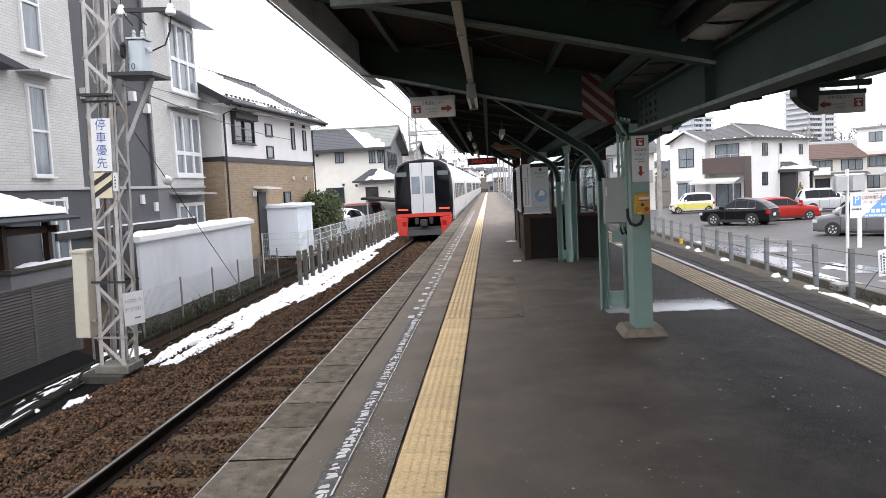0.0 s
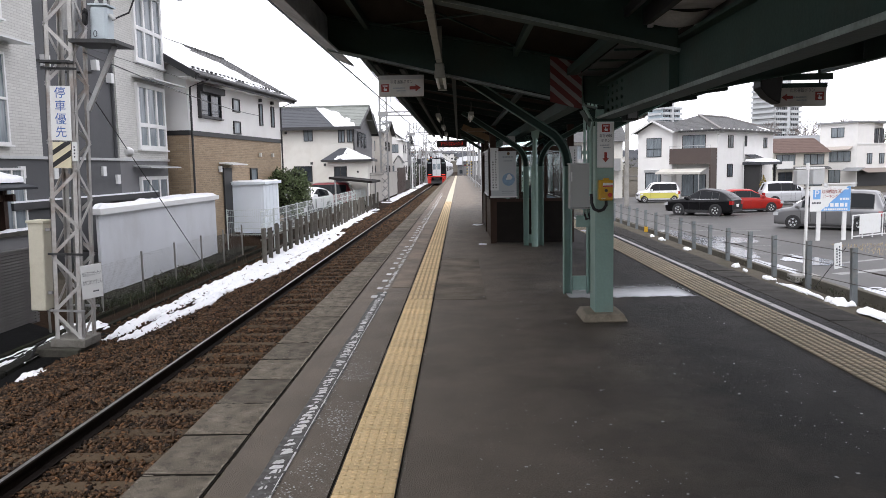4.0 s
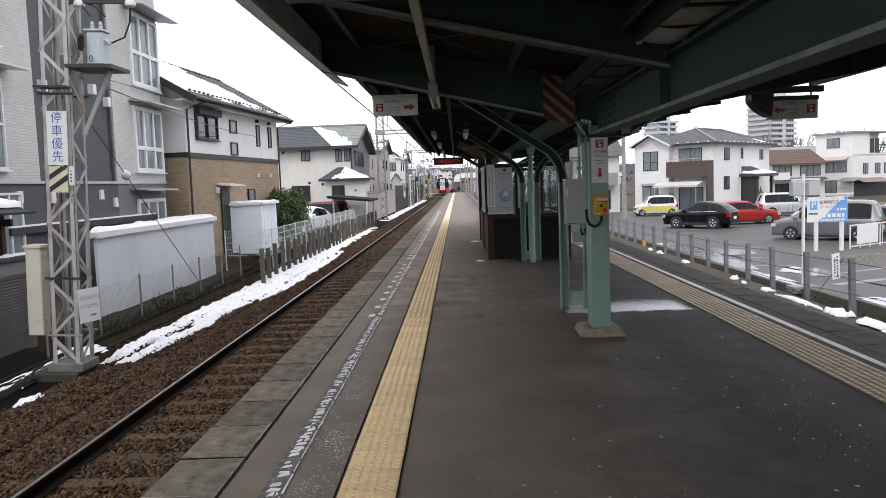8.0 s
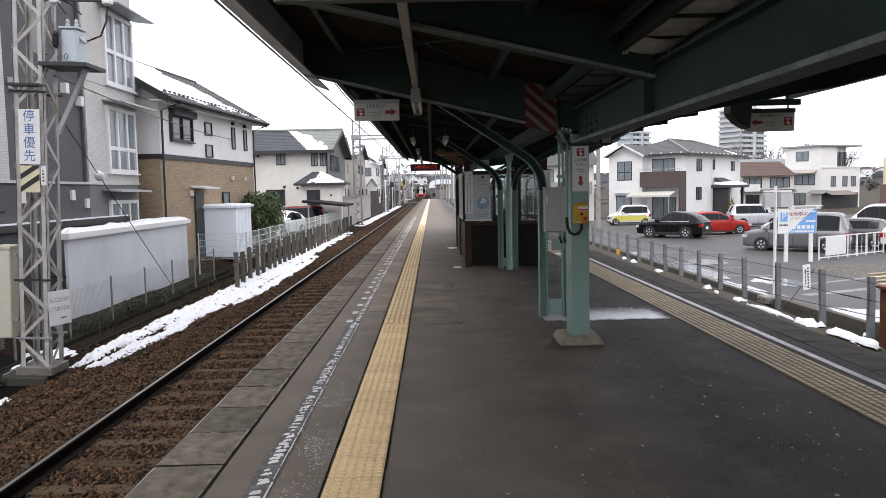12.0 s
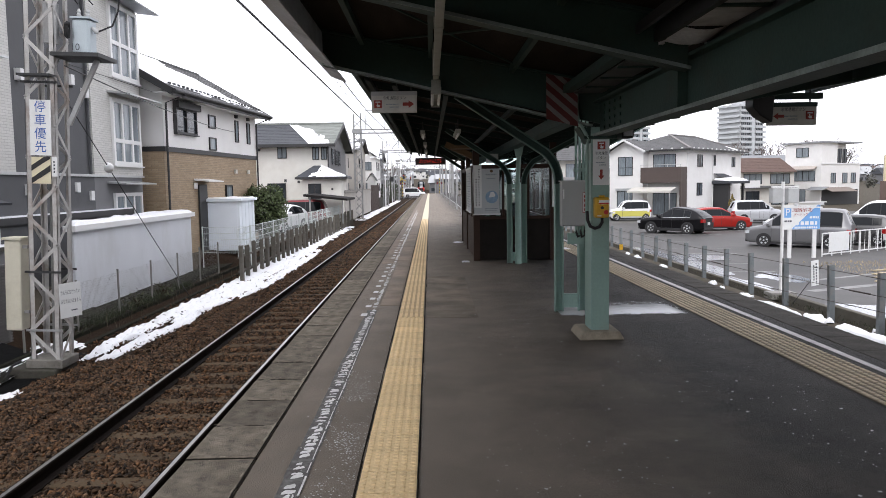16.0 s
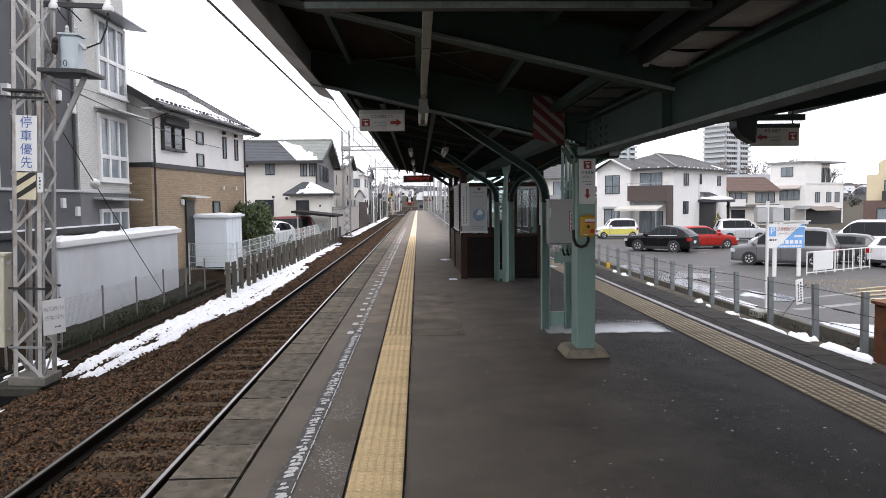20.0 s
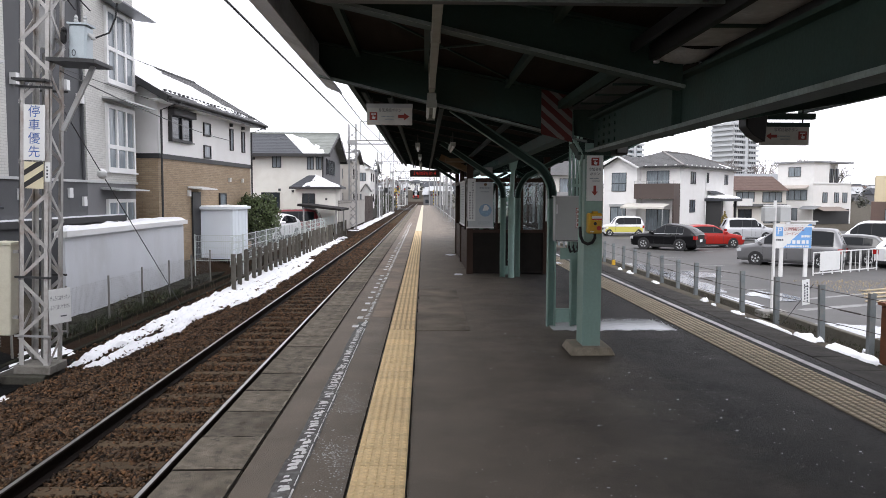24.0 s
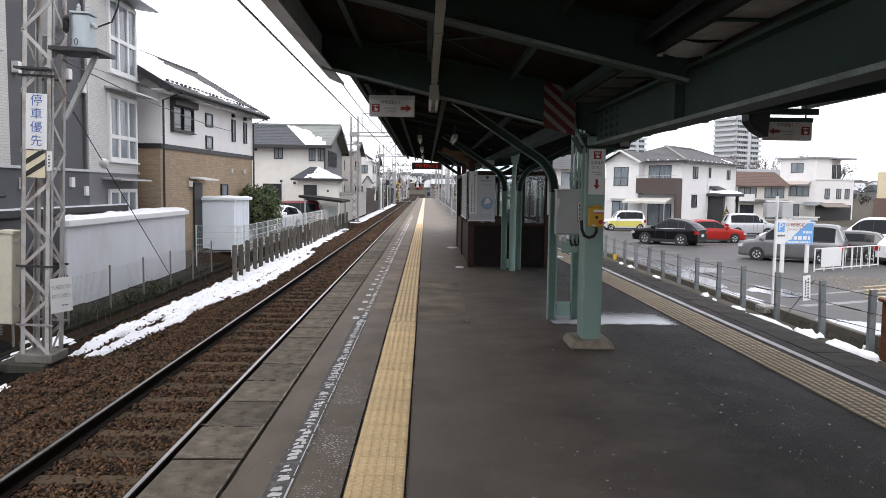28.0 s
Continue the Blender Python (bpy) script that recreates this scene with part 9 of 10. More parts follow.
# ---- down the line: crossing, signals, distant town ----
def crossing():
    c = thing("level_crossing", "level crossing road beyond the platform end", "crossing", pose(0, 146.5, -0.82), kind="structure")
    boxpart("road", (-60, -2.6, -0.1, 60, 2.6, 0.0), PARKING, c)
    stripe_y = mat("hazard_yellow", (0.44, 0.31, 0.04), 0.6, var=0.25, bump=0.0)
    for x, y in ((-5.3, -4.0), (-5.6, 3.6), (1.7, -3.8), (2.6, 3.6)):
        s = thing("crossing_signal", "yellow and black crossing signal with red lamps", "signal", pose(x, 146.5 + y, -0.8), "crossing signals")
        for k in range(12):
            bm = B()
            tube(bm, ((0, 0, 0.3 * k), (0, 0, 0.3 * k + 0.3)), 0.085, 8)
            part("pole_band", bm, stripe_y if k % 2 else BLACK, s)
        for a in ((-1, 1) if x < 0 else ()):
            bm = B()
            bar(bm, (-0.62 * a, -0.05, 3.2), (0.62 * a, -0.05, 4.0), 0.04, 0.17, (0, 0, 1))
            part("cross_board", bm, stripe_y, s)
        for x2 in (-0.36, 0.36):
            bm = B()
            tube(bm, ((x2, -0.1, 2.7), (x2, -0.02, 2.7)), 0.20, 14)
            part("lamp_target", bm, BLACK, s)
            bm = B()
            tube(bm, ((x2, -0.13, 2.7), (x2, -0.1, 2.7)), 0.09, 10)
            part("lamp", bm, TAIL, s)
    g = thing("crossing_barrier", "raised-kerb crossing barrier boom, white and yellow", "barrier", pose(-9.5, 143.2, -0.8))
    boxpart("machine", (-0.3, -0.3, 0, 0.3, 0.3, 1.1), FRAME_W, g)
    boxpart("boom", (0.2, -0.05, 0.62, 5.6, 0.05, 0.74), SIGNWHITE, g)
    for k, (x, y, h) in enumerate(((-5.0, 118, 5.2), (-5.2, 151, 6.5), (-6.8, 158, 7.5), (-5.2, 174, 6.0), (1.0, 160, 6.5), (-7.0, 190, 8), (2.4, 178, 7.0), (4.2, 155, 7), (5.2, 168, 8), (-4.9, 215, 7))):
        p = thing("line_pole", "thin pale pole beside the line", "pole", pose(x, y, -0.9), "line poles")
        tubepart("pole", ((0, 0, 0), (0, 0, h)), 0.08, GALV, p, seg=8)
        boxpart("cross_arm", (-0.7, -0.05, h - 0.5, 0.7, 0.05, h - 0.4), GALV, p)
    rnd = random.Random(8)
    for k in range(26):
        x, y, h = rnd.choice((rnd.uniform(-7.5, -4.8), rnd.uniform(-7.5, -4.8), rnd.uniform(3.2, 6.5))), 92 + 5.2 * k + rnd.uniform(-2, 2), rnd.uniform(3.0, 7.5)
        if x > 0 and y < 140:
            x = rnd.uniform(-7.5, -5.0)
        p = thing("line_pole", "pale slim pole in the clutter beside the line", "pole", pose(x, y, -0.9), "line poles")
        tubepart("pole", ((0, 0, 0), (0, 0, h)), rnd.uniform(0.05, 0.11), GALV if k % 3 else FRAME_W, p, seg=6)
        if k % 2:
            boxpart("equipment_box", (-0.25, -0.15, h * 0.45, 0.25, 0.15, h * 0.45 + 0.7), GREYPAINT if k % 4 == 1 else STEELDK, p)
        else:
            boxpart("cross_arm", (-0.9, -0.05, h - 0.4, 0.5, 0.05, h - 0.3), GALV, p)
    for k, (x, y) in enumerate(((-5.0, 140.0), (-4.9, 186.0))):
        s = thing("line_signal", "railway colour-light signal on a post", "signal", pose(x, y, -0.9), "line signals")
        tubepart("post", ((0, 0, 0), (0, 0, 4.6)), 0.07, GALV, s, seg=8)
        boxpart("head", (-0.2, -0.14, 3.6, 0.2, 0.05, 4.6), BLACK, s)
        bm = B()
        tube(bm, ((0, -0.16, 4.3), (0, -0.14, 4.3)), 0.08, 10)
        part("lens", bm, glow("signal_lens", (0.6, 0.05, 0.02), 0.8), s)
    f = thing("trackside_fence", "grey block fence beside the line further on", "fence", pose(-6.3, 60, -1.0))
    for k in range(26):
        boxpart("panel", (0, 2.0 * k, 0, 0.1, 2.0 * k + 1.9, 1.15), DARKCONC, f)


crossing()


def distant_town():
    """Houses scattered up the slope at the end of the line."""
    rnd = random.Random(77)
    mats = (RENDER_W, RENDER_CREAM, MIDGREY)
    sets = {k: ([], []) for k in ("w0", "w1", "w2", "r0", "r1", "r2", "g")}

    def quad_box(key, x, y, z, w, d, h):
        v, f = sets[key]
        i = len(v)
        v += [(x + a * w, y + b * d, z + c * h) for c in (0, 1) for b in (0, 1) for a in (0, 1)]
        f += [(i, i + 1, i + 5, i + 4), (i + 1, i + 3, i + 7, i + 5), (i + 2, i, i + 4, i + 6), (i + 4, i + 5, i + 7, i + 6), (i + 3, i + 2, i + 6, i + 7)]

    def gable(key, x, y, z, w, d, h):
        v, f = sets[key]
        i = len(v)
        v += [(x - 0.5, y - 0.5, z), (x + w + 0.5, y - 0.5, z), (x + w + 0.5, y + d + 0.5, z), (x - 0.5, y + d + 0.5, z), (x, y + d / 2, z + h), (x + w, y + d / 2, z + h)]
        f += [(i, i + 1, i + 5, i + 4), (i + 2, i + 3, i + 4, i + 5), (i + 1, i + 2, i + 5), (i + 3, i, i + 4)]
    for k in range(1150):
        y = rnd.uniform(300, 900) if k < 760 else rnd.uniform(225, 520)
        x = rnd.uniform(-0.40, 0.75) * y if k < 760 else rnd.uniform(-0.12, 0.16) * y
        w, d, h = rnd.uniform(3.4, 7.0), rnd.uniform(5, 8), rnd.uniform(2.8, 5)
        if y < 480 and -7.0 - w < x < -0.6:
            continue
        z = ground_z(x, min(y, 450)) - 0.5 + 0.018 * max(0.0, y - 450)
        quad_box("w%d" % rnd.choice((0, 0, 1, 1, 2, 2)), x, y, z, w, d, h)
        gable("r%d" % rnd.choice((0, 0, 1, 1, 2)), x, y, z + h, w, d, rnd.uniform(1.2, 2.4))
        for k in range(rnd.randint(1, 4)):
            quad_box("g", x + rnd.uniform(0.5, w - 1.5), y - 0.05, z + rnd.choice((1.0, 3.6)), 1.2, 0.06, 1.1)
    for key, m in (("w0", RENDER_W), ("w1", RENDER_CREAM), ("w2", MIDGREY), ("r0", mat("pale_roof", (0.42, 0.43, 0.44), 0.7, var=0.2, scale=0.5, bump=0.0)), ("r1", ROOFDARK), ("r2", ROOFBROWN), ("g", PANE)):
        v, f = sets[key]
        lab = {"w": "walls of the distant hillside town", "r": "snowy and dark roofs of the distant town", "g": "windows of the distant hillside town"}[key[0]]
        tagged(new("distant_town", from_arrays("distant_town", v, f, m)), lab, "town", "", "stuff")
    verts, faces = [], []
    rng = np.random.default_rng(5)
    for k in range(330):
        y = rnd.uniform(190, 620)
        x = rnd.uniform(-0.35, 0.6) * y if k < 260 else rnd.uniform(-0.10, 0.12) * y
        if -7.2 < x < 3.0 and y < 400:
            continue
        z = ground_z(x, min(y, 450))
        hh = rnd.uniform(3, 8)
        for _k in range(60):
            c = np.array([x, y, z + hh * 0.55]) + rng.normal(size=3) * np.array([hh * 0.22, hh * 0.22, hh * 0.26])
            u, w = rng.normal(size=3) * 0.35, rng.normal(size=3) * 0.2
            i = len(verts)
            verts += [tuple(c - u), tuple(c + w), tuple(c + u), tuple(c - w)]
            faces.append((i, i + 1, i + 2, i + 3))
    tagged(new("distant_trees", from_arrays("distant_trees", verts, faces, mat("far_foliage", (0.10, 0.10, 0.085), 0.9, var=0.3, bump=0.0, island=0.5))), "scattered dark trees among the distant houses", "trees", "", "stuff")


distant_town()


# ---- the train ----
def make_train():
    t = thing("train", "white express train with black end and red skirt, leaving", "train", pose(TRACK_X, 34, RAIL_Z))
    white = mat("train_white", (0.70, 0.71, 0.72), 0.35, 0.1, var=0.04, scale=2, bump=0.0, coat=0.3)
    silver = mat("train_silver", (0.58, 0.59, 0.61), 0.35, 0.3, var=0.05, scale=3, bump=0.0)
    blackg = mat("train_black", (0.005, 0.0055, 0.007), 0.10, 0.0, var=0.1, bump=0.0, spec=0.15)
    redp = mat("train_red", (0.54, 0.034, 0.022), 0.4, 0.0, var=0.05, bump=0.0)
    under = mat("train_underframe", (0.05, 0.05, 0.052), 0.7, 0.2, var=0.2, bump=0.1)
    tail = glow("tail_light", (0.9, 0.045, 0.03), 1.5)
    half = [(1.22, 0.55), (1.33, 0.95), (1.365, 1.5), (1.365, 2.45), (1.32, 3.02), (1.15, 3.42), (0.78, 3.64), (0.0, 3.73)]

    def ring(bm, y, sx=1.0, sz=1.0, zc=1.4):
        pts = [(x * sx, y, zc + (z - zc) * sz) for x, z in half] + [(-x * sx, y, zc + (z - zc) * sz) for x, z in half[-2::-1]]
        return [bm.verts.new(p) for p in pts]

    def loft(bm, rings):
        n = len(rings[0])
        for a, b in zip(rings, rings[1:]):
            for k in range(n):
                bm.faces.new((a[k], a[(k + 1) % n], b[(k + 1) % n], b[k]))
        bm.faces.new(rings[0][::-1]), bm.faces.new(rings[-1])
    CAR = 19.6
    for i in range(6):
        y0 = i * (CAR + 0.5)
        bm = B()
        rings = [ring(bm, y0 + 0.42), ring(bm, y0 + CAR)] if i == 0 else [ring(bm, y0), ring(bm, y0 + CAR)]
        loft(bm, rings)
        c = part("car_body", bm, white, t, "white car body", smooth=True)
        boxpart("underframe", (-1.15, y0 + 0.6, 0.15, 1.15, y0 + CAR - 0.2, 0.58), under, c)
        boxpart("gangway", (-0.6, y0 + CAR, 0.9, 0.6, y0 + CAR + 0.5, 3.1), under, c)
        for sgn in (-1, 1):
            a, b = sorted((sgn * 1.35, sgn * 1.372))
            for k in range(7):
                ya = y0 + 3.0 + 2.05 * k
                boxpart("side_window", (a, ya, 1.78, b, ya + 1.55, 2.52), blackg, c, "dark side window")
            for ya in (y0 + 1.2, y0 + CAR - 2.0):
                boxpart("door", (a, ya, 0.75, b + 0.004 * sgn if sgn > 0 else b, ya + 0.95, 2.72), silver, c, "silver passenger door")
                a2, b2 = sorted((sgn * 1.36, sgn * 1.378))
                boxpart("door_window", (a2, ya + 0.25, 1.7, b2, ya + 0.70, 2.5), blackg, c)
            boxpart("red_line", (a, y0 + 0.5, 0.98, b, y0 + CAR, 1.06), silver, c)
        for k in range(2):
            boxpart("roof_unit", (-0.80, y0 + 4 + 8 * k, 3.5, 0.80, y0 + 7.5 + 8 * k, 3.80), under, c)
        for yb in (y0 + 2.6, y0 + CAR - 2.8):
            bm = B()
            for yy in (yb - 1.0, yb + 1.0):
                for sx in (-0.6, 0.6):
                    tube(bm, ((sx - 0.06, yy, 0.43), (sx + 0.06, yy, 0.43)), 0.43, 16)
            part("bogie_wheels", bm, under, c)
    # end: black mask, white gangway door, red skirt
    bm = B()
    loft(bm, [ring(bm, 0.0, 0.90, 0.955), ring(bm, 0.06, 0.95, 0.98), ring(bm, 0.16, 0.985, 0.993), ring(bm, 0.43)])
    end = part("end_mask", bm, blackg, t, "glossy black end mask", smooth=True)
    bm = B()
    bx(bm, -0.56, -0.05, 1.20, -0.008, 0.06, 3.52)
    bx(bm, 0.008, -0.05, 1.20, 0.56, 0.06, 3.52)
    door = part("gangway_door", bm, silver, t, "pale silver gangway doors", 0.012)
    for x0, x1 in ((-0.50, -0.12), (0.12, 0.50)):
        boxpart("door_window", (x0, -0.062, 2.1, x1, -0.04, 2.90), mat("train_end_glass", (0.20, 0.24, 0.27), 0.08, var=0.2, bump=0.0), door)
    for s in (-1, 1):
        a, b = sorted((s * 0.72, s * 1.20))
        boxpart("tail_light", (a, -0.03, 1.36, b, 0.06, 1.43), tail, t, "glowing red tail light")
        boxpart("lamp_panel", (a, -0.018, 1.28, b, 0.05, 1.62), blackg, t)
        boxpart("destination_panel", (a, -0.016, 2.92, b, 0.05, 3.12), mat("display_panel", (0.10, 0.12, 0.13), 0.3, bump=0.0), t)
    boxpart("red_band", (-1.27, -0.06, 1.04, 1.27, 0.40, 1.20), redp, t, "red band below the mask")
    for s in (-1, 1):
        bm = B()
        prism(bm, [(s * 0.74, 0.99), (s * 1.29, 1.04), (s * 1.22, 0.22), (s * 0.80, 0.18)], "y", -0.10, 0.5)
        part("skirt", bm, redp, t, "red skirt", 0.02)
        a, b = sorted((s * 0.80, s * 1.05))
        boxpart("skirt_grille", (a + 0.04, -0.115, 0.62, b - 0.02, -0.09, 0.84), TAIL, t)
    boxpart("skirt_step", (-0.80, -0.08, 0.18, 0.80, 0.5, 0.42), mat("train_grey", (0.07, 0.072, 0.078), 0.6, bump=0.0), t, "grey lower skirt")
    boxpart("coupler_pocket", (-0.78, 0.0, 0.42, 0.78, 0.5, 1.05), under, t)
    bm = B()
    bx(bm, -0.16, -0.35, 0.62, 0.16, 0.2, 0.92)
    bx(bm, -0.42, -0.15, 0.70, -0.24, 0.1, 1.0)
    bx(bm, 0.24, -0.15, 0.70, 0.42, 0.1, 1.0)
    part("coupler", bm, STEELDK, t, "dark coupler", 0.02)
    boxpart("aerial", (-0.05, 0.8, 3.58, 0.05, 1.1, 3.95), under, t)
    return t


TRAIN = make_train()
CROSSING_VAN = minivan("white van driving over the level crossing", pose(-30, 146.5, -0.82), P_WHITE, 4.4, 1.69, 1.9)
CROSSING_VAN["group"] = "moving cars"


# ---- on the platform: waiting room, signs, boxes, lamps ----
def waiting_room():
    r = thing("waiting_room", "dark brown timber waiting room with glazed walls", "waiting room", pose(0.78, 15.25, 0))
    W, D = 1.72, 5.75
    post = 0.13
    for x, y in ((0, 0), (W - post, 0), (0, D - post), (W - post, D - post), (0, D / 2)):
        boxpart("post", (x, y, 0, x + post, y + post, 2.42), WOOD, r)
    # front wall
    boxpart("front_panel", (post, 0.03, 0.02, W - post, 0.08, 0.86), mat("black_stained_board", (0.014, 0.0115, 0.010), 0.7, var=0.3, scale=5, bump=0.15, spec=0.15), r, "dark brown lower panel")
    boxpart("front_sill", (post, 0.0, 0.86, W - post, 0.11, 0.92), WOOD, r)
    boxpart("front_header", (post, 0.0, 1.90, W - post, 0.12, 1.98), WOOD, r)
    g = boxpart("front_glass", (post, 0.05, 0.92, W - post, 0.058, 1.90), CLEAR, r, "clear pane")
    g.visible_shadow = False
    g = boxpart("transom_glass", (post, 0.05, 1.98, W - post, 0.058, 2.36), CLEAR, r, "clear transom pane")
    g.visible_shadow = False
    for x in (0.60, 1.12):
        boxpart("mullion", (x, 0.02, 0.92, x + 0.045, 0.09, 1.90), WOOD, r)
    # side walls
    for x in (0.03, W - 0.08):
        boxpart("side_panel", (x, post, 0.02, x + 0.05, D - post, 0.86), WOOD, r)
        boxpart("side_header", (x - 0.02, post, 1.90, x + 0.07, D - post, 1.98), WOOD, r)
        g = boxpart("side_glass", (x + 0.02, post, 0.88, x + 0.028, D - post, 2.36), CLEAR, r, "clear pane")
        g.visible_shadow = False
        for k in (1, 2, 3):
            boxpart("mullion", (x, post + k * 1.35, 0.86, x + 0.05, post + k * 1.35 + 0.05, 1.9), WOOD, r)
    boxpart("back_panel", (post, D - 0.1, 0.02, W - post, D - 0.05, 0.86), WOOD, r)
    boxpart("back_header", (post, D - 0.12, 1.90, W - post, D, 1.98), WOOD, r)
    g = boxpart("back_glass", (post, D - 0.08, 0.88, W - post, D - 0.072, 2.3), CLEAR, r, "clear pane")
    g.visible_shadow = False
    for k in range(5):
        boxpart("back_mullion", (0.25 + 0.28 * k, D - 0.11, 0.88, 0.29 + 0.28 * k, D - 0.04, 1.9), FRAME_W if k % 2 else ALU, r)
    boxpart("eave_board", (-0.45, -0.45, 2.30, 0.05, 0.05, 2.36), WOODLT, r, "bare brown timber bracket")
    bm = B()
    bar(bm, (-0.55, 0.2, 2.42), (0.10, 0.2, 2.12), 0.16, 0.12)
    part("bracket", bm, WOODLT, r, "old brown timber bracket")
    boxpart("speaker_box", (0.28, -0.03, 2.02, 0.52, 0.05, 2.20), GREYPAINT, r, "grey box above the window")
    b = thing("bench", "long blue-grey waiting room bench", "bench", pose(1.95, 16.0, 0))
    boxpart("seat", (0, 0, 0.40, 0.42, 3.6, 0.45), mat("bench_blue", (0.11, 0.15, 0.21), 0.5, bump=0.05), b)
    boxpart("backrest", (0.38, 0, 0.5, 0.43, 3.6, 0.85), mat("bench_blue", (0.11, 0.15, 0.21)), b)
    for y in (0.2, 1.8, 3.3):
        boxpart("leg", (0.05, y, 0, 0.36, y + 0.06, 0.40), STEELDK, b)
    u = thing("round_stove", "dark round stove standing in the waiting room", "stove", pose(1.75, 15.75, 0))
    bm = B()
    tube(bm, ((0, 0, 0), (0, 0, 0.08), (0, 0, 0.75), (0, 0, 0.95), (0, 0, 1.12), (0, 0, 1.20)), [0.20, 0.17, 0.17, 0.19, 0.17, 0.08], 16)
    part("body", bm, mat("stove_blue_black", (0.035, 0.042, 0.055), 0.5, var=0.1, bump=0.05), u, smooth=True)
    # vertical white notices on the two front posts
    for x, sd in ((0.79, 3), (2.40, 4)):
        s = thing("vertical_notice", "narrow white vertical notice with printed columns", "sign", pose(x, 15.215, 1.10), "vertical notices")
        boxpart("board", (0, 0, 0, 0.165, 0.014, 0.87), SIGNWHITE, s)
        for c in (0.035, 0.095):
            bars("print_column", s, pose(0, -0.001, 0), [(c + 0.004, c + 0.034, 0.06 + 0.052 * k, 0.026) for k in range(15 if c > 0.05 else 11)], mat("notice_ink", (0.12, 0.125, 0.13), 0.7, bump=0.0), sd + int(c * 100))
    # poster with a blue roundel, behind the front glass
    p = thing("poster", "pale poster with a blue circular picture in a white frame", "poster", pose(0.80, 15.235, 0.98))
    boxpart("sheet", (0, 0, 0, 0.52, 0.012, 0.92), mat("poster_paper", (0.50, 0.53, 0.54), 0.6, var=0.08, scale=3, bump=0.02), p)
    boxpart("frame_bottom", (-0.02, -0.008, -0.03, 0.54, 0.016, 0.0), FRAME_W, p)
    bm = B()
    n = 20
    ring_o = [(0.36 + 0.13 * math.cos(k * math.tau / n), 0.34 + 0.13 * math.sin(k * math.tau / n)) for k in range(n)]
    prism(bm, ring_o, "y", -0.004, -0.001)
    part("roundel", bm, mat("poster_blue", (0.24, 0.36, 0.50), 0.6, var=0.25, scale=9, bump=0.0), p, "blue circular picture")
    bm = B()
    prism(bm, [(0.30, 0.33), (0.34, 0.44), (0.39, 0.45), (0.44, 0.38), (0.41, 0.34)], "y", -0.007, -0.004)
    part("white_shape", bm, SIGNWHITE, p)
    for row in [(0.24, 0.46, 0.80, 0.03), (0.26, 0.44, 0.72, 0.02), (0.22, 0.48, 0.10, 0.018), (0.22, 0.46, 0.06, 0.014)]:
        bars("print_line", p, pose(0, -0.002, 0), [row], mat("poster_ink", (0.28, 0.32, 0.34), 0.7, bump=0.0), 6)
    bm = B()
    tube(bm, ((0.36, -0.006, 0.87), (0.36, -0.001, 0.87)), 0.032, 12)
    part("seal", bm, WOODLT, p)
    q = thing("side_board", "white framed notice board on the waiting room side", "notice board", pose(0.76, 15.55, 0.98))
    boxpart("board", (-0.012, 0, 0, 0.0, 1.9, 0.95), mat("board_paper", (0.55, 0.56, 0.55), 0.6, var=0.06, bump=0.02), q)
    for z in (0.0, 0.93):
        boxpart("frame", (-0.03, -0.02, z, 0.0, 1.92, z + 0.025), FRAME_W, q)
    bars("print", q, pose(-0.013, 0, 0, 0, 0, -90), [(-1.8 + 0.6 * c, -1.4 + 0.6 * c, 0.12 + 0.055 * k, 0.018) for c in range(3) for k in range(14)], mat("poster_ink", (0.28, 0.32, 0.34)), 7)


waiting_room()


def icon(parent, x, z, s, y):
    """The red square mark of the emergency button: a white hand-like blob and bar on red."""
    boxpart("red_mark", (x, y - 0.004, z, x + s, y, z + s), DULLRED, parent, "red square mark")
    boxpart("mark_bar", (x + 0.18 * s, y - 0.006, z + 0.70 * s, x + 0.82 * s, y - 0.003, z + 0.84 * s), SIGNWHITE, parent)
    bm = B()
    prism(bm, [(x + 0.40 * s, z + 0.12 * s), (x + 0.72 * s, z + 0.12 * s), (x + 0.76 * s, z + 0.42 * s), (x + 0.52 * s, z + 0.42 * s), (x + 0.50 * s, z + 0.62 * s), (x + 0.40 * s, z + 0.62 * s), (x + 0.38 * s, z + 0.34 * s), (x + 0.26 * s, z + 0.36 * s)], "y", y - 0.006, y - 0.003)
    part("mark_shape", bm, SIGNWHITE, parent)


def arrow(parent, pts, y, label="red arrow"):
    bm = B()
    prism(bm, pts, "y", y - 0.004, y)
    part("arrow", bm, DULLRED, parent, label)


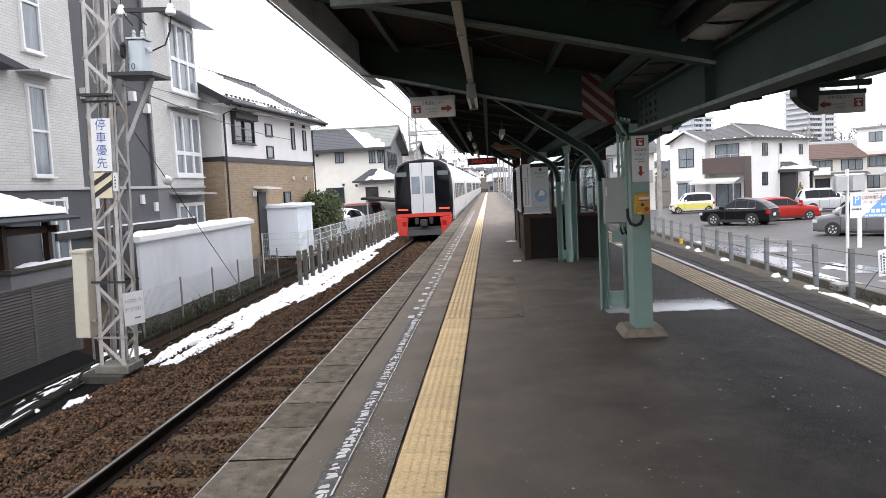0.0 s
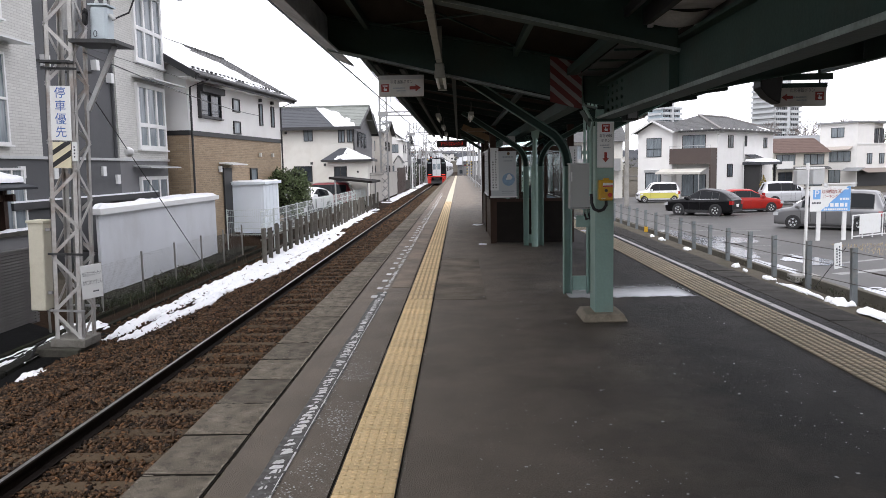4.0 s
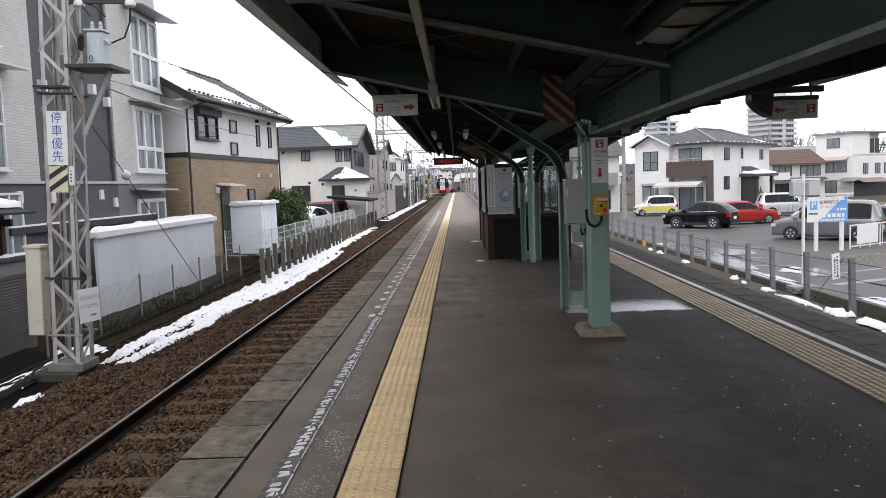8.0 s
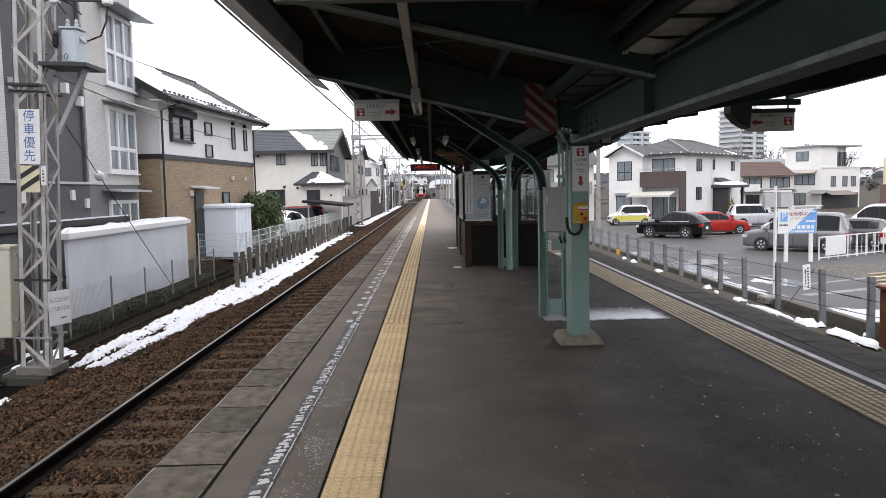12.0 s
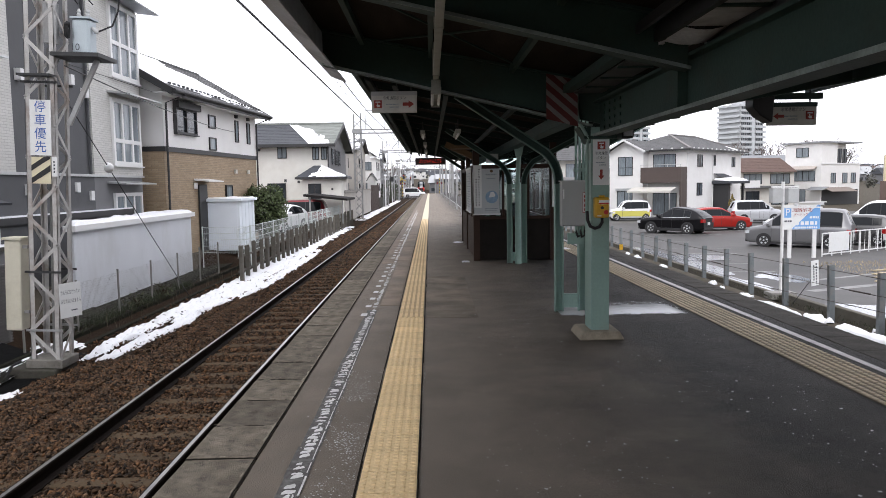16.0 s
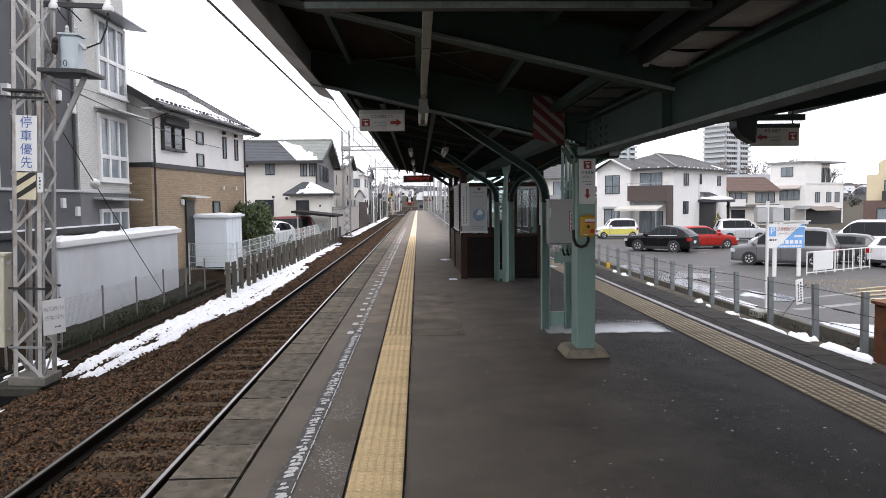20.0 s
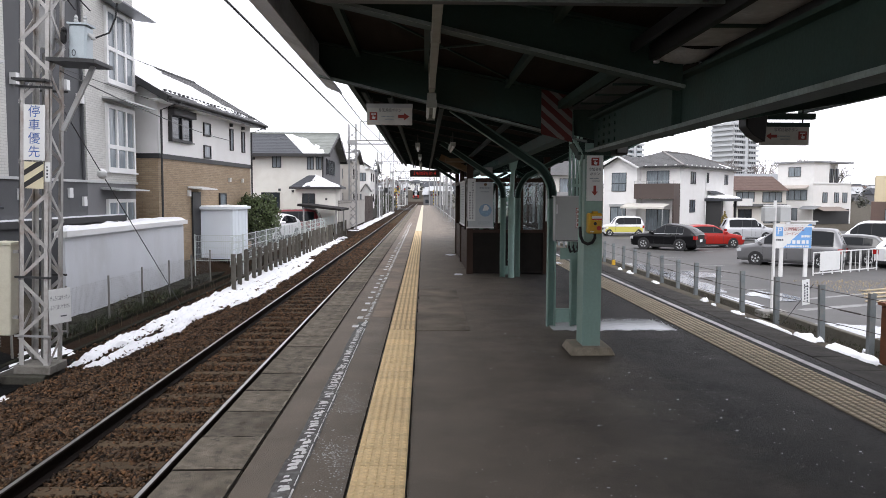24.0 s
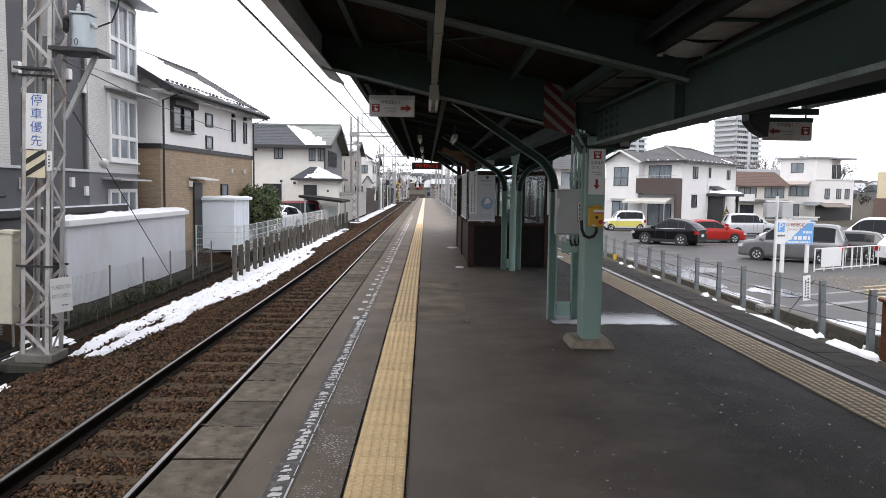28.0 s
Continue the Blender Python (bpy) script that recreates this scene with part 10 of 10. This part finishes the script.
def hanging_signs():
    paper = mat("sign_backlit_grey", (0.60, 0.59, 0.55), 0.55, var=0.05, scale=5, bump=0.02, dirt=(0.36, 0.34, 0.3), dirt_amt=0.4, dirt_scale=6)
    for x, y, z, flip in ((-0.735, 8.22, 2.39, False), (3.36, 7.52, 2.14, True)):
        s = thing("hanging_sign", "grey-white hanging emergency button sign with red arrow", "sign", pose(x, y, z), "hanging signs")
        bm = B()
        bx(bm, 0, 0, 0, 0.50, 0.06, 0.225)
        part("board", bm, paper, s, bevel=0.006)
        boxpart("top_edge", (-0.004, -0.004, 0.185, 0.504, 0.064, 0.23), DKGREEN if flip else GREYPAINT, s)
        if flip:
            icon(s, 0.385, 0.055, 0.085, -0.001)
            arrow(s, [(0.05, 0.09), (0.10, 0.125), (0.10, 0.105), (0.16, 0.105), (0.16, 0.075), (0.10, 0.075), (0.10, 0.055)], -0.001)
        else:
            icon(s, 0.03, 0.05, 0.085, -0.001)
            arrow(s, [(0.47, 0.09), (0.41, 0.13), (0.41, 0.108), (0.345, 0.108), (0.345, 0.072), (0.41, 0.072), (0.41, 0.05)], -0.001)
        writing("非常通報ボタン", 0.045, INK, s, pose(0.255, -0.003, 0.155, 90), "dark characters", 0.25)
        bars("small_print", s, pose(0, -0.001, 0), [(0.16, 0.30, 0.09, 0.012), (0.20, 0.30, 0.06, 0.012)], mat("poster_ink", (0.28, 0.32, 0.34)), 5)
        for dx in (0.06, 0.44):
            tubepart("hanger", ((dx, 0.03, 0.22), (dx, 0.03, 0.50 if flip else 0.30)), 0.009, STEELDK, s, seg=6)
    # dark lamp housing beside the far sign
    c = thing("lamp_housing", "dark lamp housing under the canopy edge", "lamp", pose(3.10, 7.5, 2.30))
    bm = B()
    prism(bm, [(0.06, 0.02), (0.14, -0.07), (0.26, -0.14), (0.28, 0.14), (0.06, 0.16)], "y", -0.08, 0.12)
    part("housing", bm, BLACK, c, bevel=0.01)
    boxpart("arm", (-0.3, -0.02, 0.10, 0.8, 0.04, 0.16), DKGREEN, c)
    # sign plate on the front post
    p = thing("post_sign", "white emergency button sign with a red arrow pointing down", "sign", pose(1.53, 7.362, 1.56))
    bm = B()
    bx(bm, 0, 0, 0, 0.165, 0.012, 0.455)
    part("board", bm, SIGNWHITE, p, bevel=0.004)
    icon(p, 0.045, 0.355, 0.078, -0.001)
    writing("非常通報", 0.036, INK, p, pose(0.083, -0.003, 0.315, 90), "dark characters", 0.125)
    writing("ボタン", 0.036, INK, p, pose(0.083, -0.003, 0.270, 90), "dark characters", 0.095)
    bars("small_print", p, pose(0, -0.001, 0), [(0.03, 0.12, 0.225, 0.010), (0.06, 0.13, 0.20, 0.010)], mat("poster_ink", (0.28, 0.32, 0.34)), 5)
    arrow(p, [(0.070, 0.155), (0.096, 0.155), (0.096, 0.095), (0.115, 0.095), (0.083, 0.055), (0.051, 0.095), (0.070, 0.095)], -0.001)
    # yellow button box
    y = thing("emergency_button_box", "yellow emergency button box on the post", "button box", pose(1.535, 7.362, 1.235))
    bm = B()
    bx(bm, 0, -0.09, 0, 0.14, 0.012, 0.205)
    part("case", bm, YELLOW, y, bevel=0.012)
    boxpart("label_plate", (0.035, -0.093, 0.135, 0.135, -0.089, 0.175), SIGNWHITE, y, "white and red label")
    boxpart("label_stripe", (0.035, -0.0945, 0.137, 0.135, -0.0925, 0.150), RED, y)
    bm = B()
    tube(bm, ((0.105, -0.105, 0.055), (0.105, -0.088, 0.055)), 0.022, 14)
    part("button", bm, RED, y, "red push button")
    bm = B()
    tube(bm, ((0.068, -0.098, 0.10), (0.068, -0.088, 0.10)), 0.016, 12)
    part("keyhole", bm, STEELDK, y)
    boxpart("lamp_cap", (0.05, -0.06, 0.205, 0.10, -0.01, 0.222), YELLOW, y)
    bars("print", y, pose(0, -0.091, 0), [(0.02, 0.06, 0.02, 0.012)], SIGNWHITE, 2)
    cb = thing("cable_conduit", "black flexible cable looping below the yellow box", "cable", pose(0, 0, 0))
    pts = [(1.61, 7.31, 1.24), (1.61, 7.30, 1.19), (1.58, 7.29, 1.145), (1.535, 7.29, 1.13), (1.49, 7.30, 1.15), (1.468, 7.32, 1.21), (1.466, 7.34, 1.30)]
    tubepart("loop", pts, 0.016, RUBBER, cb)
    tubepart("rising_pipe", ((1.466, 7.345, 1.28), (1.466, 7.345, 1.9), (1.48, 7.345, 2.02), (1.38, 7.345, 2.2), (1.36, 7.345, 2.5)), 0.017, GREEN, cb)
    # grey cabinet behind the post
    e = thing("electric_cabinet", "pale grey electric cabinet with a red-framed label", "cabinet", pose(1.455, 8.70, 1.07))
    bm = B()
    bx(bm, 0, 0, 0, 0.37, 0.16, 0.535)
    part("case", bm, mat("cabinet_grey", (0.40, 0.41, 0.40), 0.5, var=0.05, scale=4, bump=0.04), e, bevel=0.008)
    boxpart("rain_lip", (-0.012, -0.015, 0.53, 0.392, 0.17, 0.545), GREYPAINT, e)
    boxpart("door_gap", (0.012, -0.002, 0.012, 0.368, 0.0, 0.018), STEELDK, e)
    boxpart("label", (0.245, -0.004, 0.16, 0.312, -0.001, 0.40), DULLRED, e, "red-framed label")
    boxpart("label_field", (0.252, -0.006, 0.168, 0.305, -0.003, 0.392), SIGNWHITE, e)
    for k in range(4):
        boxpart("label_print", (0.262, -0.0075, 0.18 + 0.052 * k, 0.295, -0.005, 0.217 + 0.052 * k), DULLRED, e)
    boxpart("tag", (0.012, -0.003, 0.33, 0.028, 0.0, 0.44), SIGNWHITE, e)
    pp = thing("pipe_bundle", "pale green conduits rising between the columns", "pipes", pose(1.66, 8.9, 0))
    for k, x in enumerate((0.0, 0.045, 0.09, 0.135)):
        tubepart("pipe", ((x, 0, 0.95), (x, 0, 2.42)), 0.016, GREEN, pp, seg=8)
    boxpart("pipe_clamp", (-0.03, -0.02, 1.72, 0.17, 0.02, 1.76), GREEN, pp)
    bm = B()
    for k, x in enumerate((0.0, 0.05, 0.10)):
        tube(bm, ((x, 0, 1.07), (x, -0.01, 0.99), (x + 0.02, -0.02, 0.93), (x + 0.05, 0, 0.95)), 0.014, 6)
    part("cable_tails", bm, RUBBER, pp)
    boxpart("stub_plate", (-0.10, 0.0, 0.84, 0.10, 0.03, 0.98), GREEN, pp)
    cam_ = thing("platform_camera", "small black platform camera under the girder", "camera", pose(1.86, 7.42, 2.02))
    bm = B()
    bx(bm, -0.06, -0.14, 0, 0.06, 0.1, 0.11)
    part("case", bm, BLACK, cam_, bevel=0.01)
    boxpart("glass", (-0.045, -0.146, 0.02, 0.045, -0.139, 0.09), mat("lens_glass", (0.25, 0.26, 0.27), 0.1, bump=0.0), cam_)
    tubepart("stem", ((0, 0, 0.1), (0, 0, 0.3)), 0.015, STEELDK, cam_)


hanging_signs()


def lamps():
    tube_m = mat("lamp_tube", (0.70, 0.72, 0.70), 0.4, var=0.03, bump=0.0)
    duct = mat("lamp_duct", (0.30, 0.31, 0.27), 0.5, var=0.12, scale=6, bump=0.05, dirt=(0.2, 0.19, 0.15), dirt_amt=0.5, dirt_scale=5)
    d = thing("cable_duct", "pale grey cable duct running below the canopy", "cable duct", pose(-0.03, 1.5, 2.60))
    bm = B()
    bx(bm, -0.028, 0, 0, 0.028, 5.75, 0.05)
    part("duct", bm, duct, d, bevel=0.004)
    for y in (0.6, 3.3, 5.4):
        boxpart("clip", (-0.034, y, -0.004, 0.034, y + 0.03, 0.30), duct, d)
    f = thing("fluorescent_lamp", "twin-tube fluorescent lamp hanging at the duct end", "lamp", pose(-0.03, 7.18, 2.46))
    bm = B()
    bx(bm, -0.045, 0, 0.06, 0.045, 1.25, 0.14)
    part("casing", bm, duct, f, bevel=0.006)
    for x in (-0.035, 0.035):
        tubepart("tube", ((x, 0.03, 0.03), (x, 1.22, 0.03)), 0.016, tube_m, f)
    for y in (0.0, 1.2):
        boxpart("holder", (-0.05, y, 0.0, 0.05, y + 0.03, 0.07), duct, f)
    # further lamps under the long roof
    first = None
    for x, y in ((0.35, 11.6), (-0.22, 13.4), (-0.20, 17.0), (-0.2, 20.6), (-0.2, 24.2), (2.9, 11.0)):
        z = (soffit_l(x) if x < 1.5 else soffit_r(x)) - 0.36
        if first is None:
            g = thing("fluorescent_lamp", "bare fluorescent lamp under the canopy", "lamp", pose(x, y, z), "canopy lamps")
            boxpart("casing", (-0.04, 0, 0.05, 0.04, 1.2, 0.11), duct, g)
            tubepart("tube", ((0, 0.03, 0.03), (0, 1.17, 0.03)), 0.016, tube_m, g)
            for yy in (0.15, 1.0):
                tubepart("stem", ((0, yy, 0.1), (0, yy, 0.27)), 0.008, STEELDK, g, seg=6)
            first = g
        else:
            copy_thing(first, pose(x, y, z))
    # cross duct with its long lamp
    r = thing("lamp_trough", "long lamp trough across the near canopy", "lamp", pose(-0.35, 3.05, 2.60))
    boxpart("trough", (0, 0, 0.0, 1.30, 0.09, 0.05), duct, r)
    # led train sign
    s = thing("led_sign", "dark hanging train sign with red glowing characters", "led sign", pose(-0.58, 25.0, 2.262))
    bm = B()
    bx(bm, 0, 0, 0, 1.0, 0.20, 0.225)
    part("case", bm, BLACK, s, bevel=0.01)
    led = glow("led_red", (0.75, 0.04, 0.025), 0.8)
    rnd = random.Random(5)
    bm = B()
    for k in range(9):
        for a in range(4):
            for b in range(6):
                if rnd.random() < 0.55:
                    bx(bm, 0.12 + 0.086 * k + 0.016 * a, -0.006, 0.062 + 0.019 * b, 0.129 + 0.086 * k + 0.016 * a, -0.001, 0.073 + 0.019 * b)
    part("led_dots", bm, led, s, "glowing red dots")["kind"] = "stuff"
    for x in (0.2, 0.8):
        tubepart("hanger", ((x, 0.1, 0.3), (x, 0.1, 0.75)), 0.02, STEELDK, s, seg=6)


lamps()


def far_platform():
    g = thing("guard_rail", "low white guard rail on the open platform", "guard rail", pose(1.62, 37.5, 0))
    for k in range(20):
        boxpart("post", (0, 5.0 * k, 0, 0.04, 5.0 * k + 0.04, 0.28), GALV, g)
    boxpart("rail", (0.005, 0, 0.255, 0.035, 96.0, 0.29), GALV, g)
    first = None
    for k, (x, y) in enumerate(((1.50, 38.1), (1.54, 46.7), (1.42, 58.2), (1.50, 72.5), (1.5, 90), (1.5, 112), (3.3, 60))):
        if first is None:
            p = thing("platform_pole", "thin white pole on the open platform", "pole", pose(x, y, 0), "platform poles")
            tubepart("pole", ((0, 0, 0), (0, 0, 3.2)), 0.03, GALV, p, seg=8)
            boxpart("base", (-0.14, -0.14, 0, 0.14, 0.14, 0.03), CONCRETE, p)
            boxpart("arm", (-0.5, -0.02, 3.1, 0.04, 0.02, 3.13), GALV, p)
            first = p
        else:
            copy_thing(first, pose(x, y, 0))
    for x, y, h in ((2.6, 52, 3.0), (3.0, 66, 2.8), (2.4, 40, 2.2)):
        b = thing("platform_cabinet", "dark grey platform equipment cabinet", "cabinet", pose(x, y, 0), "platform cabinets")
        boxpart("case", (0, 0, 0, 0.8, 0.5, h * 0.6), GREYWALL, b)
        boxpart("roof", (-0.05, -0.05, h * 0.6, 0.85, 0.55, h * 0.6 + 0.05), GREYPAINT, b)


far_platform()


def platform_scraps():
    """Little scraps of trodden snow by the post feet."""
    for k, (x, y, a, b) in enumerate(SCRAPS):
        snow_sheet("snow_scrap", lambda u, v, h, x=x, y=y, a=a, b=b: (x + a * u, y + b * v, 0.004 + h), 10, 8,
                   lambda u, v: 0.5 - 1.3 * math.hypot(u - 0.5, v - 0.5) + 0.2 * fbm(u * 5, v * 5, k), 0.02, 70 + k, SNOW, "small scrap of trodden snow on the asphalt")


SCRAPS = ((0.46, 20.0, 0.34, 0.7), (0.48, 14.95, 0.26, 0.35), (3.0, 17.4, 0.3, 0.7))
platform_scraps()


# ---- pieces of the paving and track ----
def tile_mesh(material, w, L, dots, base=None):
    bm = B()
    v = bx(bm, 0.005, 0.005, -0.02, w - 0.005, L - 0.005, 0.006)
    if dots == "dots":
        n = 6
        for i in range(n):
            for j in range(n):
                cx, cy = w * (i + 0.5) / n, L * (j + 0.5) / n
                lo = [bm.verts.new((cx + 0.0185 * math.cos(a), cy + 0.0185 * math.sin(a), 0.0058)) for a in (k * math.tau / 8 for k in range(8))]
                hi = [bm.verts.new((cx + 0.0145 * math.cos(a), cy + 0.0145 * math.sin(a), 0.0110)) for a in (k * math.tau / 8 for k in range(8))]
                for k in range(8):
                    bm.faces.new((lo[k], lo[(k + 1) % 8], hi[(k + 1) % 8], hi[k]))
                bm.faces.new(hi)
    else:
        n = abs(dots)
        for i in range(n):
            cx = w * (i + 0.5) / n
            m = 6 if L < 0.6 and dots > 0 else 1
            hw = 0.27 * w / n if base else 0.016
            for j in range(m):
                e = 0.012 if m < 4 else 0.009
                bx(bm, cx - hw, L * j / m + e, 0.0058, cx + hw, L * (j + 1) / m - e, 0.0125)
    me = mesh_of(bm, material)
    if base:
        me.materials.append(base)
        for p in me.polygons:
            p.material_index = 1 if p.index < 6 else 0
    return me


def paving_pieces():
    dot = tile_mesh(TACTILE, 0.318, 0.30, "dots")
    rib = tile_mesh(TACTILE, 0.312, 0.30, -5, mat("tactile_rib_base", (0.46, 0.34, 0.19), 0.85, var=0.25, scale=6, fine=70, bump=0.2))
    y, k = -0.62 - 0.302 * 43, 0
    while y < 34.2:
        piece("tactile_tile", dot if y < 8.5 else rib, PLATFORM, pose(-0.516, y, 0.0))
        y += 0.302
    far = tile_mesh(CREAM, 0.312, 1.2, 4)
    y = 34.4
    while y < PLAT_END - 1:
        piece("cream_tile", far, PLATFORM, pose(-0.514, y, 0.0))
        y += 1.204
    line = tile_mesh(TACTILE_GREY, 0.455, 0.45, 7, mat("tactile_base", (0.16, 0.135, 0.10), 0.85, var=0.3, scale=6, fine=70, bump=0.3, objrand=0.1))
    y = -0.4 - 0.452 * 29
    while y < 62:
        piece("guide_tile", line, PLATFORM, pose(3.035, y, 0.0))
        y += 0.452
    rnd = random.Random(3)
    meshes = []
    for w in (0.438, 0.42):
        for k in range(4):
            bm = B()
            v = bx(bm, 0, 0.010, -0.155, w - 0.014, 0.590, 0.0)
            for q in v:
                q.co.x += rnd.uniform(-0.006, 0.006)
                q.co.z += rnd.uniform(-0.004, 0.004) if q.co.z > -0.05 else 0
            meshes.append(mesh_of(bm, EDGE if w > 0.43 else EDGE_DARK, 0.010))
    for i in range(-12, 238):
        piece("edge_block", meshes[i % 4 if rnd.random() < 0.6 else rnd.randrange(4)], PLATFORM, pose(EDGE_L, 4.18 + 0.6 * (i - 18), 0.0))
    for i in range(-13, 128):
        piece("edge_block", meshes[4 + rnd.randrange(4)], PLATFORM, pose(3.802, -6 + 0.6 * i, 0.0))
    sl = []
    for k in range(4):
        bm = B()
        v = bx(bm, -1.03, -0.10, -0.14, 1.03, 0.10, 0.0)
        for q in v:
            q.co.x += rnd.uniform(-0.03, 0.03)
            q.co.y += rnd.uniform(-0.012, 0.012)
        sl.append(mesh_of(bm, SLEEPER, 0.012))
    for i in range(-19, 210):
        piece("sleeper", sl[i % 4], TRACK, pose(TRACK_X + rnd.uniform(-.02, .02), 0.66 + 0.62 * (i - 4), RAIL_Z - 0.150, 0, rnd.uniform(-0.4, 0.4), rnd.uniform(-1, 1)))


paving_pieces()


# ---- what moves ----
def motions():
    rows = []
    for t, y in ((0, 34.2), (0.5, 42.2), (1, 50.5), (1.5, 59.0), (2, 68.0), (2.5, 77.2), (3, 86.5), (3.5, 95.5), (4.5, 112), (5.5, 128), (6, 136), (7, 150), (8, 164), (9, 178),
                 (10, 195), (11, 211), (12.5, 238), (14, 262), (16, 286), (18, 302), (21, 317), (24, 329), (28, 342)):
        climb = 0.036 * max(0.0, y - 285)
        rows.append((t, pose(TRACK_X - 0.6 * max(0.0, y - 180) / 120, y, RAIL_Z + climb, 2.0 * min(1.0, max(0.0, y - 285) / 30), 0, 0.3 if y > 190 else 0)))
    walk(TRAIN, rows)
    walk(CROSSING_VAN, [(t, pose(x, 146.5, -0.82)) for t, x in ((0, -34), (8, -33), (12, -20), (14, -11.0), (15.5, -5.0), (16.2, -2.4), (17, 0.6), (17.7, 3.0), (18.5, 6.2), (20, 12.5), (21.5, 19.0), (23, 24.0), (28, 24.5))])


motions()
